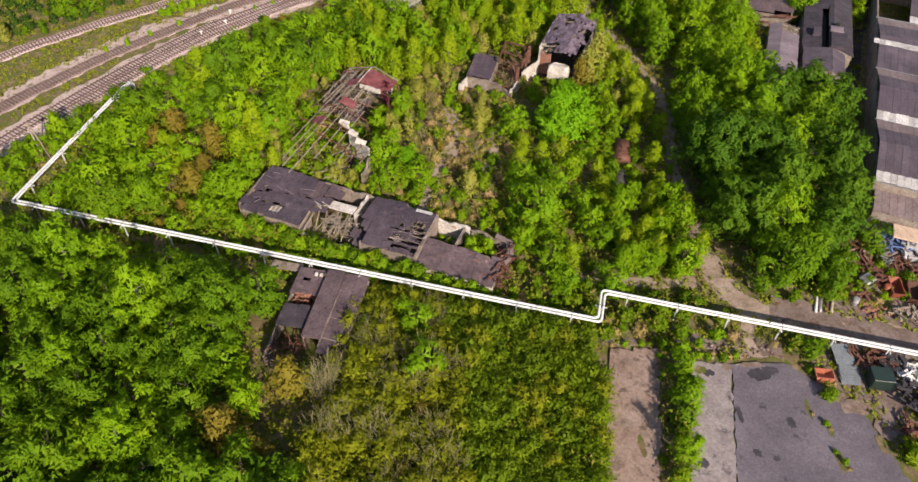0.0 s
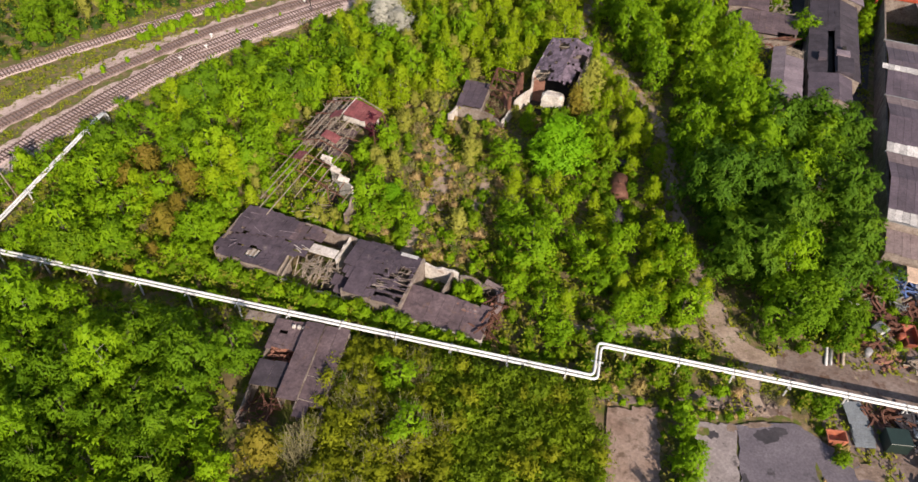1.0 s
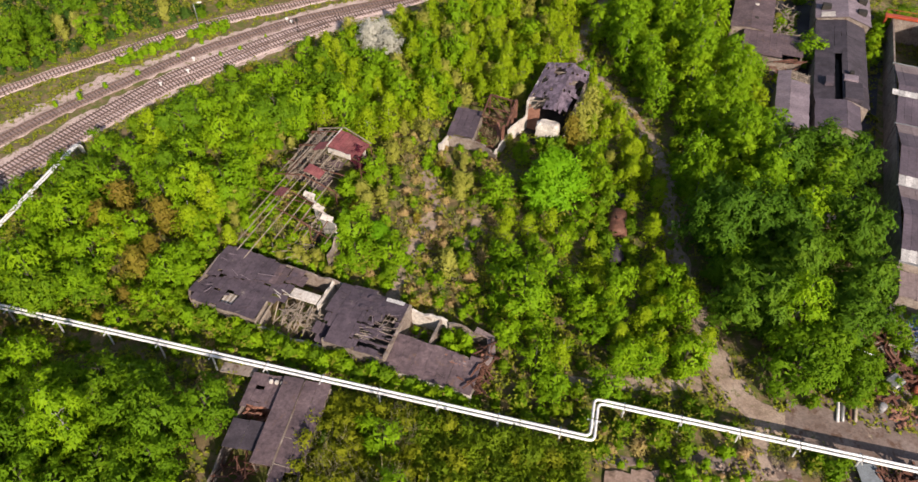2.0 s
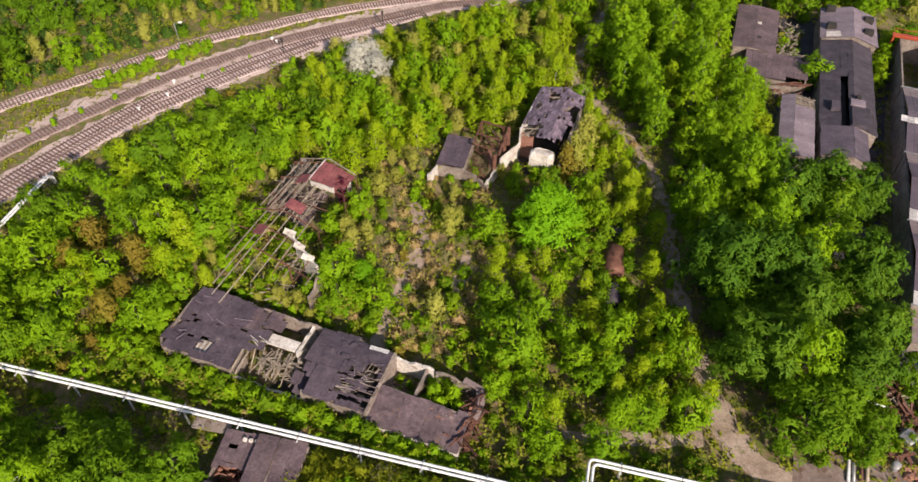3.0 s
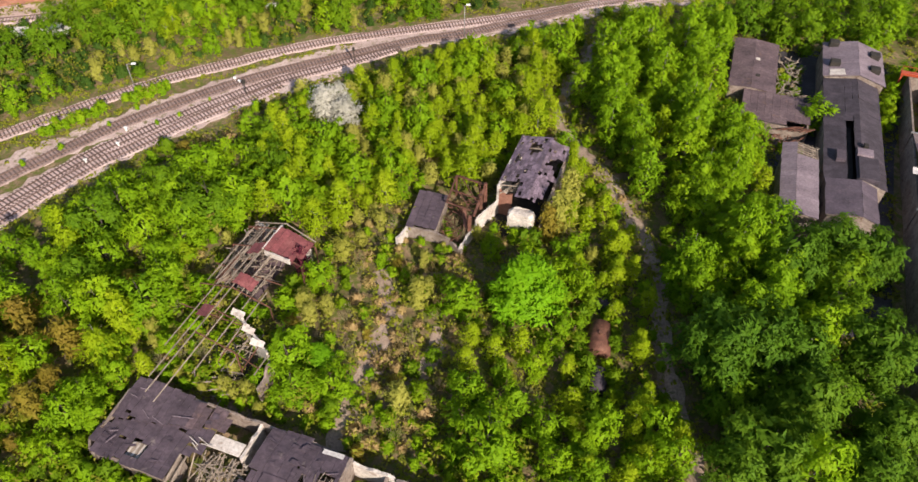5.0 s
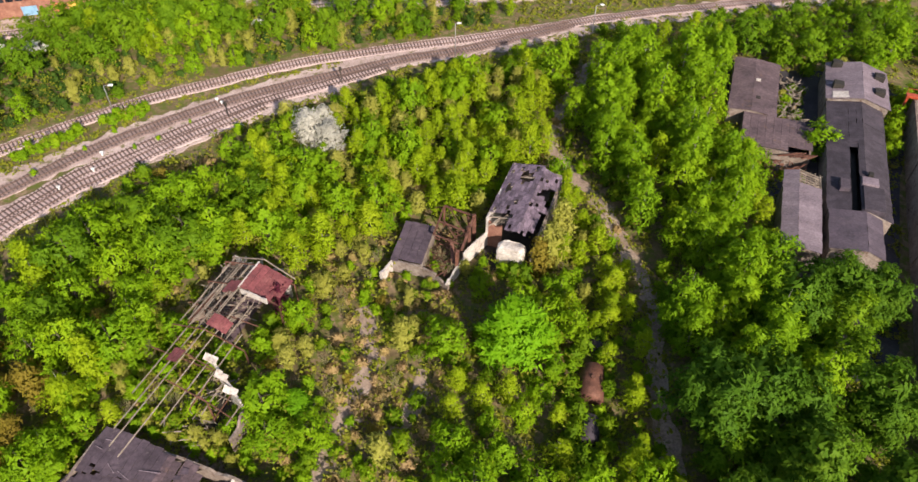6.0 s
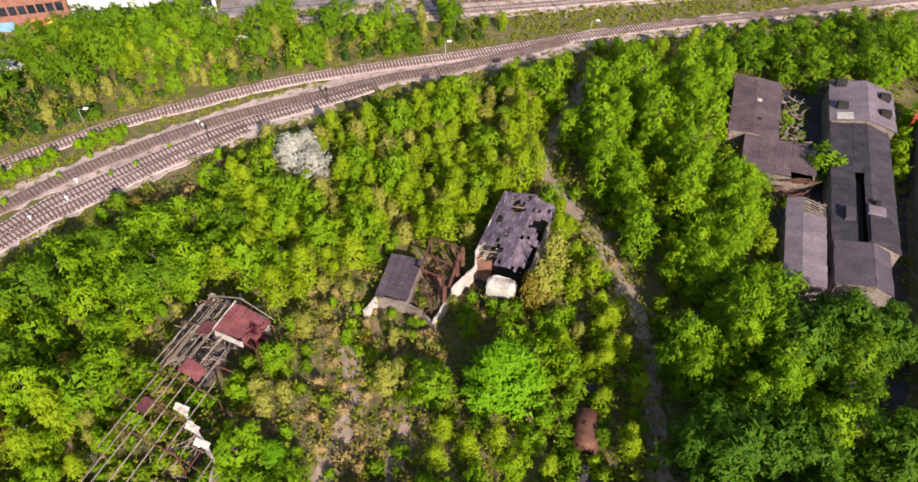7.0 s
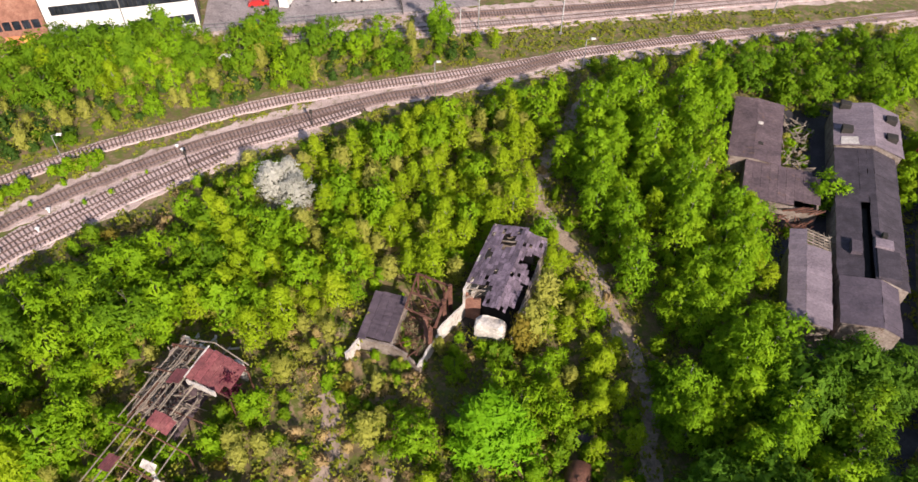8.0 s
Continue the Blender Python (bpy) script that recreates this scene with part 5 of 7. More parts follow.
def boarding(parent, u0, u1, v0, v1, height, material, holes=(), width=0.5, length=1.1, seed=1, gap=0.04, name="roof_board"):
    """Short roof boards laid one by one, some missing, some askew."""
    rng = random.Random(seed)
    cols = max(1, round((u1 - u0) / width))
    for n in range(cols):
        a, b = u0 + (u1 - u0) * n / cols + 0.012, u0 + (u1 - u0) * (n + 1) / cols - 0.012
        v = v0 - rng.uniform(0, length)
        while v < v1:
            w = v + length * rng.uniform(0.75, 1.25)
            s, e = max(v, v0), min(w, v1)
            mid = ((a + b) / 2, (s + e) / 2)
            v = w
            if e - s < 0.2 or rng.random() < gap or any(abs((mid[0] - hu) / ru) ** 2.5 + abs((mid[1] - hv) / rv) ** 2.5 < rng.uniform(0.75, 1.1) for hu, hv, ru, rv in holes):
                continue
            bm = bmesh.new()
            skew, lift = rng.gauss(0, 0.02), rng.uniform(0, 0.05)
            low = [bm.verts.new((x + skew * (y - s), y - 0.01 * (y == e), height(x, y) + lift)) for x, y in ((a, s), (b, s), (b, e), (a, e))]
            top = [bm.verts.new(q.co + Vector((0, 0, 0.045))) for q in low]
            bm.faces.new(low[::-1])
            bm.faces.new(top)
            for k in range(4):
                bm.faces.new((low[k], low[(k + 1) % 4], top[(k + 1) % 4], top[k]))
            part(name, bm, material, parent)


def heap(name, m, sx, sy, count, length, material, label, category="debris", seed=1, height=0.8, w=0.12):
    """A tangle of fallen bars."""
    rng = random.Random(seed)
    bm = bmesh.new()
    for _ in range(count):
        x, y = rng.uniform(-sx, sx), rng.uniform(-sy, sy)
        a, tip = rng.uniform(0, 6.28), rng.uniform(-0.35, 0.35)
        far = rng.uniform(0.4, 1.0) * length / 2
        z = rng.uniform(0.05, height)
        d = Vector((math.cos(a), math.sin(a), tip)) * far
        add_beam(bm, Vector((x, y, z)) - d, Vector((x, y, z)) + d, w * rng.uniform(0.6, 1.3), w * rng.uniform(0.4, 1.0))
    me = bpy.data.meshes.new(name)
    bm.to_mesh(me)
    bm.free()
    me.materials.append(material)
    ob = new(name, me)
    ob.matrix_basis = m
    return tagged(ob, label, category, "", "stuff")


def rubble(name, m, sx, sy, count, size, material, label, seed=1):
    rng = random.Random(seed)
    bm = bmesh.new()
    for _ in range(count):
        x, y = rng.gauss(0, sx / 2), rng.gauss(0, sy / 2)
        s = size * rng.uniform(0.4, 1.3)
        got = bmesh.ops.create_icosphere(bm, subdivisions=1, radius=s)
        for v in got["verts"]:
            v.co = Vector((x + v.co.x * rng.uniform(0.7, 1.3), y + v.co.y * rng.uniform(0.7, 1.3), s * 0.3 + v.co.z * rng.uniform(0.5, 0.9)))
    me = bpy.data.meshes.new(name)
    bm.to_mesh(me)
    bm.free()
    me.materials.append(material)
    ob = new(name, me)
    ob.matrix_basis = m
    return tagged(ob, label, "rubble", "", "stuff")


# the long ruined workshop
GA = -1.1
A = local(-30.3, 79.3, GA, 0.929, -0.369)
ruin = thing("ruined_workshop", A, "long derelict workshop with a collapsing tar-felt roof", "building")
part("floor_slab", box(-0.3, 40.6, -0.4, 9.4, -0.4, 0.08), RUBBLE, ruin, "rubble-strewn concrete floor")
# near-black layer paints the shade below the fallen roof
part("floor_shade", box(10.9, 20.2, 0.1, 4.7, -0.3, 0.14), DARK, ruin, "floor under the fallen roof, shade painted dark")


def roof_a(u, v):
    return 3.35 - 0.05 * v + 0.45 * max(0.0, v - 4.2) / 5 + 0.08 * math.sin(u * 1.1 + v)


# front bay, its end rounded; the back bay a step higher; between them and the arched bay the roof has fallen in
def step_line(u):
    return 3.9 + 0.22 * u


for n in range(11):
    a, b = -0.1 + n * 0.98, -0.1 + (n + 1) * 0.98
    back = max(0.0, 1.1 - 0.95 * n)
    roofing(ruin, a, b, -0.45 + back, step_line(a) + 0.15 - back * 0.6, roof_a, FELT, [(5.6, 1.55, 1.25, 1.2)], 0.98, 0.36, 2 + n, lift=0.012, loose=0.004)
    roofing(ruin, a + 0.5, b + 0.5, step_line(a) + 0.1, 9.75 - 0.02 * n, lambda u, v: roof_a(u, v) + 0.22, FELT if n < 9 else FELT_BROWN, [(2.2, 5.2, 0.55, 0.2), (2.4, 4.6, 0.5, 0.16), (9.8, 9.6, 1.4, 0.4), (11.2, 9.3, 1.0, 0.6)], 0.98, 0.36, 22 + n, lift=0.012, loose=0.004)
roofing(ruin, 10.7, 12.9, 2.9, 6.5, roof_a, FELT, [(12.6, 3.0, 1.0, 0.6), (12.4, 4.9, 0.7, 0.3), (11.4, 4.3, 0.5, 0.15)], 1.1, 0.36, 4, lift=0.02)
roofing(ruin, 11.3, 14.0, 6.6, 9.3, lambda u, v: roof_a(u, v) + 0.1, FELT_BROWN, [(13.8, 9.0, 1.2, 0.8)], 0.9, 0.4, 44)
roofing(ruin, 18.2, 20.6, 0.0, 2.6, lambda u, v: 2.5 - 0.35 * (u - 18.2) + 0.12 * v, FELT, [(18.2, 0.2, 0.7, 0.6)], 0.8, 0.4, 5, lift=0.1)
for n, (u, v, a, far) in enumerate(((10.5, 4.9, -0.35, 1.6), (11.6, 5.2, -0.3, 1.9), (11.2, 4.4, -0.5, 1.2), (12.2, 4.6, 0.1, 1.4), (1.4, 8.3, 0.1, 1.2), (3.4, 6.0, -0.5, 1.6), (5.0, 5.6, -0.25, 1.8), (0.9, 7.2, -0.1, 1.0), (7.2, 6.4, 0.2, 2.6), (2.2, 1.0, 1.2, 1.3), (1.6, 2.4, 0.4, 1.0))):
    part("felt_edge", beam((u, v, roof_a(u, v) + 0.37), (u + far * math.cos(a), v + far * math.sin(a), roof_a(u, v) + 0.36), 0.09, 0.04), WHITEWALL if n < 4 else SHEET_LIGHT, ruin, "torn pale felt edge" if n == 0 else "")
part("wall_slab", box(12.9, 16.9, 4.75, 6.35, 3.0, 3.2, 0.03), WHITEWALL, ruin, "pale bare concrete roof slab")
part("wall_slab", box(4.6, 6.7, 0.55, 2.6, 2.75, 2.9, 0.02), TIMBER, ruin, "bare boards where the felt has gone")
for k in range(6):
    part("roof_board", box(4.7 + 0.33 * k, 4.98 + 0.33 * k, 0.6 + 0.1 * (k % 3), 2.5, 2.91, 2.95), TIMBER if k % 2 else WHITEWALL, ruin)
for k in range(2):
    part("door_frame", beam((10.8 + 0.75 * k, -0.5, 2.9), (10.75 + 0.75 * k, 2.8, 3.3), 0.16, 0.2), TIMBER, ruin, "bare roof edge beam" if k == 0 else "")
for a, b, z, rag, mat in (((0.9, -0.2), (10.8, -0.2), 3.6, 0.2, WALL), ((0.6, 0), (-0.2, 1.0), 3.5, 0, WALL), ((10.8, -0.2), (20.3, -0.1), 2.2, 1.0, WHITEWALL), ((-0.2, 1.0), (-0.2, 2.8), 3.5, 0, WALL), ((-0.2, 2.8), (0.3, 3.4), 3.5, 0, WALL), ((0.3, 2.5), (0.3, 9.3), 3.9, 0.2, WALL), ((0.3, 9.3), (19.8, 9.3), 3.9, 0.6, WALL), ((10.75, 0.0), (10.75, 2.7), 3.5, 0.2, WALL), ((17.3, 4.6), (17.3, 9.2), 3.9, 0.5, WHITEWALL)):
    wall(ruin, a, b, -0.3, z - 0.4, 0.3, mat, rag, round(a[0] * 7 + b[1]))
rng2 = random.Random(9)
for n in range(11):
    u = 12.4 + n * 0.62
    part("rafter", beam((u + rng2.uniform(-0.7, 0.7), 0.9, rng2.uniform(0.6, 2.6)), (u + rng2.uniform(-0.9, 0.9), 4.4, rng2.uniform(2.3, 3.4)), 0.1, 0.13), TIMBER, ruin, "fallen timber rafter" if n == 0 else "")


def roof_b(u, v):
    return 3.7 + 0.75 * math.cos((v - 4.6) / 4.7 * 1.35) - 0.35 + 0.05 * math.sin(u * 1.7)


roofing(ruin, 18.9, 24.0, 3.7, 9.5, lambda u, v: roof_b(u, v) - 0.06, FELT, [(18.8, 4.2, 0.8, 1.0), (19.2, 9.4, 0.8, 0.5)], 1.7, 0.36, 6, lift=0.01, loose=0.002)
roofing(ruin, 20.8, 23.7, -0.4, 3.75, lambda u, v: roof_b(u, v) + 0.05, FELT, [], 2.9, 0.5, 61, lift=0.0)
roofing(ruin, 19.4, 20.8, 1.8, 3.7, lambda u, v: roof_b(u, v) - 0.12, FELT, [(19.6, 2.0, 0.5, 0.5)], 0.7, 0.4, 62)
roofing(ruin, 24.0, 28.9, 6.0, 8.8, roof_b, FELT, [(27.0, 8.2, 1.0, 0.2)], 1.2, 0.36, 63, lift=0.01)
roofing(ruin, 23.7, 25.4, 3.0, 6.0, roof_b, FELT, [(24.4, 3.5, 0.9, 0.16), (25.2, 4.7, 0.3, 0.5)], 0.55, 0.3, 64, loose=0.02)
HOLES = [(25.3, 2.4, 0.8, 0.3), (27.6, 4.9, 1.0, 1.3), (26.3, 3.7, 0.5, 0.4), (27.3, 1.7, 1.5, 0.35), (28.4, 2.9, 0.6, 1.2), (26.6, 0.7, 1.6, 0.3), (28.5, 0.6, 0.6, 0.7), (24.6, 1.3, 0.5, 0.2)]
roofing(ruin, 25.4, 28.9, 3.0, 6.1, roof_b, FELT, HOLES, 0.44, 0.26, 65, loose=0.1)
roofing(ruin, 23.7, 28.9, -0.3, 3.0, roof_b, FELT, HOLES, 0.42, 0.26, 66, loose=0.1)
# added sheet that puts the loft's shade behind the roof holes
part("loft_shade", box(23.6, 28.7, 0.2, 6.0, 2.55, 2.62), DARK, ruin, "added dark sheet as shade under the broken roof")
for n in range(9):
    v = 0.3 + n * 0.95
    part("purlin", beam((22.8, v, roof_b(23, v) - 0.12), (28.9, v, roof_b(28.9, v) - 0.12), 0.1, 0.14), SLEEPER, ruin)
for n in range(46):
    if n % 2:
        u, v = rng2.gauss(24.9, 0.6), rng2.gauss(2.1, 0.6)
        a, far = rng2.gauss(0.05, 0.14), rng2.uniform(0.4, 1.3)
    else:
        u, v = rng2.gauss(27.3, 0.6), rng2.gauss(4.2, 1.2)
        a, far = (rng2.gauss(0.1, 0.3) if n % 4 else rng2.gauss(1.45, 0.2)), rng2.uniform(0.6, 1.7)
    part("batten", beam((u, v, roof_b(u, v) + 0.14), (u + math.cos(a) * far, v + math.sin(a) * far, roof_b(u, v) + rng2.uniform(0.0, 0.25)), 0.07, 0.04), TIMBER if n % 3 else SHEET_LIGHT, ruin)
part("roof_patch", beam((25.7, 8.35, roof_b(26, 8.3) + 0.16), (28.2, 8.45, roof_b(28, 8.4) + 0.16), 0.55, 0.05), SHEET_CLEAR, ruin, "pale pink torn sheet on the eave")
for a, b, z, rag, mat in (((20.3, 0), (29, 0), 3.7, 0.2, WALL), ((29, 0), (29, 8.6), 4.3, 0.3, WALL), ((19.8, 9.3), (29, 8.8), 3.8, 0.3, WALL), ((29.2, 8.6), (34.2, 8.5), 3.6, 0.6, WHITEWALL), ((34.4, 8.5), (40.2, 8.4), 3.3, 0.9, WALL), ((33.4, 4.2), (33.4, 8.4), 3.5, 0.5, WALL), ((29.2, 4.1), (40.0, 3.7), 3.7, 0.3, WALL), ((40.2, 3.6), (40.2, 8.4), 3.2, 1.2, BRICK), ((29.2, -0.6), (40.8, -0.8), 2.9, 0.2, WHITEWALL), ((40.6, -0.7), (40.3, 3.6), 3.0, 0.3, WALL), ((29.3, -0.6), (29.3, 4.0), 3.2, 0.2, WALL)):
    wall(ruin, a, b, -0.3, z - 0.4, 0.35, mat, rag, round(a[0] * 5 + b[1] * 3))
roofing(ruin, 29.2, 40.7, -0.9, 4.0, lambda u, v: 2.7 + 0.16 * v, FELT_BROWN, [(38.9, 3.7, 1.0, 0.25), (40.2, -0.4, 0.12, 1.2)], 1.6, 0.4, 8, lift=0.012, loose=0.003)
for n in range(26):
    u, v = rng2.gauss(37.2, 1.0), rng2.gauss(2.9, 0.5)
    part("flake", box(u, u + rng2.uniform(0.1, 0.35), v, v + rng2.uniform(0.06, 0.2), 2.8 + 0.16 * v, 2.83 + 0.16 * v), SHEET_PINK if n % 2 else BRICK, ruin)
for k, (a, b, w) in enumerate((((40.3, 8.4, 2.6), (41.1, 6.2, 2.3), 1.0), ((41.1, 6.3, 2.3), (40.9, 4.2, 1.9), 0.9), ((40.9, 4.3, 1.9), (40.5, 1.4, 1.4), 0.8), ((38.2, 8.5, 3.0), (40.4, 8.2, 2.6), 0.7))):
    part("fallen_wall", beam(a, b, w, 0.25), SHEET_PINK if k != 2 else RUST, ruin, "toppled pinkish wall panel" if k == 0 else "")
for n in range(9):
    part("steel_bar", beam((39.6 + n * 0.22, -0.6 + n * 0.9, 3.2 + 0.1 * n), (40.4 + rng2.uniform(0, 0.9), 1.4 + n * 0.85, 2.6 + rng2.uniform(0, 1.2)), 0.16), RUST, ruin)
rng6 = random.Random(66)
ROOFS = ((0.6, 12, 0.4, 4.0, roof_a, FELT), (0.8, 13, 4.8, 8.8, lambda u, v: roof_a(u, v) + 0.12, FELT), (19.6, 23, 4.4, 8.6, lambda u, v: roof_b(u, v) - 0.06, FELT), (23.4, 26, 5.5, 8.6, roof_b, FELT), (29.8, 39, -0.4, 3.4, lambda u, v: 2.7 + 0.16 * v, FELT_BROWN))
for n in range(22):
    u0, u1, v0, v1, top, mat = ROOFS[n % len(ROOFS)]
    u, v, a = rng6.uniform(u0, u1), rng6.uniform(v0, v1), rng6.uniform(-0.4, 0.4)
    l, w = rng6.uniform(0.5, 1.6), rng6.uniform(0.25, 0.8)
    bm = bmesh.new()
    corner = []
    for dz in (0.0, 0.03):
        for k, (x, y) in enumerate(((-l, -w), (l, -w * 0.8), (l * 0.9, w), (-l * 0.8, w * 1.1))):
            x, y = x / 2 * math.cos(a) - y / 2 * math.sin(a), x / 2 * math.sin(a) + y / 2 * math.cos(a)
            corner.append(bm.verts.new((u + x, v + y, top(u + x, v + y) + 0.13 + dz + 0.05 * (k == n % 4))))
    bm.faces.new(corner[:4][::-1])
    bm.faces.new(corner[4:])
    for k in range(4):
        bm.faces.new((corner[k], corner[(k + 1) % 4], corner[4 + (k + 1) % 4], corner[4 + k]))
    part("felt_patch", bm, mat, ruin)
heap("fallen_timbers", A @ pose(15.4, 2.9, 0.9), 2.2, 1.2, 80, 2.4, TIMBER, "tangle of pale fallen roof timbers", seed=4, height=2.2, w=0.09)
heap("fallen_battens", A @ pose(26.4, 3.2, 0.3), 2.2, 2.6, 40, 2.6, TIMBER, "broken battens under the roof holes", seed=5, height=1.6, w=0.1)
rubble("rubble_pile", A @ pose(31.2, 6.3, 0.05), 2.0, 2.0, 60, 0.35, RUBBLE, "rubble on the floor of a roofless room", 3)
for u, v, s in ((30.4, 5.2, 0.6), (31.6, 6.8, 0.55), (30.2, 7.2, 0.5), (32.4, 5.4, 0.55), (31.4, 5.0, 0.5)):
    p = A @ Vector((u, v, 0))
    plant("hazel" if s > 0.45 else "straw", p.x, p.y, s, 1.0)
rubble("rubble_pile", A @ pose(10, 11, 0.3), 6.0, 1.2, 70, 0.3, RUBBLE, "brown rubble along the back wall", 4)
for u, v, s in ((35.2, 6.0, 1.15), (37.6, 6.4, 1.1), (36.3, 4.9, 1.0), (38.8, 5.2, 0.9), (34.5, 7.4, 0.8), (36.4, 7.6, 0.9), (34.6, 4.9, 0.8)):
    p = A @ Vector((u, v, 0))
    plant("hazel", p.x, p.y, s, 1.3)

heap("scrap_heap", A @ pose(40.8, 3.4, 0.4), 1.0, 3.6, 46, 3.4, RUST, "rusty bars leaning at the broken end of the ruin", seed=6, height=2.9, w=0.16)

# the flat shed in front of the pipeline
S = local(-22.2, 52.6, -1.2, 0.976, -0.216)
shed = thing("derelict_shed", S, "flat-roofed derelict shed with brown felt roofing", "building")
# floor coloured near-black for the shade inside the shed
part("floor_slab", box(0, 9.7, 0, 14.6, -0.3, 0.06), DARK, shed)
roofing(shed, 0.0, 4.1, 4.6, 8.2, lambda u, v: 3.1 + 0.03 * v, SHEET_DARK, [], 2.05, 0.6, 11)
roofing(shed, 0.0, 4.1, 10.6, 14.5, lambda u, v: 3.2 + 0.02 * v, FELT_BROWN, [(1.6, 12.4, 0.4, 0.3)], 1.0, 0.5, 12)
roofing(shed, 0.0, 4.1, 8.2, 10.6, lambda u, v: 3.1 + 0.03 * v, FELT_BROWN, [(1.9, 9.1, 2.4, 1.15)], 0.8, 0.4, 13)
roofing(shed, 4.1, 6.6, 3.2, 14.3, lambda u, v: 3.75 + 0.02 * v, FELT_BROWN, [], 2.5, 0.8, 14, thick=0.16)
roofing(shed, 6.6, 9.8, 1.2, 14.6, lambda u, v: 3.4 - 0.05 * (u - 6.6) + 0.02 * v, FELT_BROWN, [(9.6, 2.0, 1.2, 1.0)], 1.6, 0.6, 15)
for a, b, z, rag, mat in (((0.1, 0), (0.1, 14.4), 3.0, 0.3, WALL), ((0.1, 14.4), (9.6, 14.4), 3.2, 0, WALL), ((9.7, 0), (9.7, 14.4), 3.0, 0, WALL), ((0.1, 0), (9.7, 0), 2.4, 1.0, WALL), ((4.1, 3.5), (4.1, 14.3), 3.7, 0, WALL), ((6.6, 2.2), (6.6, 14.3), 3.7, 0, WALL), ((0.2, 8.1), (4.0, 8.1), 3.2, 0, WHITEWALL), ((0.2, 10.7), (4.0, 10.7), 3.2, 0.3, BRICK)):
    wall(shed, a, b, -0.3, z, 0.18, mat, rag, round(a[0] * 3 + b[1]))
for v in (3.6, 6.9, 9.6):
    part("batten", beam((6.7, v, 3.62), (8.6, v - 0.1, 3.5), 0.09, 0.06), WALL, shed, "pale edging strip")
for u in (2.6, 3.3, 4.0):
    part("vent", box(u - 0.2, u + 0.2, 13.3, 13.7, 3.5, 3.95, 0.04), WHITEWALL, shed, "white roof vent stub")
heap("fallen_timbers", S @ pose(2.0, 2.4, 0.2), 1.8, 2.2, 46, 3.0, RUST, "charred and broken rafters of the collapsed bay", seed=8, height=2.4)
heap("fallen_bricks", S @ pose(2.0, 10.0, 1.2), 1.4, 0.7, 40, 0.7, BRICK, "fallen orange brickwork in the roof hole", seed=9, height=1.4, w=0.2)
part("canopy", box(-4.5, 0.0, 14.2, 15.6, 2.7, 2.85, 0.03), WALL, shed, "pale overgrown canopy slab")

# the skeleton hall with red roof remnants
R = local(-23.2, 83.9, gz(-18, 98) + 2.0, 0.912, -0.41)
frame_hall = thing("skeleton_hall", R, "skeleton of a timber hall with scraps of red roofing", "building")
LEN, HALF, EAVE, RIDGE = 28.5, 5.4, 3.0, 4.6


def roof_r(u, v):
    return RIDGE - (RIDGE - EAVE) * abs(u) / HALF


rng3 = random.Random(21)
for n in range(9):
    u = -HALF + n * HALF / 4
    sag = rng3.uniform(-0.3, 0.0)
    if n in (0, 1, 8):
        continue
    south = (9, 5, 6.0, 1.5, -0.5, -1, 4, 7.5, 6.0)[n]
    north = (24, 27, 28, 28, 28, 28, 22, 18, 15)[n]
    part("purlin", beam((u, south, roof_r(u, 0) + sag), (u + rng3.uniform(-0.2, 0.2), north, roof_r(u, 0)), 0.09, 0.12), TIMBER, frame_hall, "bare weathered purlin" if n == 0 else "")
for n in range(8):
    v = 1.0 + n * 3.8
    for s in (-1, 1):
        if (n < 4 and s < 0) or n in (0, 1, 5):
            continue
        part("rafter", beam((0, v, RIDGE), (s * HALF, v, EAVE), 0.1, 0.16), RUST, frame_hall)
        part("post", beam((s * HALF, v, -2.3), (s * HALF, v, EAVE), 0.14), RUST, frame_hall)
    if n in (3, 5, 7):
        part("tie_beam", beam((-HALF, v, EAVE), (HALF, v, EAVE), 0.1, 0.15), RUST, frame_hall)
roofing(frame_hall, 0.05, HALF - 0.4, 23.6, 28.0, lambda u, v: roof_r(u, v) + 0.12, RED_SHEET, [(5.2, 23.8, 0.9, 0.9)], 0.8, 0.5, 31)
roofing(frame_hall, -1.9, -0.1, 22.4, 24.4, lambda u, v: roof_r(u, v) + 0.12, RED_SHEET, [], 0.9, 0.6, 32)
roofing(frame_hall, -0.3, 2.4, 16.9, 18.7, lambda u, v: roof_r(u, v) + 0.1, RED_SHEET, [], 0.7, 0.5, 33)
roofing(frame_hall, -1.8, -0.1, 11.0, 12.8, lambda u, v: roof_r(u, v) + 0.1, RED_SHEET, [], 0.95, 0.6, 35)
wall(frame_hall, (0.2, 23.4), (4.2, 23.2), 3.6, 4.5, 0.2, WHITEWALL, 0.3, 50, "gable_board", "white-painted gable boarding")
part("ridge_board", beam((0.0, 23.4, 4.75), (0.0, 28.2, 4.75), 0.22, 0.06), WHITEWALL, frame_hall)
for k, (u0, u1, v0, v1, z) in enumerate(((1.9, 3.7, 12.9, 13.7, 3.8), (4.2, 5.9, 11.7, 12.4, 3.3), (6.1, 7.9, 10.5, 11.2, 2.9))):
    roofing(frame_hall, u0, u1, v0, v1, lambda u, v: z - 0.12 * (u - u0) + 0.55 * (v - v0), WHITEWALL, [], 0.8, 0.4, 130 + k, "wing_sheet")
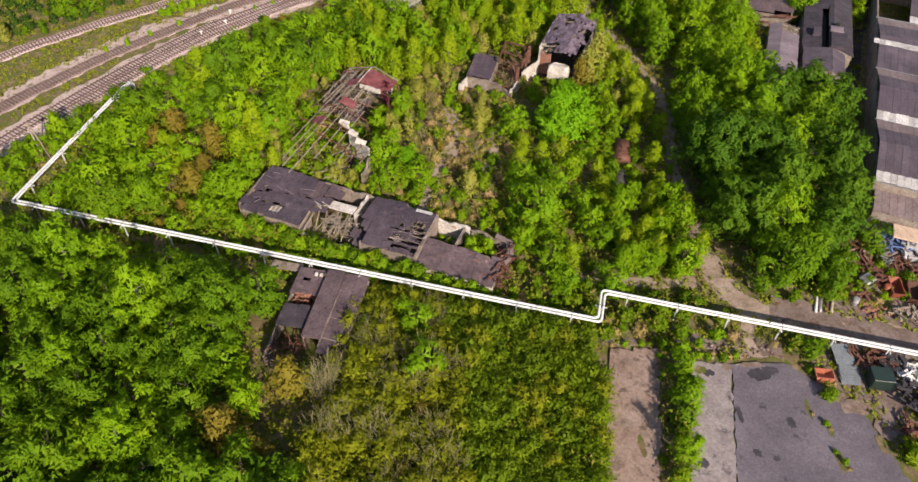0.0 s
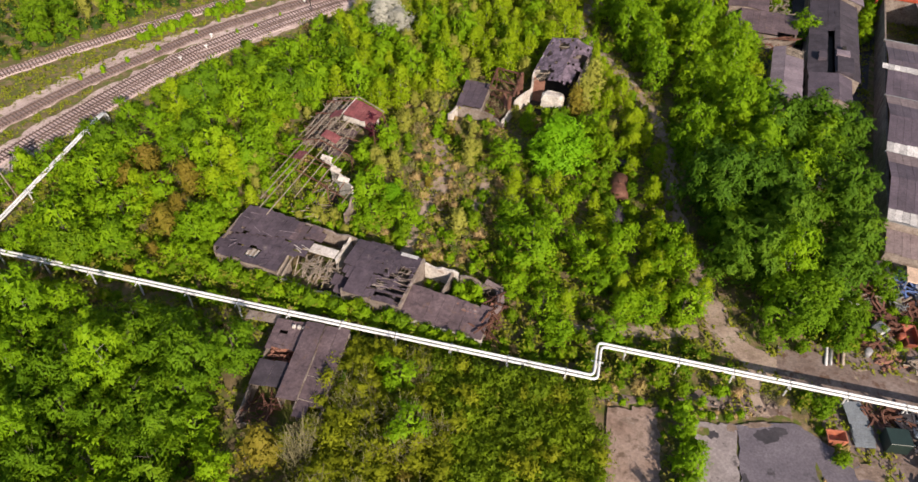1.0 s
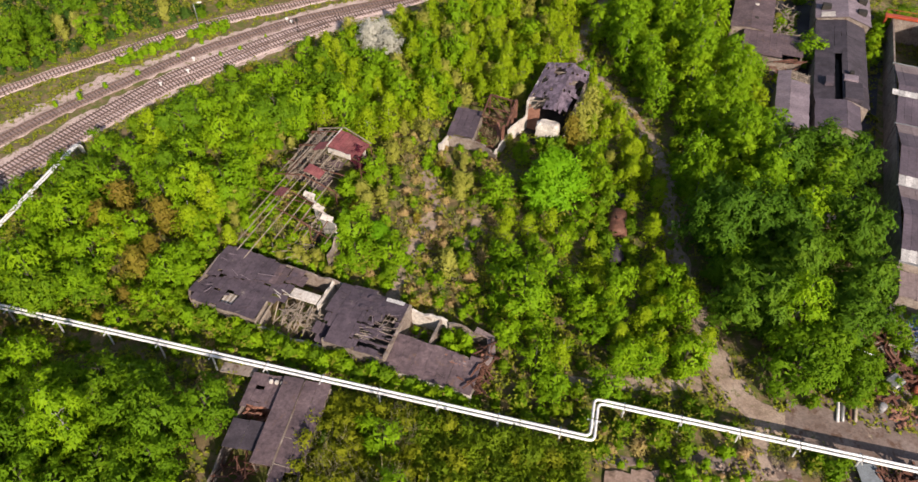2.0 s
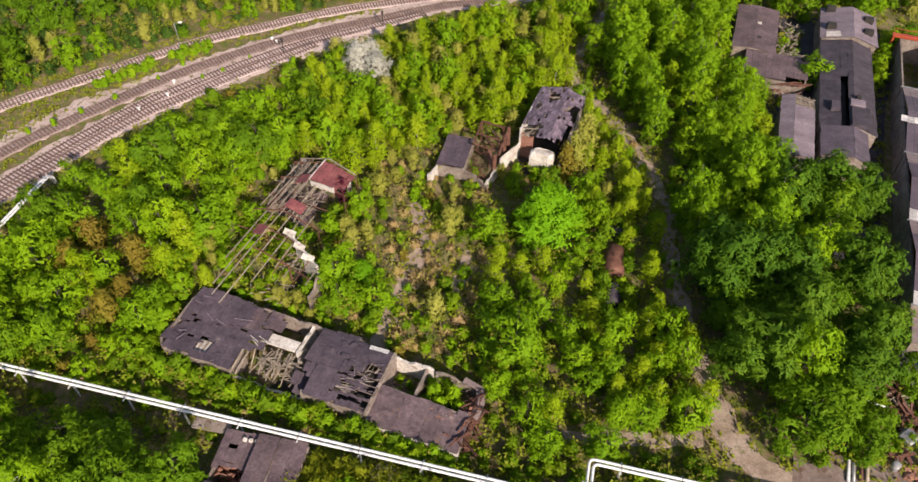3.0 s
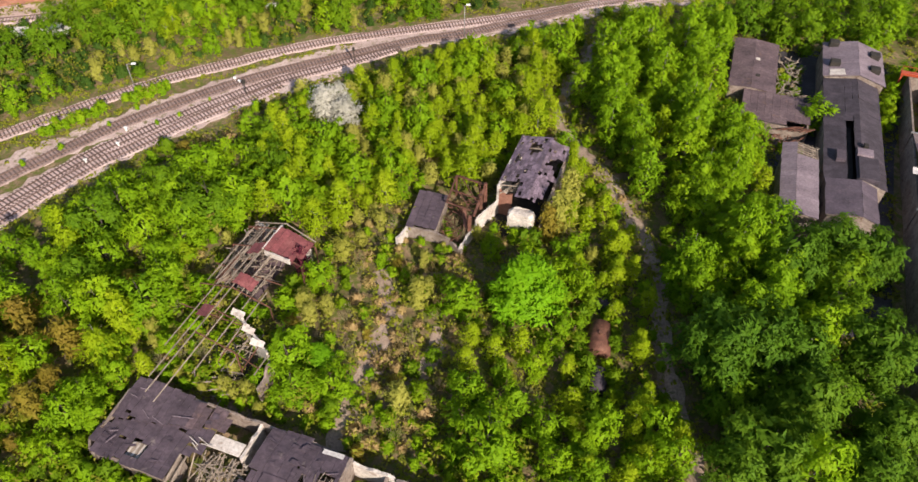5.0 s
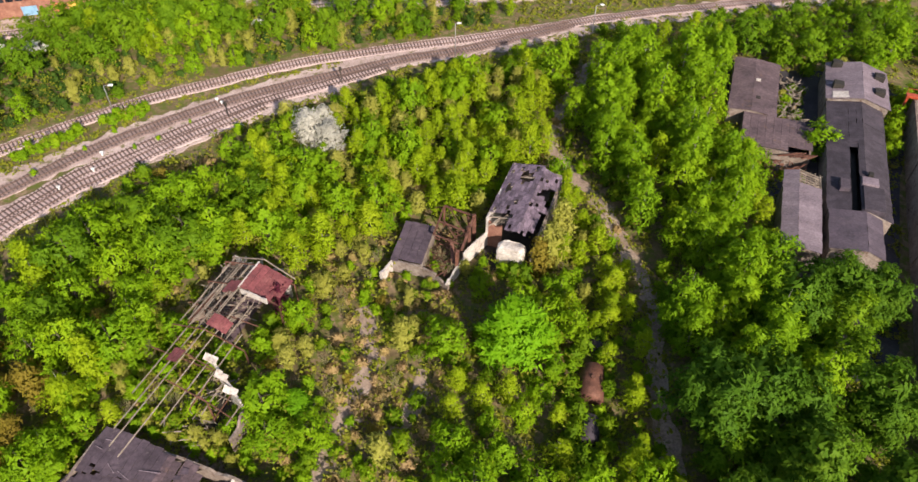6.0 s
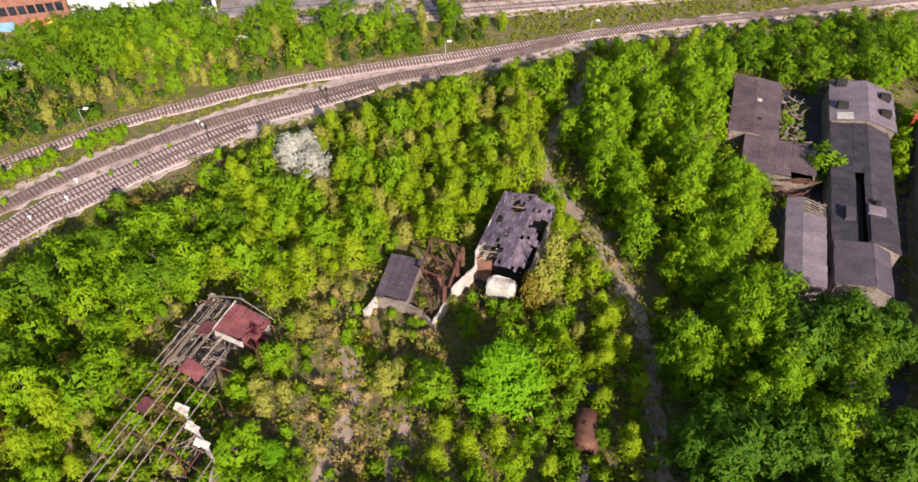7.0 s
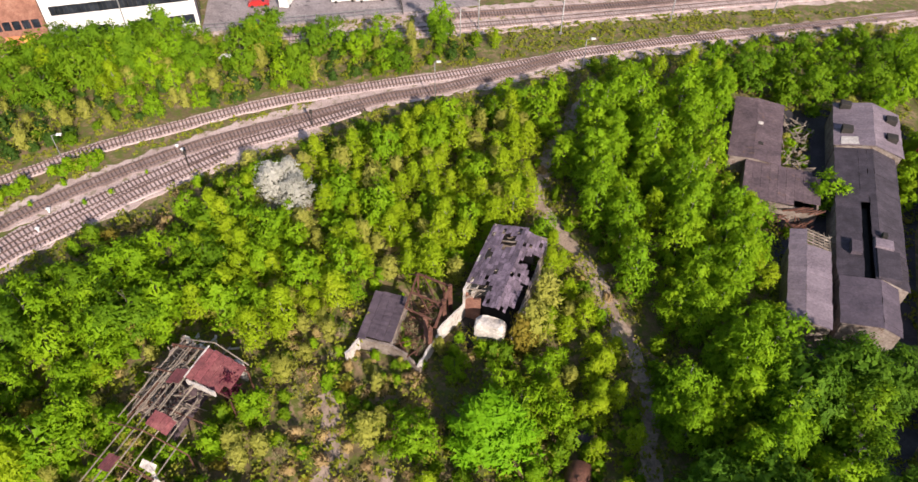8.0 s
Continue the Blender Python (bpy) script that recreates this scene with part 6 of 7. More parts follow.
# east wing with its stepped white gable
# shade inside the wing is painted into the floor colour
part("wing_floor", box(3.6, 9.0, 8.0, 12.0, -2.3, -1.8), DARK, frame_hall, "floor of the roofless wing, shade painted dark")
for k, (a, b, z0, z1) in enumerate((((1.9, 13.6), (3.7, 12.9), 2.9, 4.1), ((3.8, 12.8), (5.3, 12.1), 0.4, 3.6), ((5.4, 12.0), (7.0, 11.2), -1.8, 3.3), ((7.1, 11.1), (8.8, 10.2), -2.2, 2.9))):
    wall(frame_hall, a, b, z0, z1, 0.3, WHITEWALL, 0.25, 60 + k, "gable_board")
wall(frame_hall, (9.0, 10.0), (9.2, 6.6), -2.3, 1.4, 0.3, WALL, 1.2, 57)
for k in range(4):
    part("wing_bar", beam((3.8 + 1.7 * k, 12.4 - 0.7 * k, 3.1 - 0.2 * k), (3.2 + 1.7 * k, 7.6, 1.4), 0.11), TIMBER if k % 2 else RUST, frame_hall)
part("wing_bar", beam((3.4, 9.2, 2.4), (8.6, 8.4, 1.8), 0.11), RUST, frame_hall)
wall(frame_hall, (-HALF, 24), (-HALF, 29.5), -2.3, 2.4, 0.3, WALL, 1.4, 54)
wall(frame_hall, (-HALF, 29.5), (HALF - 2, 29.0), -2.3, 2.2, 0.3, WHITEWALL, 1.6, 55)
part("hall_floor", box(-5.6, 0.2, 17.8, 28.8, -2.4, -1.86, 0.05), FELT_BROWN, frame_hall, "dark rubble-covered earth floor")
part("floor_slab", box(-6.9, -5.0, 20.2, 27.4, -2.4, -1.0, 0.06), CONCRETE_PINK, frame_hall, "pinkish concrete loading slab")
for n in range(30):
    u, v, fall = rng3.uniform(-5.0, 0.0), rng3.uniform(19.0, 27.6), rng3.uniform(-0.4, 3.0)
    a = rng3.choice((1.57, 1.5, 1.1, 0.1, 2.2)) + rng3.uniform(-0.25, 0.25)
    far = rng3.uniform(1.0, 2.6)
    part("rafter", beam((u - math.cos(a) * far, v - math.sin(a) * far, fall - rng3.uniform(0, 0.9)), (u + math.cos(a) * far, v + math.sin(a) * far, fall + rng3.uniform(-0.3, 0.4)), 0.1, 0.14), RUST if n % 3 == 0 else TIMBER, frame_hall)
for n in range(5):
    u = -4.6 + n * 1.05
    part("purlin", beam((u, 17.0 + n * 0.4, roof_r(u, 0) - 0.1), (u + 0.2, 28.4, roof_r(u, 0) - 0.3 * (n % 2)), 0.09, 0.12), TIMBER, frame_hall)
part("eave_beam", beam((-4.9, 28.6, 3.1), (0.2, 28.9, 4.5), 0.1, 0.16), TIMBER, frame_hall)
part("eave_beam", beam((0.2, 28.9, 4.5), (5.0, 28.4, 3.2), 0.1, 0.16), TIMBER, frame_hall)
for n in range(9):
    u, v, a = rng3.uniform(-6.8, -1.0), rng3.uniform(29.6, 32.0), rng3.uniform(0, 3.1)
    part("gable_board", beam((u, v, rng3.uniform(-1.9, -1.2)), (u + 1.2 * math.cos(a), v + 1.2 * math.sin(a), rng3.uniform(-1.4, 0.0)), 0.3, 0.06), WHITEWALL, frame_hall)
heap("fallen_timbers", R @ pose(-2.6, 23.6, -1.8), 2.8, 4.2, 120, 3.0, TIMBER, "tangle of grey fallen roof timbers", seed=14, height=4.4, w=0.12)
heap("fallen_timbers", R @ pose(2.5, 9.0, -1.9), 2.5, 4.5, 50, 3.2, TIMBER, "fallen rafters on the hall floor", seed=15, height=1.6, w=0.12)

# hut, rusty frame and roofless barn in the trees
B = local(19.0, 118.2, 1.6, 0.925, -0.38)
barn = thing("derelict_barn", B, "derelict barn with a patchy grey boarded roof", "building")
# near-black floor stands for the barn's unlit inside
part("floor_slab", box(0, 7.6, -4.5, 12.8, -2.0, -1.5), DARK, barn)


def roof_n(u, v):
    return 4.2 + 0.2 * min(u, 5.0) - 0.42 * max(0, u - 5.0)


boarding(barn, -0.2, 5.0, 1.2, 12.8, roof_n, SLATE, [(3.0, 9.6, 1.0, 1.3), (0.9, 6.8, 0.45, 1.2), (0.4, 11.0, 0.4, 0.4), (2.2, 1.0, 0.8, 0.6)], 0.42, 1.1, 41, 0.06)
boarding(barn, 3.1, 7.0, -2.3, 3.4, roof_n, SLATE, [(3.0, 0.6, 0.5, 0.9), (7.0, -1.8, 0.9, 0.7)], 0.4, 0.9, 42, 0.08)
boarding(barn, 5.0, 7.8, 3.4, 12.2, roof_n, SLATE, [(7.5, 7.4, 1.3, 1.7)], 0.4, 0.8, 43, 0.16)
for a, b, z, rag, mat in (((0, 0), (0, 12.6), 4.2, 0.1, WHITEWALL), ((0, 12.6), (7.6, 12.6), 4.4, 0.3, WALL), ((7.6, -3), (7.6, 12.6), 3.1, 0.5, WALL), ((0.2, 0.2), (2.2, 0.2), 3.4, 1.4, BRICK)):
    wall(barn, a, b, -1.9, z, 0.35, mat, rag, round(a[0] + b[1] * 2))
bm = bmesh.new()
bmesh.ops.create_icosphere(bm, subdivisions=3, radius=1.0)
for v in bm.verts:
    n = 1 + 0.12 * noise.noise(v.co * 1.7)
    v.co = Vector((4.6 + max(-0.85, min(0.85, v.co.x)) * 2.3 * n, -2.6 + max(-0.5, min(0.5, v.co.y)) * 1.7 * n, max(-1.9, 0.9 + min(0.62, v.co.z) * 2.9 * n)))
part("gable_stub", bm, WHITEWALL, barn, "rounded pale stump of the gable wall")
# black panel paints the shade of the door opening
part("doorway", box(4.5, 5.6, -3.62, -3.3, -1.6, 0.4, 0.03), DARK, barn, "doorway in the gable stump, shade painted dark")
for n in range(7):
    v = 0.4 + n * 1.9
    part("rafter", beam((0.1, v, 4.05), (5.0, v, 5.0), 0.12, 0.18), TIMBER, barn)
for n in range(5):
    part("brace", beam((0.4 + n * 0.5, -0.6 + 0.3 * n, 3.2), (2.6 + n * 0.3, 1.6, 4.2), 0.1), TIMBER, barn)
boundary = thing("boundary_wall", B, "crumbling whitewashed boundary wall", "wall")
wall(boundary, (0, 0.1), (-1.7, -5.0), -1.9, 1.3, 0.26, WHITEWALL, 0.4, 61)
wall(boundary, (-1.7, -5.0), (-2.2, -10.6), -1.9, 0.5, 0.26, WHITEWALL, 0.4, 62)

Hm = local(5.4, 113.6, -0.5, 0.966, -0.26)
hut = thing("small_hut", Hm, "small hut with a black felt roof and curved render wall", "building")
roofing(hut, -0.2, 4.3, -0.2, 7.7, lambda u, v: 2.9 - 0.04 * u + 0.05 * math.sin(v), FELT, [(2.2, -0.3, 1.8, 0.35), (4.4, 5.5, 0.5, 1.4)], 1.1, 0.4, 71)
for a, b, z, rag, mat in (((0, 0), (0, 7.4), 2.8, 0, WALL), ((0, 7.4), (4.2, 7.4), 2.7, 0, WALL), ((4.2, 0), (4.2, 7.4), 2.6, 0.2, WALL), ((0, 0), (-0.9, -2.6), 2.6, 0.8, WHITEWALL), ((0, 0), (4.2, -0.1), 2.7, 0.2, WALL), ((4.2, -0.1), (6.6, -0.9), 2.5, 0.3, WALL), ((6.6, -0.9), (8.8, -2.4), 2.3, 0.3, WALL)):
    wall(hut, a, b, -0.3, z, 0.35, mat, rag, round(a[0] * 11 + b[1]))
rig = thing("rusty_frame", Hm, "rusted steel frame with leaning columns", "steel frame")
for k, (a, b, w) in enumerate((((9.0, 1.5, -0.2), (9.1, 1.5, 5.2), 0.6), ((9.2, -1.0, -0.2), (7.6, 4.5, 3.6), 0.55), ((9.8, 6.0, -0.2), (9.6, 6.2, 5.6), 0.55), ((10.0, 8.5, -0.2), (9.8, 9.0, 5.4), 0.55), ((5.0, 10.4, 0), (5.0, 10.6, 4.6), 0.26), ((5.0, 10.6, 4.6), (9.8, 9.2, 4.9), 0.28), ((5.0, 7.6, 4.2), (9.6, 6.2, 4.5), 0.24), ((5.0, 10.6, 4.6), (4.8, 5.0, 4.0), 0.26), ((9.8, 9.2, 5.0), (9.5, 2.2, 4.8), 0.34), ((5.2, 8.5, 4.2), (8.0, 4.8, 4.3), 0.16), ((6.0, 10.2, 4.5), (9.2, 5.6, 4.5), 0.16), ((4.8, 5.0, 4.0), (9.4, 3.6, 4.3), 0.2), ((9.3, 9.2, -0.2), (9.0, 8.6, 5.2), 0.3), ((8.2, 2.8, 0), (8.6, 3.2, 3.6), 0.3), ((3.4, 11.4, 3.2), (6.2, 10.2, 5.0), 0.18))):
    part("column" if w > 0.4 else "girder", beam(a, b, w, w * 0.7), RUST, rig)
heap("scrap_heap", Hm @ pose(6.8, 3.8, 0), 2.0, 4.6, 110, 2.4, RUST, "rusty bars and twigs inside the frame", seed=31, height=2.2, w=0.1)

# buried tanks in the trench
# middle tank in its lit rust brown, outer two coloured dark as shaded
for k, (x0, y0, x1, y1, r, mat) in enumerate(((33.0, 102.4, 32.0, 98.6, 1.15, SHEET_DARK), (31.4, 96.6, 30.3, 91.6, 1.6, RUST), (29.9, 89.6, 29.2, 86.2, 1.25, SHEET_DARK))):
    za = gz((x0 + x1) / 2, (y0 + y1) / 2) + 0.35
    a, b = Vector((x0, y0, za)), Vector((x1, y1, za))
    t = thing("storage_tank", Matrix.Translation(a), "rusty brown cylindrical tank lying in a trench" if mat is RUST else "cylindrical tank lying in a trench, shade painted dark", "tank", "tanks in the trench")
    line = [Vector((0, 0, 0))] + [(b - a) * f for f in (0.04, 0.3, 0.34, 0.66, 0.7, 0.96, 1.0)]
    part("shell", tube_mesh("shell", line, [r * 0.82, r, r, r * 1.03, r * 1.03, r, r, r * 0.82], 20, mat), None, t)
    bm = bmesh.new()
    add_beam(bm, (b - a) * 0.5 + Vector((0, 0, r * 0.9)), (b - a) * 0.5 + Vector((0, 0, r + 0.25)), 0.6, 0.6, 10)
    part("hatch", bm, mat, t)

# ---- pipeline on stilts ----
PIPE_Z = 2.7


def rounded(points, r, z):
    """The line with its corners cut round."""
    out = [Vector((*points[0], z))]
    for a, b, c in zip(points, points[1:], points[2:]):
        a, b, c = (Vector((*p, z)) for p in (a, b, c))
        p, q = b + (a - b).normalized() * r, b + (c - b).normalized() * r
        out += [p.lerp(b, t).lerp(b.lerp(q, t), t) for t in (0, 0.25, 0.5, 0.75, 1)]
    return out + [Vector((*points[-1], z))]


def offset(points, d):
    out = []
    for n, p in enumerate(points):
        p = Vector(p)
        ways = [(Vector(b) - Vector(a)).normalized() for a, b in zip(points[max(0, n - 1) : n + 1], points[max(0, n - 1) + 1 : n + 2])]
        normals = [Vector((-w.y, w.x)) for w in ways]
        mid = sum(normals, Vector((0, 0)))
        mid = mid.normalized()
        out.append(tuple(p + mid * d / max(0.3, mid.dot(normals[0]))))
    return out


PIPE_LINE = [(-55.4, 110.5), (-63.3, 79.9), (20.8, 56.8), (22.1, 61.7), (60.3, 51.2), (120, 34.8)]
pipeline = thing("pipeline", pose(0, 0, 0), "pair of white clad district pipes on steel stilts", "pipeline")
for d in (-0.25, 0.25):
    line = rounded(offset(PIPE_LINE, d), 0.7, PIPE_Z)
    first = line[0]
    line = [first + Vector((0.35, 1.3, -2.7)), first + Vector((0.3, 1.1, -0.7)), first + Vector((0.2, 0.6, -0.1))] + line
    part("pipe", tube_mesh("pipe", line, [0.165] * len(line), 12, PIPE), None, pipeline, "white clad pipe")
steps = []
for a, b in zip(PIPE_LINE, PIPE_LINE[1:]):
    a, b = Vector((*a, 0)), Vector((*b, 0))
    far = (b - a).length
    count = max(1, round(far / 7.2))
    for n in range(count):
        p = a.lerp(b, (n + 0.5) / count)
        if p.x < 110:
            steps.append((p, (b - a).normalized()))
for p, way in steps:
    side = Vector((-way.y, way.x, 0))
    g = gz(p.x, p.y)
    post = part("support", beam((p.x, p.y, g - 0.3), (p.x, p.y, PIPE_Z - 0.3), 0.24, 0.24, 8), POST, pipeline)
    part("crossbeam", beam(p - side * 0.75 + Vector((0, 0, PIPE_Z - 0.24)), p + side * 0.75 + Vector((0, 0, PIPE_Z - 0.24)), 0.14, 0.12), POST, post)
    for s in (-0.25, 0.25):
        q = p + side * s + Vector((0, 0, PIPE_Z))
        part("pipe_band", tube_mesh("pipe_band", [q - way * 0.06, q + way * 0.06], [0.18, 0.18], 12, GALV), None, post)

# ---- factory sheds to the east ----
def hall_roof(parent, u0, u1, v0, v1, height, material, width=1.1, seed=1, name="roof_sheet", thick=0.06):
    """Corrugated sheets that run along u, side by side along v."""
    rng = random.Random(seed)
    count = max(1, round((v1 - v0) / width))
    for n in range(count):
        a, b = v0 + (v1 - v0) * n / count + 0.01, v0 + (v1 - v0) * (n + 1) / count - 0.01
        lift = rng.uniform(0, 0.035)
        s, e = u0 + rng.uniform(-0.06, 0.06), u1 + rng.uniform(-0.06, 0.06)
        bm = bmesh.new()
        rows = []
        for k in range(3):
            u = s + (e - s) * k / 2
            z = height(u) + lift
            rows.append([bm.verts.new((u, a, z)), bm.verts.new((u, b, z)), bm.verts.new((u, b, z + thick)), bm.verts.new((u, a, z + thick))])
        for r, q in zip(rows, rows[1:]):
            for k in range(4):
                bm.faces.new((r[k], r[(k + 1) % 4], q[(k + 1) % 4], q[k]))
        bm.faces.new(rows[0][::-1])
        bm.faces.new(rows[-1])
        part(name, bm, material, parent)


def gable_walls(parent, u0, u1, v0, v1, eave, ridge_u, ridge, material, thick=0.3):
    wall(parent, (u0, v0), (u0, v1), -0.3, eave - 0.05, thick, material)
    wall(parent, (u1, v0), (u1, v1), -0.3, eave - 0.05, thick, material)
    for v in (v0, v1):
        bm = bmesh.new()
        ring = [(u0, -0.3), (u1, -0.3), (u1, eave - 0.05), (ridge_u, ridge - 0.05), (u0, eave - 0.05)]
        a = [bm.verts.new((u, v - thick / 2, z)) for u, z in ring]
        b = [bm.verts.new((u, v + thick / 2, z)) for u, z in ring]
        bm.faces.new(a)
        bm.faces.new(b[::-1])
        for k in range(5):
            bm.faces.new((a[k], a[(k + 1) % 5], b[(k + 1) % 5], b[k]))
        part("gable_wall", bm, material, parent)


def gable(eave0, ridge, u0, ru, u1, eave1=None):
    eave1 = eave0 if eave1 is None else eave1
    return lambda u: eave0 + (ridge - eave0) * (u - u0) / (ru - u0) if u < ru else eave1 + (ridge - eave1) * (u1 - u) / (u1 - ru)


E = local(67.0, 112.6, 0, 0.931, -0.364)
works = thing("long_workshop", E, "long grey workshop hall with patched corrugated roofs", "building")
h = gable(4.3, 5.2, 0, 4.7, 7.0)
gable_walls(works, 0.1, 6.9, 0.2, 8.6, 4.2, 4.7, 5.1, WALL)
hall_roof(works, -0.2, 4.7, 0, 8.6, h, SHEET, seed=81)
hall_roof(works, 4.7, 7.3, 0, 8.6, h, SHEET, seed=82)
h = gable(4.2, 5.2, 0, 5.0, 8.6, 4.0)
gable_walls(works, -0.1, 8.5, 8.7, 37.8, 4.1, 5.0, 5.1, WALL)
hall_roof(works, -0.4, 2.9, 8.7, 38, h, SHEET_DARK, 1.3, 83)
hall_roof(works, 4.1, 5.0, 8.7, 38, h, SHEET_DARK, 1.3, 84)
hall_roof(works, 2.9, 4.1, 24.6, 38, h, SHEET_DARK, 1.3, 85)
hall_roof(works, 5.0, 8.9, 8.7, 38, h, SHEET_DARK, 1.3, 86)
# near-black box paints the shade seen through the slot
part("roof_slot", box(2.9, 4.1, 8.8, 24.6, 3.6, 3.8), DARK, works, "open rooflight slot, shade painted dark")
part("dormer", box(4.2, 6.6, 14.6, 16.4, 4.8, 5.7, 0.05), SHEET_LIGHT, works, "pale box dormer on the ridge")
part("dormer", box(1.2, 2.6, 13.0, 15.4, 4.3, 5.3, 0.05), SHEET, works)
part("dormer", box(4.4, 7.4, 8.9, 14.5, 4.6, 5.45, 0.05), SHEET_DARK, works)
part("chimney", box(5.2, 5.9, 16.8, 17.6, 4.9, 5.9, 0.04), DARK, works)
h = gable(4.6, 5.9, -0.3, 5.2, 9.6)
gable_walls(works, -0.2, 9.5, 38.2, 50.2, 4.5, 5.2, 5.8, WALL)
hall_roof(works, -0.6, 5.2, 38.1, 50.4, h, SHEET_LIGHT, seed=87)
hall_roof(works, 5.2, 10.0, 38.1, 50.4, h, SHEET_LIGHT, seed=88)
hall_roof(works, 0.4, 2.9, 38.3, 40.3, lambda u: h(u) + 0.09, WHITEWALL, 0.7, 89)
# each dormer is one box, wholly in the near-black material
for u, v in ((0.4, 41.2), (7.2, 41.0), (7.4, 46.2), (0.3, 48.4)):
    part("dormer", box(u, u + 1.7, v, v + 1.5, 4.6, 5.9, 0.05), DARK, works, "near-black box dormer")

side_shed = thing("open_truss_shed", E, "pale shed with bare trusses at its broken end", "building")
h = gable(4.0, 4.6, -6.5, -4.5, -1.3, 4.2)
gable_walls(side_shed, -6.4, -1.4, -1.4, 13.2, 3.9, -4.5, 4.5, WALL)
hall_roof(side_shed, -6.7, -4.5, -1.6, 16.0, h, SHEET_LIGHT, seed=91)
hall_roof(side_shed, -4.5, -1.1, -1.6, 12.8, h, SHEET_LIGHT, seed=92)
for n in range(6):
    v = 13.2 + n * 0.6
    part("truss", beam((-4.6, v, 4.5), (-1.2, v - 0.6, 4.1), 0.12, 0.16), TIMBER, side_shed)
for n in range(5):
    part("lath", beam((-4.4 + n * 0.8, 12.9, 4.5 - 0.06 * n), (-4.2 + n * 0.7, 16.4, 4.4 - 0.06 * n), 0.08), TIMBER, side_shed)
heap("fallen_timbers", E @ pose(-2.6, 14.8, 2.6), 1.6, 1.4, 24, 2.2, TIMBER, "broken laths hanging in the open shed end", seed=93, height=1.4, w=0.08)

annex = thing("low_workshop", E, "low dark workshop with rust-stained sheet roof", "building")
h = gable(3.2, 3.6, -16.2, -12.6, -8.4)
gable_walls(annex, -16.1, -8.5, 31.4, 48.6, 3.1, -12.6, 3.5, WALL)
hall_roof(annex, -16.4, -12.6, 31.2, 48.8, h, FELT_BROWN, 1.3, 94)
hall_roof(annex, -12.6, -8.2, 31.2, 48.8, h, FELT_BROWN, 1.3, 95)
part("skylight", box(-12.3, -11.5, 41.0, 41.8, 3.5, 3.75, 0.04), WHITEWALL, annex)
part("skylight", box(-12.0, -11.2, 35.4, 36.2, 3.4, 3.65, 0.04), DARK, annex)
roofing(annex, -13.6, -2.2, 22.2, 31.15, lambda u, v: 3.3 + 0.02 * u + 0.012 * (v - 22), FELT_BROWN, [(-4.0, 22.6, 1.9, 1.0), (-2.2, 31.0, 1.4, 1.0), (-8.6, 22.0, 0.8, 0.4)], 1.3, 0.6, 96, loose=0.006)
gable_walls(annex, -13.4, -2.4, 22.5, 31.0, 2.7, -8, 2.75, WALL)
for n in range(6):
    part("girder", beam((-7.4 + n * 0.9, 21.2 + 0.2 * (n % 2), 2.6 + 0.1 * n), (-4.4 + n * 0.6, 22.6, 3.0 + 0.12 * (n % 3)), 0.16), RUST, annex, "bent rusty roof girder" if n == 0 else "")
for n in range(4):
    part("timber_frame", beam((-5.4 + n * 0.4, 31.4 + n * 0.5, 2.6), (-3.6 + n * 0.3, 31.9 + n * 0.45, 2.8), 0.12), TIMBER, annex)
heap("scrap_heap", E @ pose(-5.6, 41, 0.2), 2.0, 7.0, 90, 2.6, TIMBER, "overgrown heap of broken timber between the sheds", seed=97, height=1.8, w=0.16)
heap("scrap_heap", E @ pose(-6.0, 20.0, 0.1), 3.2, 1.6, 50, 2.4, RUST, "rusty scrap bars by the shed", seed=98, height=2.0, w=0.14)

F = local(66.8, 81.5, 0, 0.916, -0.4)
sawtooth = thing("multi_bay_factory", F, "multi-bay factory hall with grey sheet roofs and pale light strips", "building")
for k, (v0, v1, mat) in enumerate(((0.0, 16.8, SHEET), (17.0, 33.6, SHEET), (34.0, 53.4, SHEET), (54.0, 72.0, SHEET))):
    rv = (v0 + v1) / 2
    bay = gable(5.0, 6.5, v0, rv, v1)
    for a, b, m in ((v0, v0 + 2.1, SHEET_CLEAR if k != 2 else SHEET), (v0 + 2.1, rv, mat), (rv, v1 - 3.4, mat), (v1 - 3.4, v1, SHEET_PINK)):
        roofing(sawtooth, 6.0 if k == 3 else 0.0, 40.0, a, b, lambda u, v: bay(v), m, [], 1.0 if m is SHEET_CLEAR else 1.15, 1.6, 100 + k, thick=0.06)
    if k == 2:
        roofing(sawtooth, -1.0, 40.0, v0 + 6.6, v0 + 8.1, lambda u, v: bay(v) + 0.12, SHEET_CLEAR, [], 1.0, 1.0, 110)
    wall(sawtooth, (0.2, v0), (0.2, v1), -0.3, 4.9, 0.3, WALL, 0, 1)
    part("gutter", beam((-0.2, v0 - 0.15, 4.95), (40, v0 - 0.15, 4.95), 0.3, 0.2), GALV, sawtooth)
wall(sawtooth, (0, 0), (40, 0), -0.3, 4.9, 0.3, WALL)
wall(sawtooth, (0, 72), (40, 72), -0.3, 4.9, 0.3, WALL)

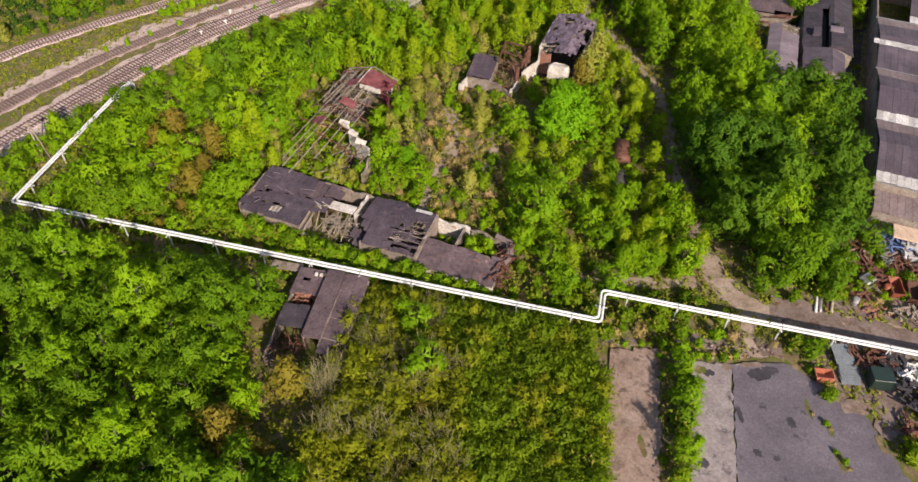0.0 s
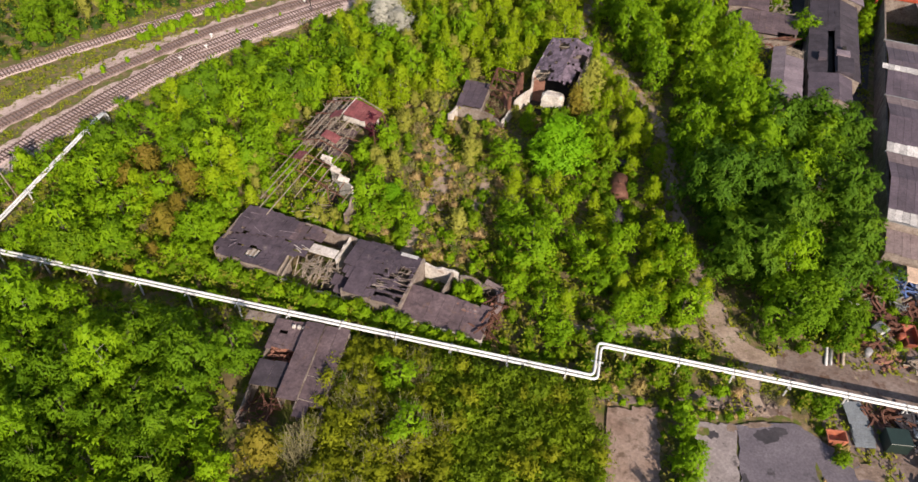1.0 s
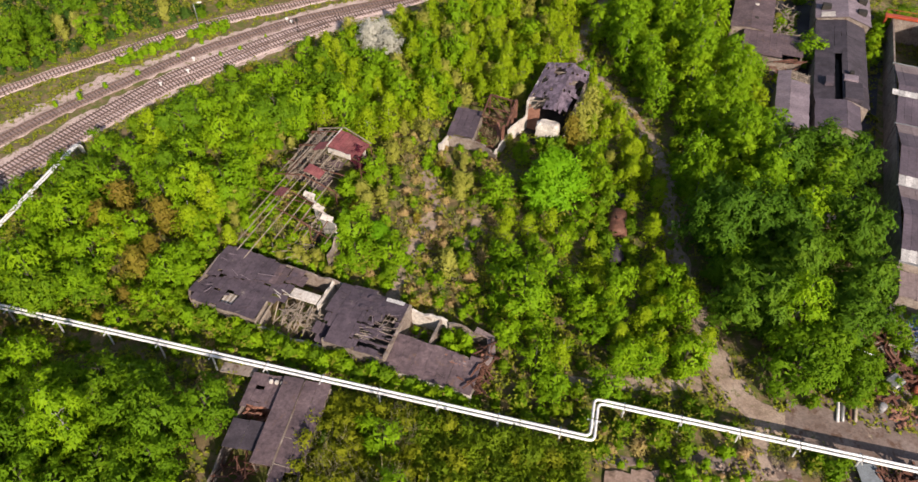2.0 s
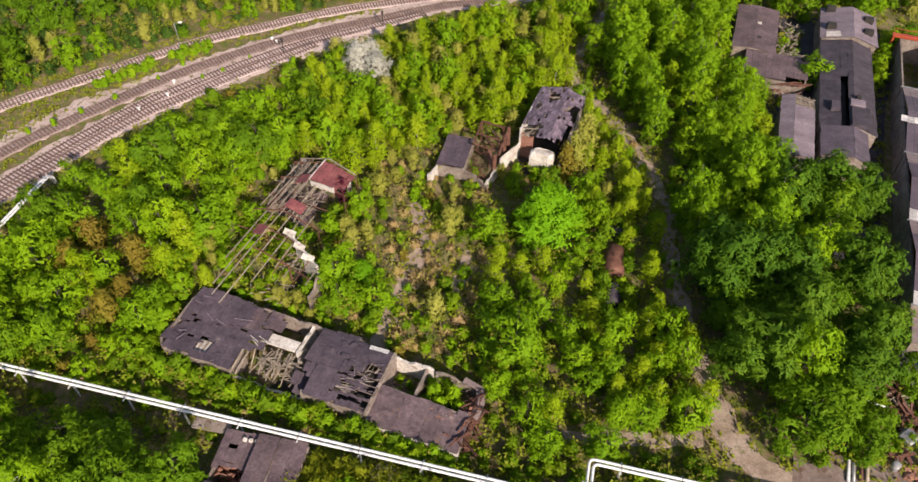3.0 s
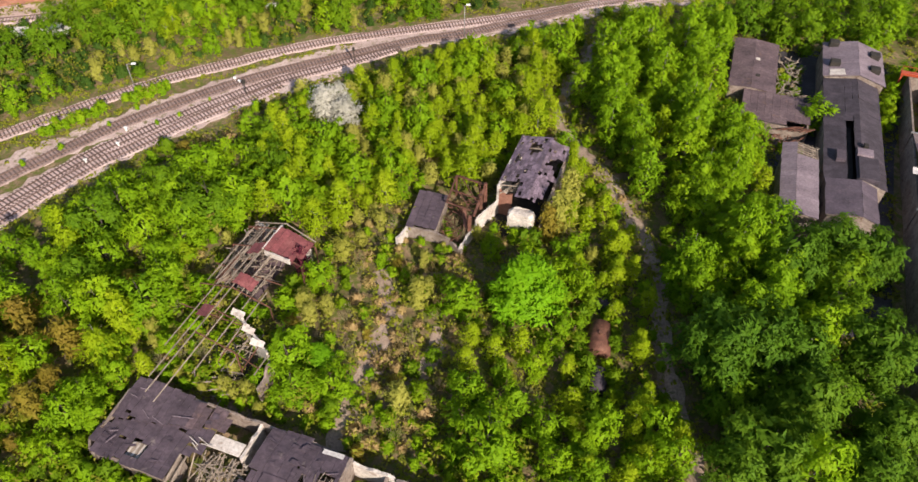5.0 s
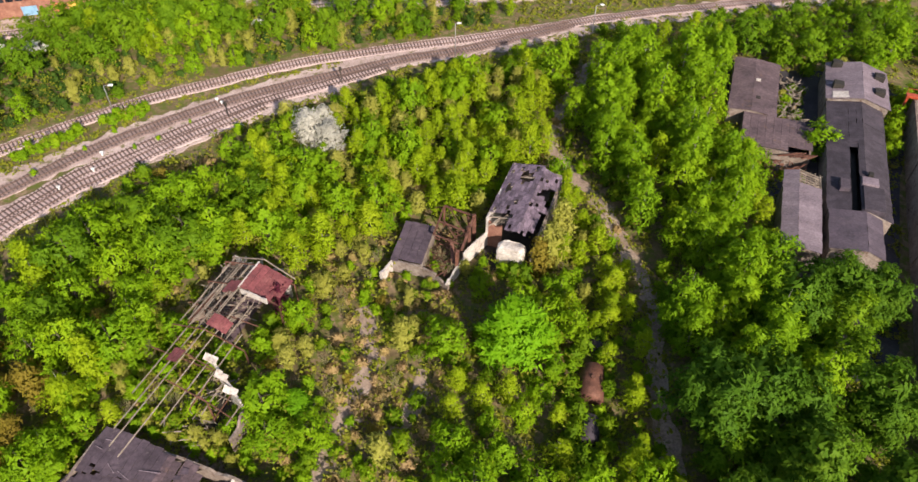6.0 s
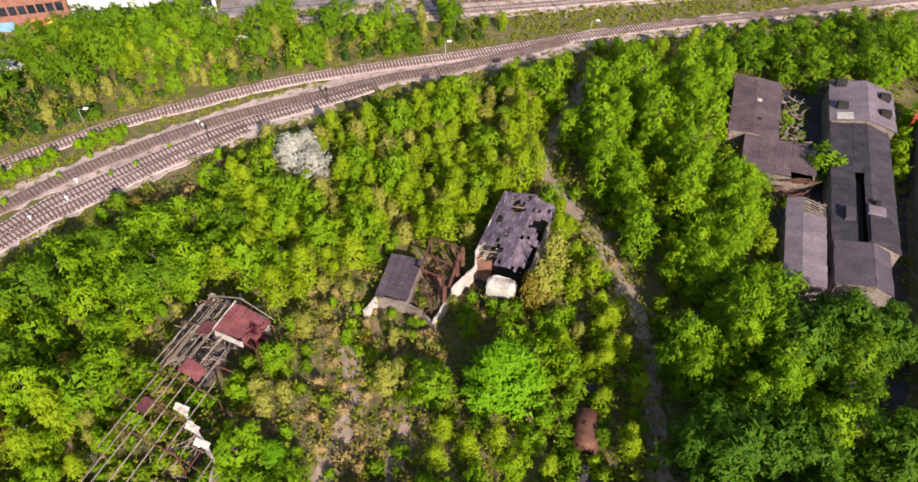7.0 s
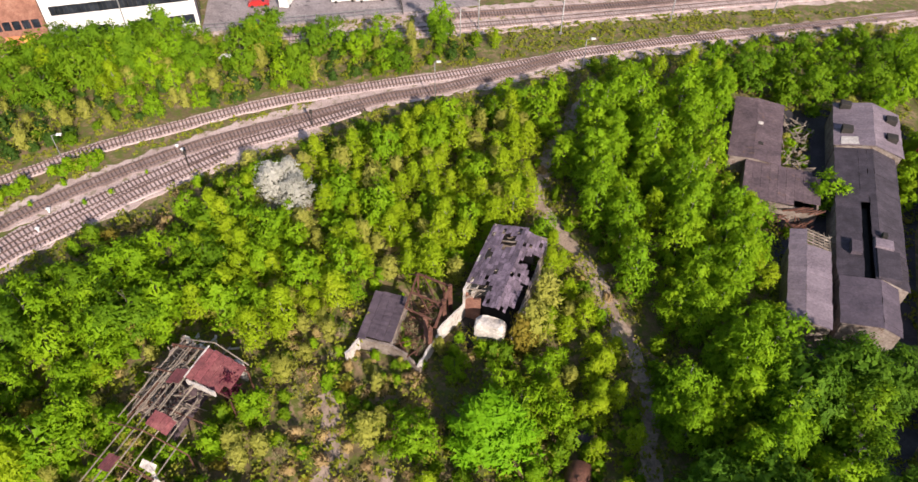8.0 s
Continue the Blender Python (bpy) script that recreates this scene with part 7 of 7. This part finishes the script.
lean = thing("lean_to_store", F, "low store with a pinkish sheet roof against the factory", "building")
roofing(lean, 0.5, 30, -4.8, -0.4, lambda u, v: 3.6 + 0.12 * v, SHEET_PINK, [], 1.1, 0.9, 120)
wall(lean, (0.6, -4.7), (30, -4.7), -0.3, 2.9, 0.25, WALL)
wall(lean, (0.6, -4.7), (0.6, -0.4), -0.3, 3.0, 0.25, WALL)
canopy = thing("flat_canopy", F, "flat cream-coloured canopy roof on posts", "canopy")
part("roof", box(3.4, 11.0, -9.4, -6.4, 2.7, 2.9, 0.04), paint("cream_sheet", 0.62, 0.45, 0.34), canopy)
for u, v in ((3.6, -9.2), (10.8, -9.2), (3.6, -6.6), (10.8, -6.6)):
    part("post", beam((u, v, 0), (u, v, 2.7), 0.14), GALV, canopy)

crane = thing("red_girder", E @ pose(12.5, 43, 0), "red-painted steel girder bridge", "girder")
RED = paint("red_paint", 0.42, 0.07, 0.03)
part("girder", box(0, 16, -0.5, 0.5, 5.0, 5.5, 0.03), RED, crane)
for k in range(8):
    part("rail_post", beam((k * 2.2 + 0.2, 0.5, 5.5), (k * 2.2 + 0.2, 0.5, 6.3), 0.08), RED, crane)
part("handrail", beam((0, 0.5, 6.3), (16, 0.5, 6.3), 0.08), RED, crane)
for u in (0.4, 15.6):
    part("leg", beam((u, 0, -0.2), (u, 0, 5.0), 0.35), RED, crane)

# ---- railway ----
SLEEPER_BOX = box(-1.3, 1.3, -0.13, 0.13, -0.14, 0.06)
SLEEPER_MESH = bpy.data.meshes.new("sleeper")
SLEEPER_BOX.to_mesh(SLEEPER_MESH)
SLEEPER_BOX.free()
SLEEPER_MESH.materials.append(SLEEPER)
PALE_MESH = SLEEPER_MESH.copy()
PALE_MESH.materials[0] = SLEEPER_PALE


def track(line, z, mesh, label, x0, x1, spacing=0.66):
    rows = curve_through(line, spacing)
    rng = random.Random(len(rows))
    ob = thing("railway_track", pose(0, 0, 0), label, "railway track", "railway tracks")
    for s in (-0.75, 0.75):
        bm = bmesh.new()
        ring_old = None
        for p, way in rows[::3] + rows[-1:]:
            side = Vector((way.y, -way.x, 0))
            c = p + side * s
            ring = [bm.verts.new((c + side * a + Vector((0, 0, z + b)))) for a, b in ((-0.05, 0.0), (0.05, 0.0), (0.05, 0.16), (-0.05, 0.16))]
            if ring_old:
                for k in range(4):
                    bm.faces.new((ring_old[k], ring_old[(k + 1) % 4], ring[(k + 1) % 4], ring[k]))
            ring_old = ring
        part("rail", bm, RAIL, ob)
    verts, faces = [], []
    count = 0
    for p, way in rows:
        m = Matrix.Translation((p.x, p.y, z - 0.03)) @ Matrix.Rotation(math.atan2(way.y, way.x) - math.pi / 2 + rng.uniform(-0.03, 0.03), 4, "Z")
        if x0 < p.x < x1 and count < 298:
            count += 1
            sl = new("sleeper", mesh)
            sl.parent = ob
            sl.matrix_basis = m
        else:
            n = len(verts)
            verts += [m @ v.co for v in mesh.vertices]
            faces += [tuple(n + i for i in f.vertices) for f in mesh.polygons]
    if verts:
        tagged(part("sleeper_run", mesh_of("sleeper_run", verts, faces, mesh.materials[0]), None, ob), kind="stuff")


def tracks():
    track(TRACK_A, 0.18, SLEEPER_MESH, "rusty railway siding on wooden sleepers", -70, 110)
    track(TRACK_B, 0.19, SLEEPER_MESH, "rusty track on dark sleepers and brown ballast", -80, 41)
    track(TRACK_C, 0.2, SLEEPER_MESH, "track with dark sleepers on pale ballast", -75, 10)
    track(TRACK_D, 0.21, SLEEPER_MESH, "weedy siding joining the next track", -66, -18)
    track(TRACK_F, 0.22, PALE_MESH, "main line track on pale concrete sleepers", -32, 110)
    track(TRACK_G, 0.23, SLEEPER_MESH, "second main line track on dark sleepers", 14, 110)


def mast(x, y, height, tip=(-1.0, 2.2), label="grey lattice catenary mast with a bracket arm"):
    ob = thing("catenary_mast", pose(x, y, 0), label, "mast", "railway masts")
    part("pole", tube_mesh("pole", [(0, 0, -0.3), (0, 0, 0.4), (0, 0, height)], [0.16, 0.14, 0.1], 8, GALV), None, ob)
    part("arm", beam((0, 0, height - 0.9), (tip[0], tip[1], height - 0.7), 0.09), GALV, ob)
    part("stay", beam((0, 0, height - 0.1), (tip[0], tip[1], height - 0.7), 0.05), GALV, ob)
    part("foot", box(-0.35, 0.35, -0.35, 0.35, -0.3, 0.3, 0.04), CONCRETE, ob)


mast(42.1, 191.5, 7.6)
mast(89.4, 199.2, 7.8)
mast(66.1, 196.0, 7.6)
mast(25.2, 193.6, 7.4)
mast(21.3, 190.4, 6.4)


def lamp_post(x, y, height, arm=0.9):
    ob = thing("lamp_post", pose(x, y, 0), "slim pale lamp post with a small white head", "lamp post", "lamp posts")
    part("pole", tube_mesh("pole", [(0, 0, -0.3), (0, 0, height * 0.5), (0, 0, height)], [0.1, 0.08, 0.06], 8, GALV), None, ob)
    part("arm", beam((0, 0, height), (arm, 0.1, height + 0.15), 0.07), GALV, ob)
    part("lamp_head", box(arm - 0.1, arm + 0.7, -0.16, 0.36, height + 0.05, height + 0.25, 0.05), WHITEPAINT, ob, "white lamp head")


lamp_post(15.9, 167.4, 8.5, 0.4)
lamp_post(44.5, 178.0, 6.5)
lamp_post(-44.5, 150.8, 6.5)


def signal(x, y, height=2.8):
    ob = thing("signal_post", pose(x, y, 0), "short dark railway signal post", "signal", "railway signals")
    part("post", beam((0, 0, 0), (0, 0, height), 0.14), DARK, ob)
    part("head", box(-0.25, 0.25, -0.12, 0.12, height - 0.1, height + 0.7, 0.04), DARK, ob)


signal(-24.6, 150.3)
signal(-5.6, 161.0)
for x, y in ((-43.6, 136.0), (-47.6, 131.7), (-26.5, 154.3), (-27.6, 155.3), (-43.5, 140.2)):
    ob = thing("point_lever", pose(x, y, 0), "white painted track marker beside the rails", "track marker", "track markers")
    part("stub", box(-0.14, 0.14, -0.14, 0.14, 0, 0.65, 0.03), WHITEPAINT, ob)
    part("cap", box(-0.3, 0.3, -0.2, 0.2, 0.65, 0.85, 0.03), WHITEPAINT, ob)
pole = thing("telegraph_pole", pose(-64.3, 92.3, 0), "leaning wooden A-frame telegraph pole", "pole")
part("leg", tube_mesh("leg", [(0, 0, -0.4), (-0.5, 1.0, 7.0)], [0.14, 0.1], 8, TIMBER), None, pole)
part("leg", tube_mesh("leg", [(1.2, 0.2, -0.4), (-0.3, 1.0, 7.0)], [0.14, 0.1], 8, TIMBER), None, pole)
part("crossarm", beam((-1.0, 0.7, 6.6), (0.3, 1.3, 6.6), 0.12), TIMBER, pole)

# ---- beyond the railway ----
W = local(-59.3, 188.7, 0, 27.3, 6.4)
white_hall = thing("white_factory_hall", W, "large white factory hall with a dark window band", "building")
LW, HW, DW = 28.0, 14.5, 24.0
part("wall", box(0, LW, 0, 0.4, -0.3, HW), WHITEPAINT, white_hall, "smooth white front wall")
part("wall", box(LW - 0.4, LW, 0.41, DW, -0.3, HW), SHEET_LIGHT, white_hall, "pale grey side wall")
part("wall", box(0, 0.4, 0.41, DW, -0.3, HW), WHITEPAINT, white_hall)
part("wall", box(0.41, LW - 0.41, DW - 0.4, DW, -0.3, HW), WHITEPAINT, white_hall)
part("roof", box(-0.3, LW + 0.3, -0.3, DW + 0.3, HW, HW + 0.4), SHEET, white_hall)
for n in range(32):
    u = 1.6 + n * 0.79
    part("window_pane", box(u, u + 0.7, -0.06, -0.005, 6.2, 7.9), GLASS, white_hall)
part("window_frame", box(1.4, 27.1, -0.04, -0.002, 6.1, 8.0), DARK, white_hall)
for u in (3.0, 6.5, 9.0, 15.0, 18.0, 22.5, 25.0):
    w = part("window_pane", box(u, u + 2.3, -0.08, -0.005, 1.3, 3.2), GLASS, white_hall)
part("downpipe", beam((14.0, -0.12, 0), (14.0, -0.12, HW), 0.22), GALV, white_hall)
for v in (4, 8, 12):
    part("door", box(LW + 0.005, LW + 0.09, v, v + 2.6, 0, 4.4), GLASS, white_hall)
brick_hall = thing("brick_factory_hall", W @ pose(-26.5, 1.0, 0), "red brick factory building with glazed bands", "building")
part("wall", box(0, 26, 0, 16, -0.3, 11), BRICK, brick_hall)
part("roof", box(-0.2, 26.2, -0.2, 16.2, 11, 11.3), FELT, brick_hall)
for n in range(14):
    part("window_pane", box(1 + n * 1.75, 2.4 + n * 1.75, -0.06, 0.0, 3.6, 5.4), GLASS, brick_hall)
for n, (u, c, r, g, b) in enumerate(((18, 2.6, 0.75, 0.25, 0.12), (21, 2.2, 0.8, 0.45, 0.1), (23.4, 2.0, 0.75, 0.3, 0.25), (12, 3.0, 0.2, 0.4, 0.6))):
    part("graffiti_panel", box(u, u + c, -0.05, -0.003, 0.3, 2.3), paint(f"spray_paint_{'abcd'[n]}", r, g, b), brick_hall, "patch of bright spray paint")

fence = thing("yard_fence", pose(0, 0, 0), "grey steel fence along the factory yard", "fence")
a, b = Vector((-30.5, 193.0, 0)), Vector((9.5, 199.6, 0))
for n in range(21):
    p = a.lerp(b, n / 20)
    part("post", beam(p, p + Vector((0, 0, 2.0)), 0.1), GALV, fence)
for z in (0.3, 1.1, 1.9):
    part("rail", beam(a + Vector((0, 0, z)), b + Vector((0, 0, z)), 0.06, 0.12), GALV, fence)
a, b = Vector((9.5, 199.6, 0)), Vector((5.5, 225, 0))
fence = thing("yard_fence", pose(0, 0, 0), "dark fence at the end of the factory yard", "fence")
for n in range(14):
    p = a.lerp(b, n / 13)
    part("post", beam(p, p + Vector((0, 0, 2.2)), 0.12), DARK, fence)
for z in (0.3, 1.2, 2.1):
    part("rail", beam(a + Vector((0, 0, z)), b + Vector((0, 0, z)), 0.06, 0.2), DARK, fence)


def vehicle(x, y, turn, length, width, height, material, name, label, van=False):
    ob = thing(name, pose(x, y, 0.12, 0, 0, turn), label, name)
    bm = bmesh.new()
    low = 0.28
    prof = [(-length / 2, low), (length / 2, low), (length / 2, height * 0.5), (length / 2 - 0.9, height * 0.58), (length / 2 - (1.3 if van else 1.7), height), (-length / 2 + (0.1 if van else 0.9), height), (-length / 2, height * (0.95 if van else 0.58))]
    l = [bm.verts.new((px, -width / 2, pz)) for px, pz in prof]
    r = [bm.verts.new((px, width / 2, pz)) for px, pz in prof]
    bm.faces.new(l)
    bm.faces.new(r[::-1])
    for k in range(len(prof)):
        bm.faces.new((l[k], l[(k + 1) % len(prof)], r[(k + 1) % len(prof)], r[k]))
    bmesh.ops.bevel(bm, geom=list(bm.edges), offset=0.08, segments=2, affect="EDGES")
    part("body", bm, material, ob)
    part("windscreen", box(length / 2 - 1.6, length / 2 - 0.95, -width / 2 + 0.12, width / 2 - 0.12, height * 0.6, height * 0.93, 0.05), GLASS, ob)
    for px in (-length * 0.32, length * 0.32):
        for py in (-width / 2, width / 2):
            part("wheel", beam((px, py - 0.11, 0.32), (px, py + 0.11, 0.32), 0.64, 0.64, 12), DARK, ob)


vehicle(-21.5, 204.0, 8, 4.4, 1.8, 1.5, paint("red_car_paint", 0.5, 0.03, 0.03, 0.3), "car", "red car parked in the factory yard")
vehicle(-15.5, 205.0, 80, 5.4, 2.0, 2.3, paint("white_van_paint", 0.75, 0.75, 0.74, 0.35), "van", "white van parked in the factory yard", True)
vehicle(-3.5, 206.0, 10, 5.6, 2.0, 2.4, paint("white_van_paint", 0.75, 0.75, 0.74, 0.35), "van", "white delivery van in the factory yard", True)
vehicle(2.5, 206.5, 8, 7.0, 2.4, 2.9, paint("white_van_paint", 0.75, 0.75, 0.74, 0.35), "truck", "white box truck in the factory yard", True)

vehicle(-66.2, 172.2, 6, 5.2, 1.9, 2.2, paint("white_van_paint", 0.75, 0.75, 0.74, 0.35), "van", "white van parked among the bushes", True)
vehicle(-72.2, 171.4, 4, 4.4, 1.8, 1.9, paint("white_van_paint", 0.75, 0.75, 0.74, 0.35), "van", "white van half hidden by bushes", True)

# ---- scrap yard ----


def skip(x, y, turn, l, w, h, material, label):
    ob = thing("skip", pose(x, y, gz(x, y) + 0.1, 0, 0, turn), label, "skip")
    bm = bmesh.new()
    lo = [bm.verts.new((sx * (l / 2 - 0.4), sy * w / 2, 0)) for sx, sy in ((-1, -1), (1, -1), (1, 1), (-1, 1))]
    hi = [bm.verts.new((sx * l / 2, sy * w / 2, h)) for sx, sy in ((-1, -1), (1, -1), (1, 1), (-1, 1))]
    inn = [bm.verts.new((sx * (l / 2 - 0.12), sy * (w / 2 - 0.12), h)) for sx, sy in ((-1, -1), (1, -1), (1, 1), (-1, 1))]
    bot = [bm.verts.new((sx * (l / 2 - 0.5), sy * (w / 2 - 0.12), 0.3)) for sx, sy in ((-1, -1), (1, -1), (1, 1), (-1, 1))]
    bm.faces.new(lo[::-1])
    bm.faces.new(bot)
    for k in range(4):
        m = (k + 1) % 4
        bm.faces.new((lo[k], lo[m], hi[m], hi[k]))
        bm.faces.new((hi[k], hi[m], inn[m], inn[k]))
        bm.faces.new((inn[k], inn[m], bot[m], bot[k]))
    part("body", bm, material, ob)
    for sx in (-0.5, 0.5):
        for sy in (-1, 1):
            part("rib", beam((sx * l * 0.5, sy * (w / 2 + 0.04), 0.2), (sx * l * 0.5, sy * (w / 2 + 0.04), h), 0.12), material, ob)


skip(48.3, 49.4, -8, 2.3, 1.5, 1.1, paint("orange_paint", 0.45, 0.15, 0.09), "battered orange skip beside the bushes")
skip(66.0, 62.5, 70, 3.6, 2.0, 1.3, RUST, "rusty skip in the scrap yard")
skip(63.8, 63.6, 80, 3.4, 1.7, 1.2, paint("dull_red_paint", 0.3, 0.08, 0.05), "dull red skip in the scrap yard")
container = thing("container", pose(55.0, 48.6, 0.1, 0, 0, -8), "dark green steel container", "container")
GREEN = paint("dark_green_paint", 0.018, 0.04, 0.036)
part("body", box(-1.3, 1.3, -1.1, 1.1, 0, 2.0, 0.05), GREEN, container)
for k in range(9):
    part("rib", box(-1.2 + k * 0.29, -1.1 + k * 0.29, -1.15, 1.15, 0.1, 1.95), GREEN, container)
stack = thing("sheet_stack", pose(51.9, 50.8, 0.1, 0, 0, -5), "stack of pale blue-grey metal sheets", "metal sheets")
rng4 = random.Random(3)
for k in range(7):
    a = rng4.uniform(-0.2, 0.2)
    part("sheet", box(-1.2 + a, 1.2 + a, -2.6 + k * 0.55, -0.4 + k * 0.6, 0.25 + k * 0.1, 0.3 + k * 0.1), paint("blue_grey_sheet", 0.2, 0.23, 0.26), stack)
for k, (x, y, sx, sy, n, mat, label) in enumerate(((55.5, 52.2, 2.6, 1.3, 60, RUST, "heap of brown scrap under the pipeline"), (60.5, 49.5, 2.2, 1.2, 40, WHITEPAINT, "white and grey plastic scrap"), (63.5, 46.5, 3, 1.6, 50, RUST, "rusty bars and machine scrap"), (58.0, 63.6, 1.6, 1.6, 40, RUST, "rusty scrap among the weeds"), (62.5, 71.5, 3.4, 2.4, 90, TIMBER, "pile of grey beams and pipes"), (65.5, 67.5, 3.0, 1.6, 70, RUST, "mixed rusty scrap heap"), (67.5, 72.5, 2.0, 2.2, 60, paint("blue_sheet", 0.12, 0.2, 0.45), "heap of blue and white plastic sheeting"), (59.5, 70.0, 0.9, 2.4, 40, RUST, "row of rusty scrap steel"), (64.5, 59.0, 2.6, 0.8, 40, TIMBER, "stack of old planks beside the road"), (56.2, 41.0, 1.2, 2.6, 40, RUST, "dark scrap along the yard fence"))):
    heap("scrap_heap", pose(x, y, 0.1), sx, sy, n, 2.4, mat, label, "scrap", 200 + k, 1.2, 0.22)
for k, (x, y, sx, sy, n, mat, label) in enumerate(((70.0, 70.0, 2.4, 2.0, 60, paint("white_plastic", 0.5, 0.5, 0.52), "white and grey plastic waste"), (72.0, 66.0, 3.0, 1.6, 60, RUST, "long heap of brown scrap steel"), (61.5, 66.0, 1.8, 1.8, 50, RUST, "rusty scrap between the bushes"), (68.5, 58.5, 2.6, 1.6, 50, TIMBER, "heap of old timber by the road"), (58.5, 46.0, 1.6, 2.2, 50, COURT, "dark tyres and machine scrap"), (58.0, 51.2, 1.6, 0.8, 30, COURT, "dark scrap beside the pipeline"), (64.0, 75.5, 1.6, 1.2, 40, COURT, "dark scrap by the factory wall"))):
    heap("scrap_heap", pose(x, y, 0.1), sx, sy, n, 2.0, mat, label, "scrap", 230 + k, 1.4, 0.3)
for x, y, s in ((57.6, 66.6, 0.8), (59.8, 64.2, 0.8), (60.6, 61.6, 0.6), (63.0, 67.5, 0.8), (66.6, 65.6, 0.7), (61.0, 73.5, 0.9), (57.0, 62.0, 0.6), (68.2, 68.6, 0.6), (56.6, 50.2, 0.6), (60.2, 47.8, 0.6), (58.6, 43.2, 0.7), (62.6, 51.2, 0.5), (69.0, 62.6, 0.6)):
    plant("elder" if s > 0.6 else "straw", x, y, s)
barrel = thing("barrel", pose(69.9, 75.4, 0.1), "bright blue plastic barrel", "barrel")
part("body", tube_mesh("body", [(0, 0, 0), (0, 0, 0.1), (0, 0, 0.5), (0, 0, 1.0), (0, 0, 1.1)], [0.45, 0.5, 0.55, 0.5, 0.42], 16, paint("blue_plastic", 0.03, 0.12, 0.6)), None, barrel)
for k, (x, mat) in enumerate(((51.3, POST), (51.9, GALV), (52.8, RUST), (53.5, TIMBER))):
    ob = thing("steel_pipe", pose(x, 59.8, 0.25, 0, 0, -22), "long pale pipe lying on the ground" if k < 2 else "long rusty pipe lying on the ground", "pipe", "pipes on the ground")
    part("tube", tube_mesh("tube", [(0, 0, 0), (0.05, 2.2, 0.0), (0, 4.4, 0.1), (-0.1, 5.0, 0.1)], [0.2, 0.2, 0.2, 0.2], 10, mat), None, ob)
hood = thing("truck_cab_shell", pose(59.8, 64.4, 0.1, 0, 0, 30), "grey abandoned truck cab shell", "cab")
part("shell", box(-1.0, 1.0, -0.9, 0.9, 0.2, 2.0, 0.25), GALV, hood)
part("windscreen", box(-0.85, 0.85, -0.96, -0.85, 1.1, 1.8, 0.03), GLASS, hood)
ob = thing("lamp_pole", pose(55.4, 70.2, 0.9), "white pole lying over the bushes", "pole")
part("shaft", tube_mesh("shaft", [(0, 0, 0.5), (2.1, -0.9, 0.45), (4.3, -1.8, 0.3)], [0.12, 0.11, 0.09], 8, WHITEPAINT), None, ob)
part("bracket", box(-0.25, 0.1, -0.15, 0.2, 0.2, 0.7, 0.03), GALV, ob)
for x, y, c in ((56.1, 65.8, (0.34, 0.07, 0.045)), (62.6, 63.6, (0.34, 0.09, 0.05)), (57.2, 61.3, (0.3, 0.3, 0.32))):
    ob = thing("oil_drum", pose(x, y, 0.1), "faded red oil drum among the weeds" if c[2] < 0.2 else "grey oil drum by the road", "drum")
    part("body", tube_mesh("body", [(0, 0, 0), (0, 0, 0.05), (0, 0, 0.6), (0, 0, 0.64), (0, 0, 0.68), (0, 0, 1.15), (0, 0, 1.2)], [0.42, 0.46, 0.46, 0.49, 0.46, 0.46, 0.4], 14, paint("drum_%d" % round(c[2] * 1000), *c)), None, ob)
heap("scrap_heap", pose(61.2, 69.4, 0.1), 0.7, 3.2, 60, 1.8, RUST, "upright row of rusty steel sections", "scrap", 260, 1.6, 0.26)
heap("scrap_heap", pose(64.2, 70.5, 0.1), 0.8, 2.8, 70, 1.4, GALV, "bundle of grey wire and tubes", "scrap", 261, 1.8, 0.14)
rubble("rubble_pile", pose(59.4, 60.2, 0.1), 1.8, 1.4, 60, 0.3, BRICK, "heap of brown earth and broken brick", 262)
rubble("rubble_pile", pose(38.6, 53.6, 0.05), 4.0, 1.0, 90, 0.22, RUBBLE, "brown rubble at the edge of the asphalt", 263)
for x, y, s in ((56.8, 68.2, 0.9), (58.4, 66.4, 0.9), (55.0, 66.4, 0.8), (57.6, 63.2, 0.6), (59.0, 69.6, 0.8), (54.4, 63.8, 0.6), (61.6, 62.2, 0.6), (63.8, 66.0, 0.7), (64.6, 62.0, 0.6)):
    plant("elder" if s > 0.6 else "hazel", x, y, s)
for k in range(4):
    ob = thing("timber_stack", pose(57.5 + 0.4 * k, 40.5 - 2.2 * k, 0.1, 0, 0, -12), "stack of red and cream sawn planks", "planks", "plank stacks")
    for j in range(4):
        part("plank", box(-2.4, 2.4, -0.8 + 0.42 * j, -0.44 + 0.42 * j, 0.2, 0.6 + 0.05 * j, 0.02), paint("red_plank", 0.5, 0.09, 0.06) if k % 2 == 0 else paint("cream_plank", 0.6, 0.5, 0.36), ob)
blocks = thing("litter_box", pose(-24.4, 182.5, 0), "white overturned dinghy shell among the bushes", "boat")
part("hull", tube_mesh("hull", [(-1.6, 0, 0.4), (-1.2, 0, 0.5), (0, 0, 0.6), (1.2, 0, 0.5), (1.9, 0, 0.6)], [0.3, 0.7, 0.85, 0.6, 0.1], 14, WHITEPAINT), None, blocks)

tracks()
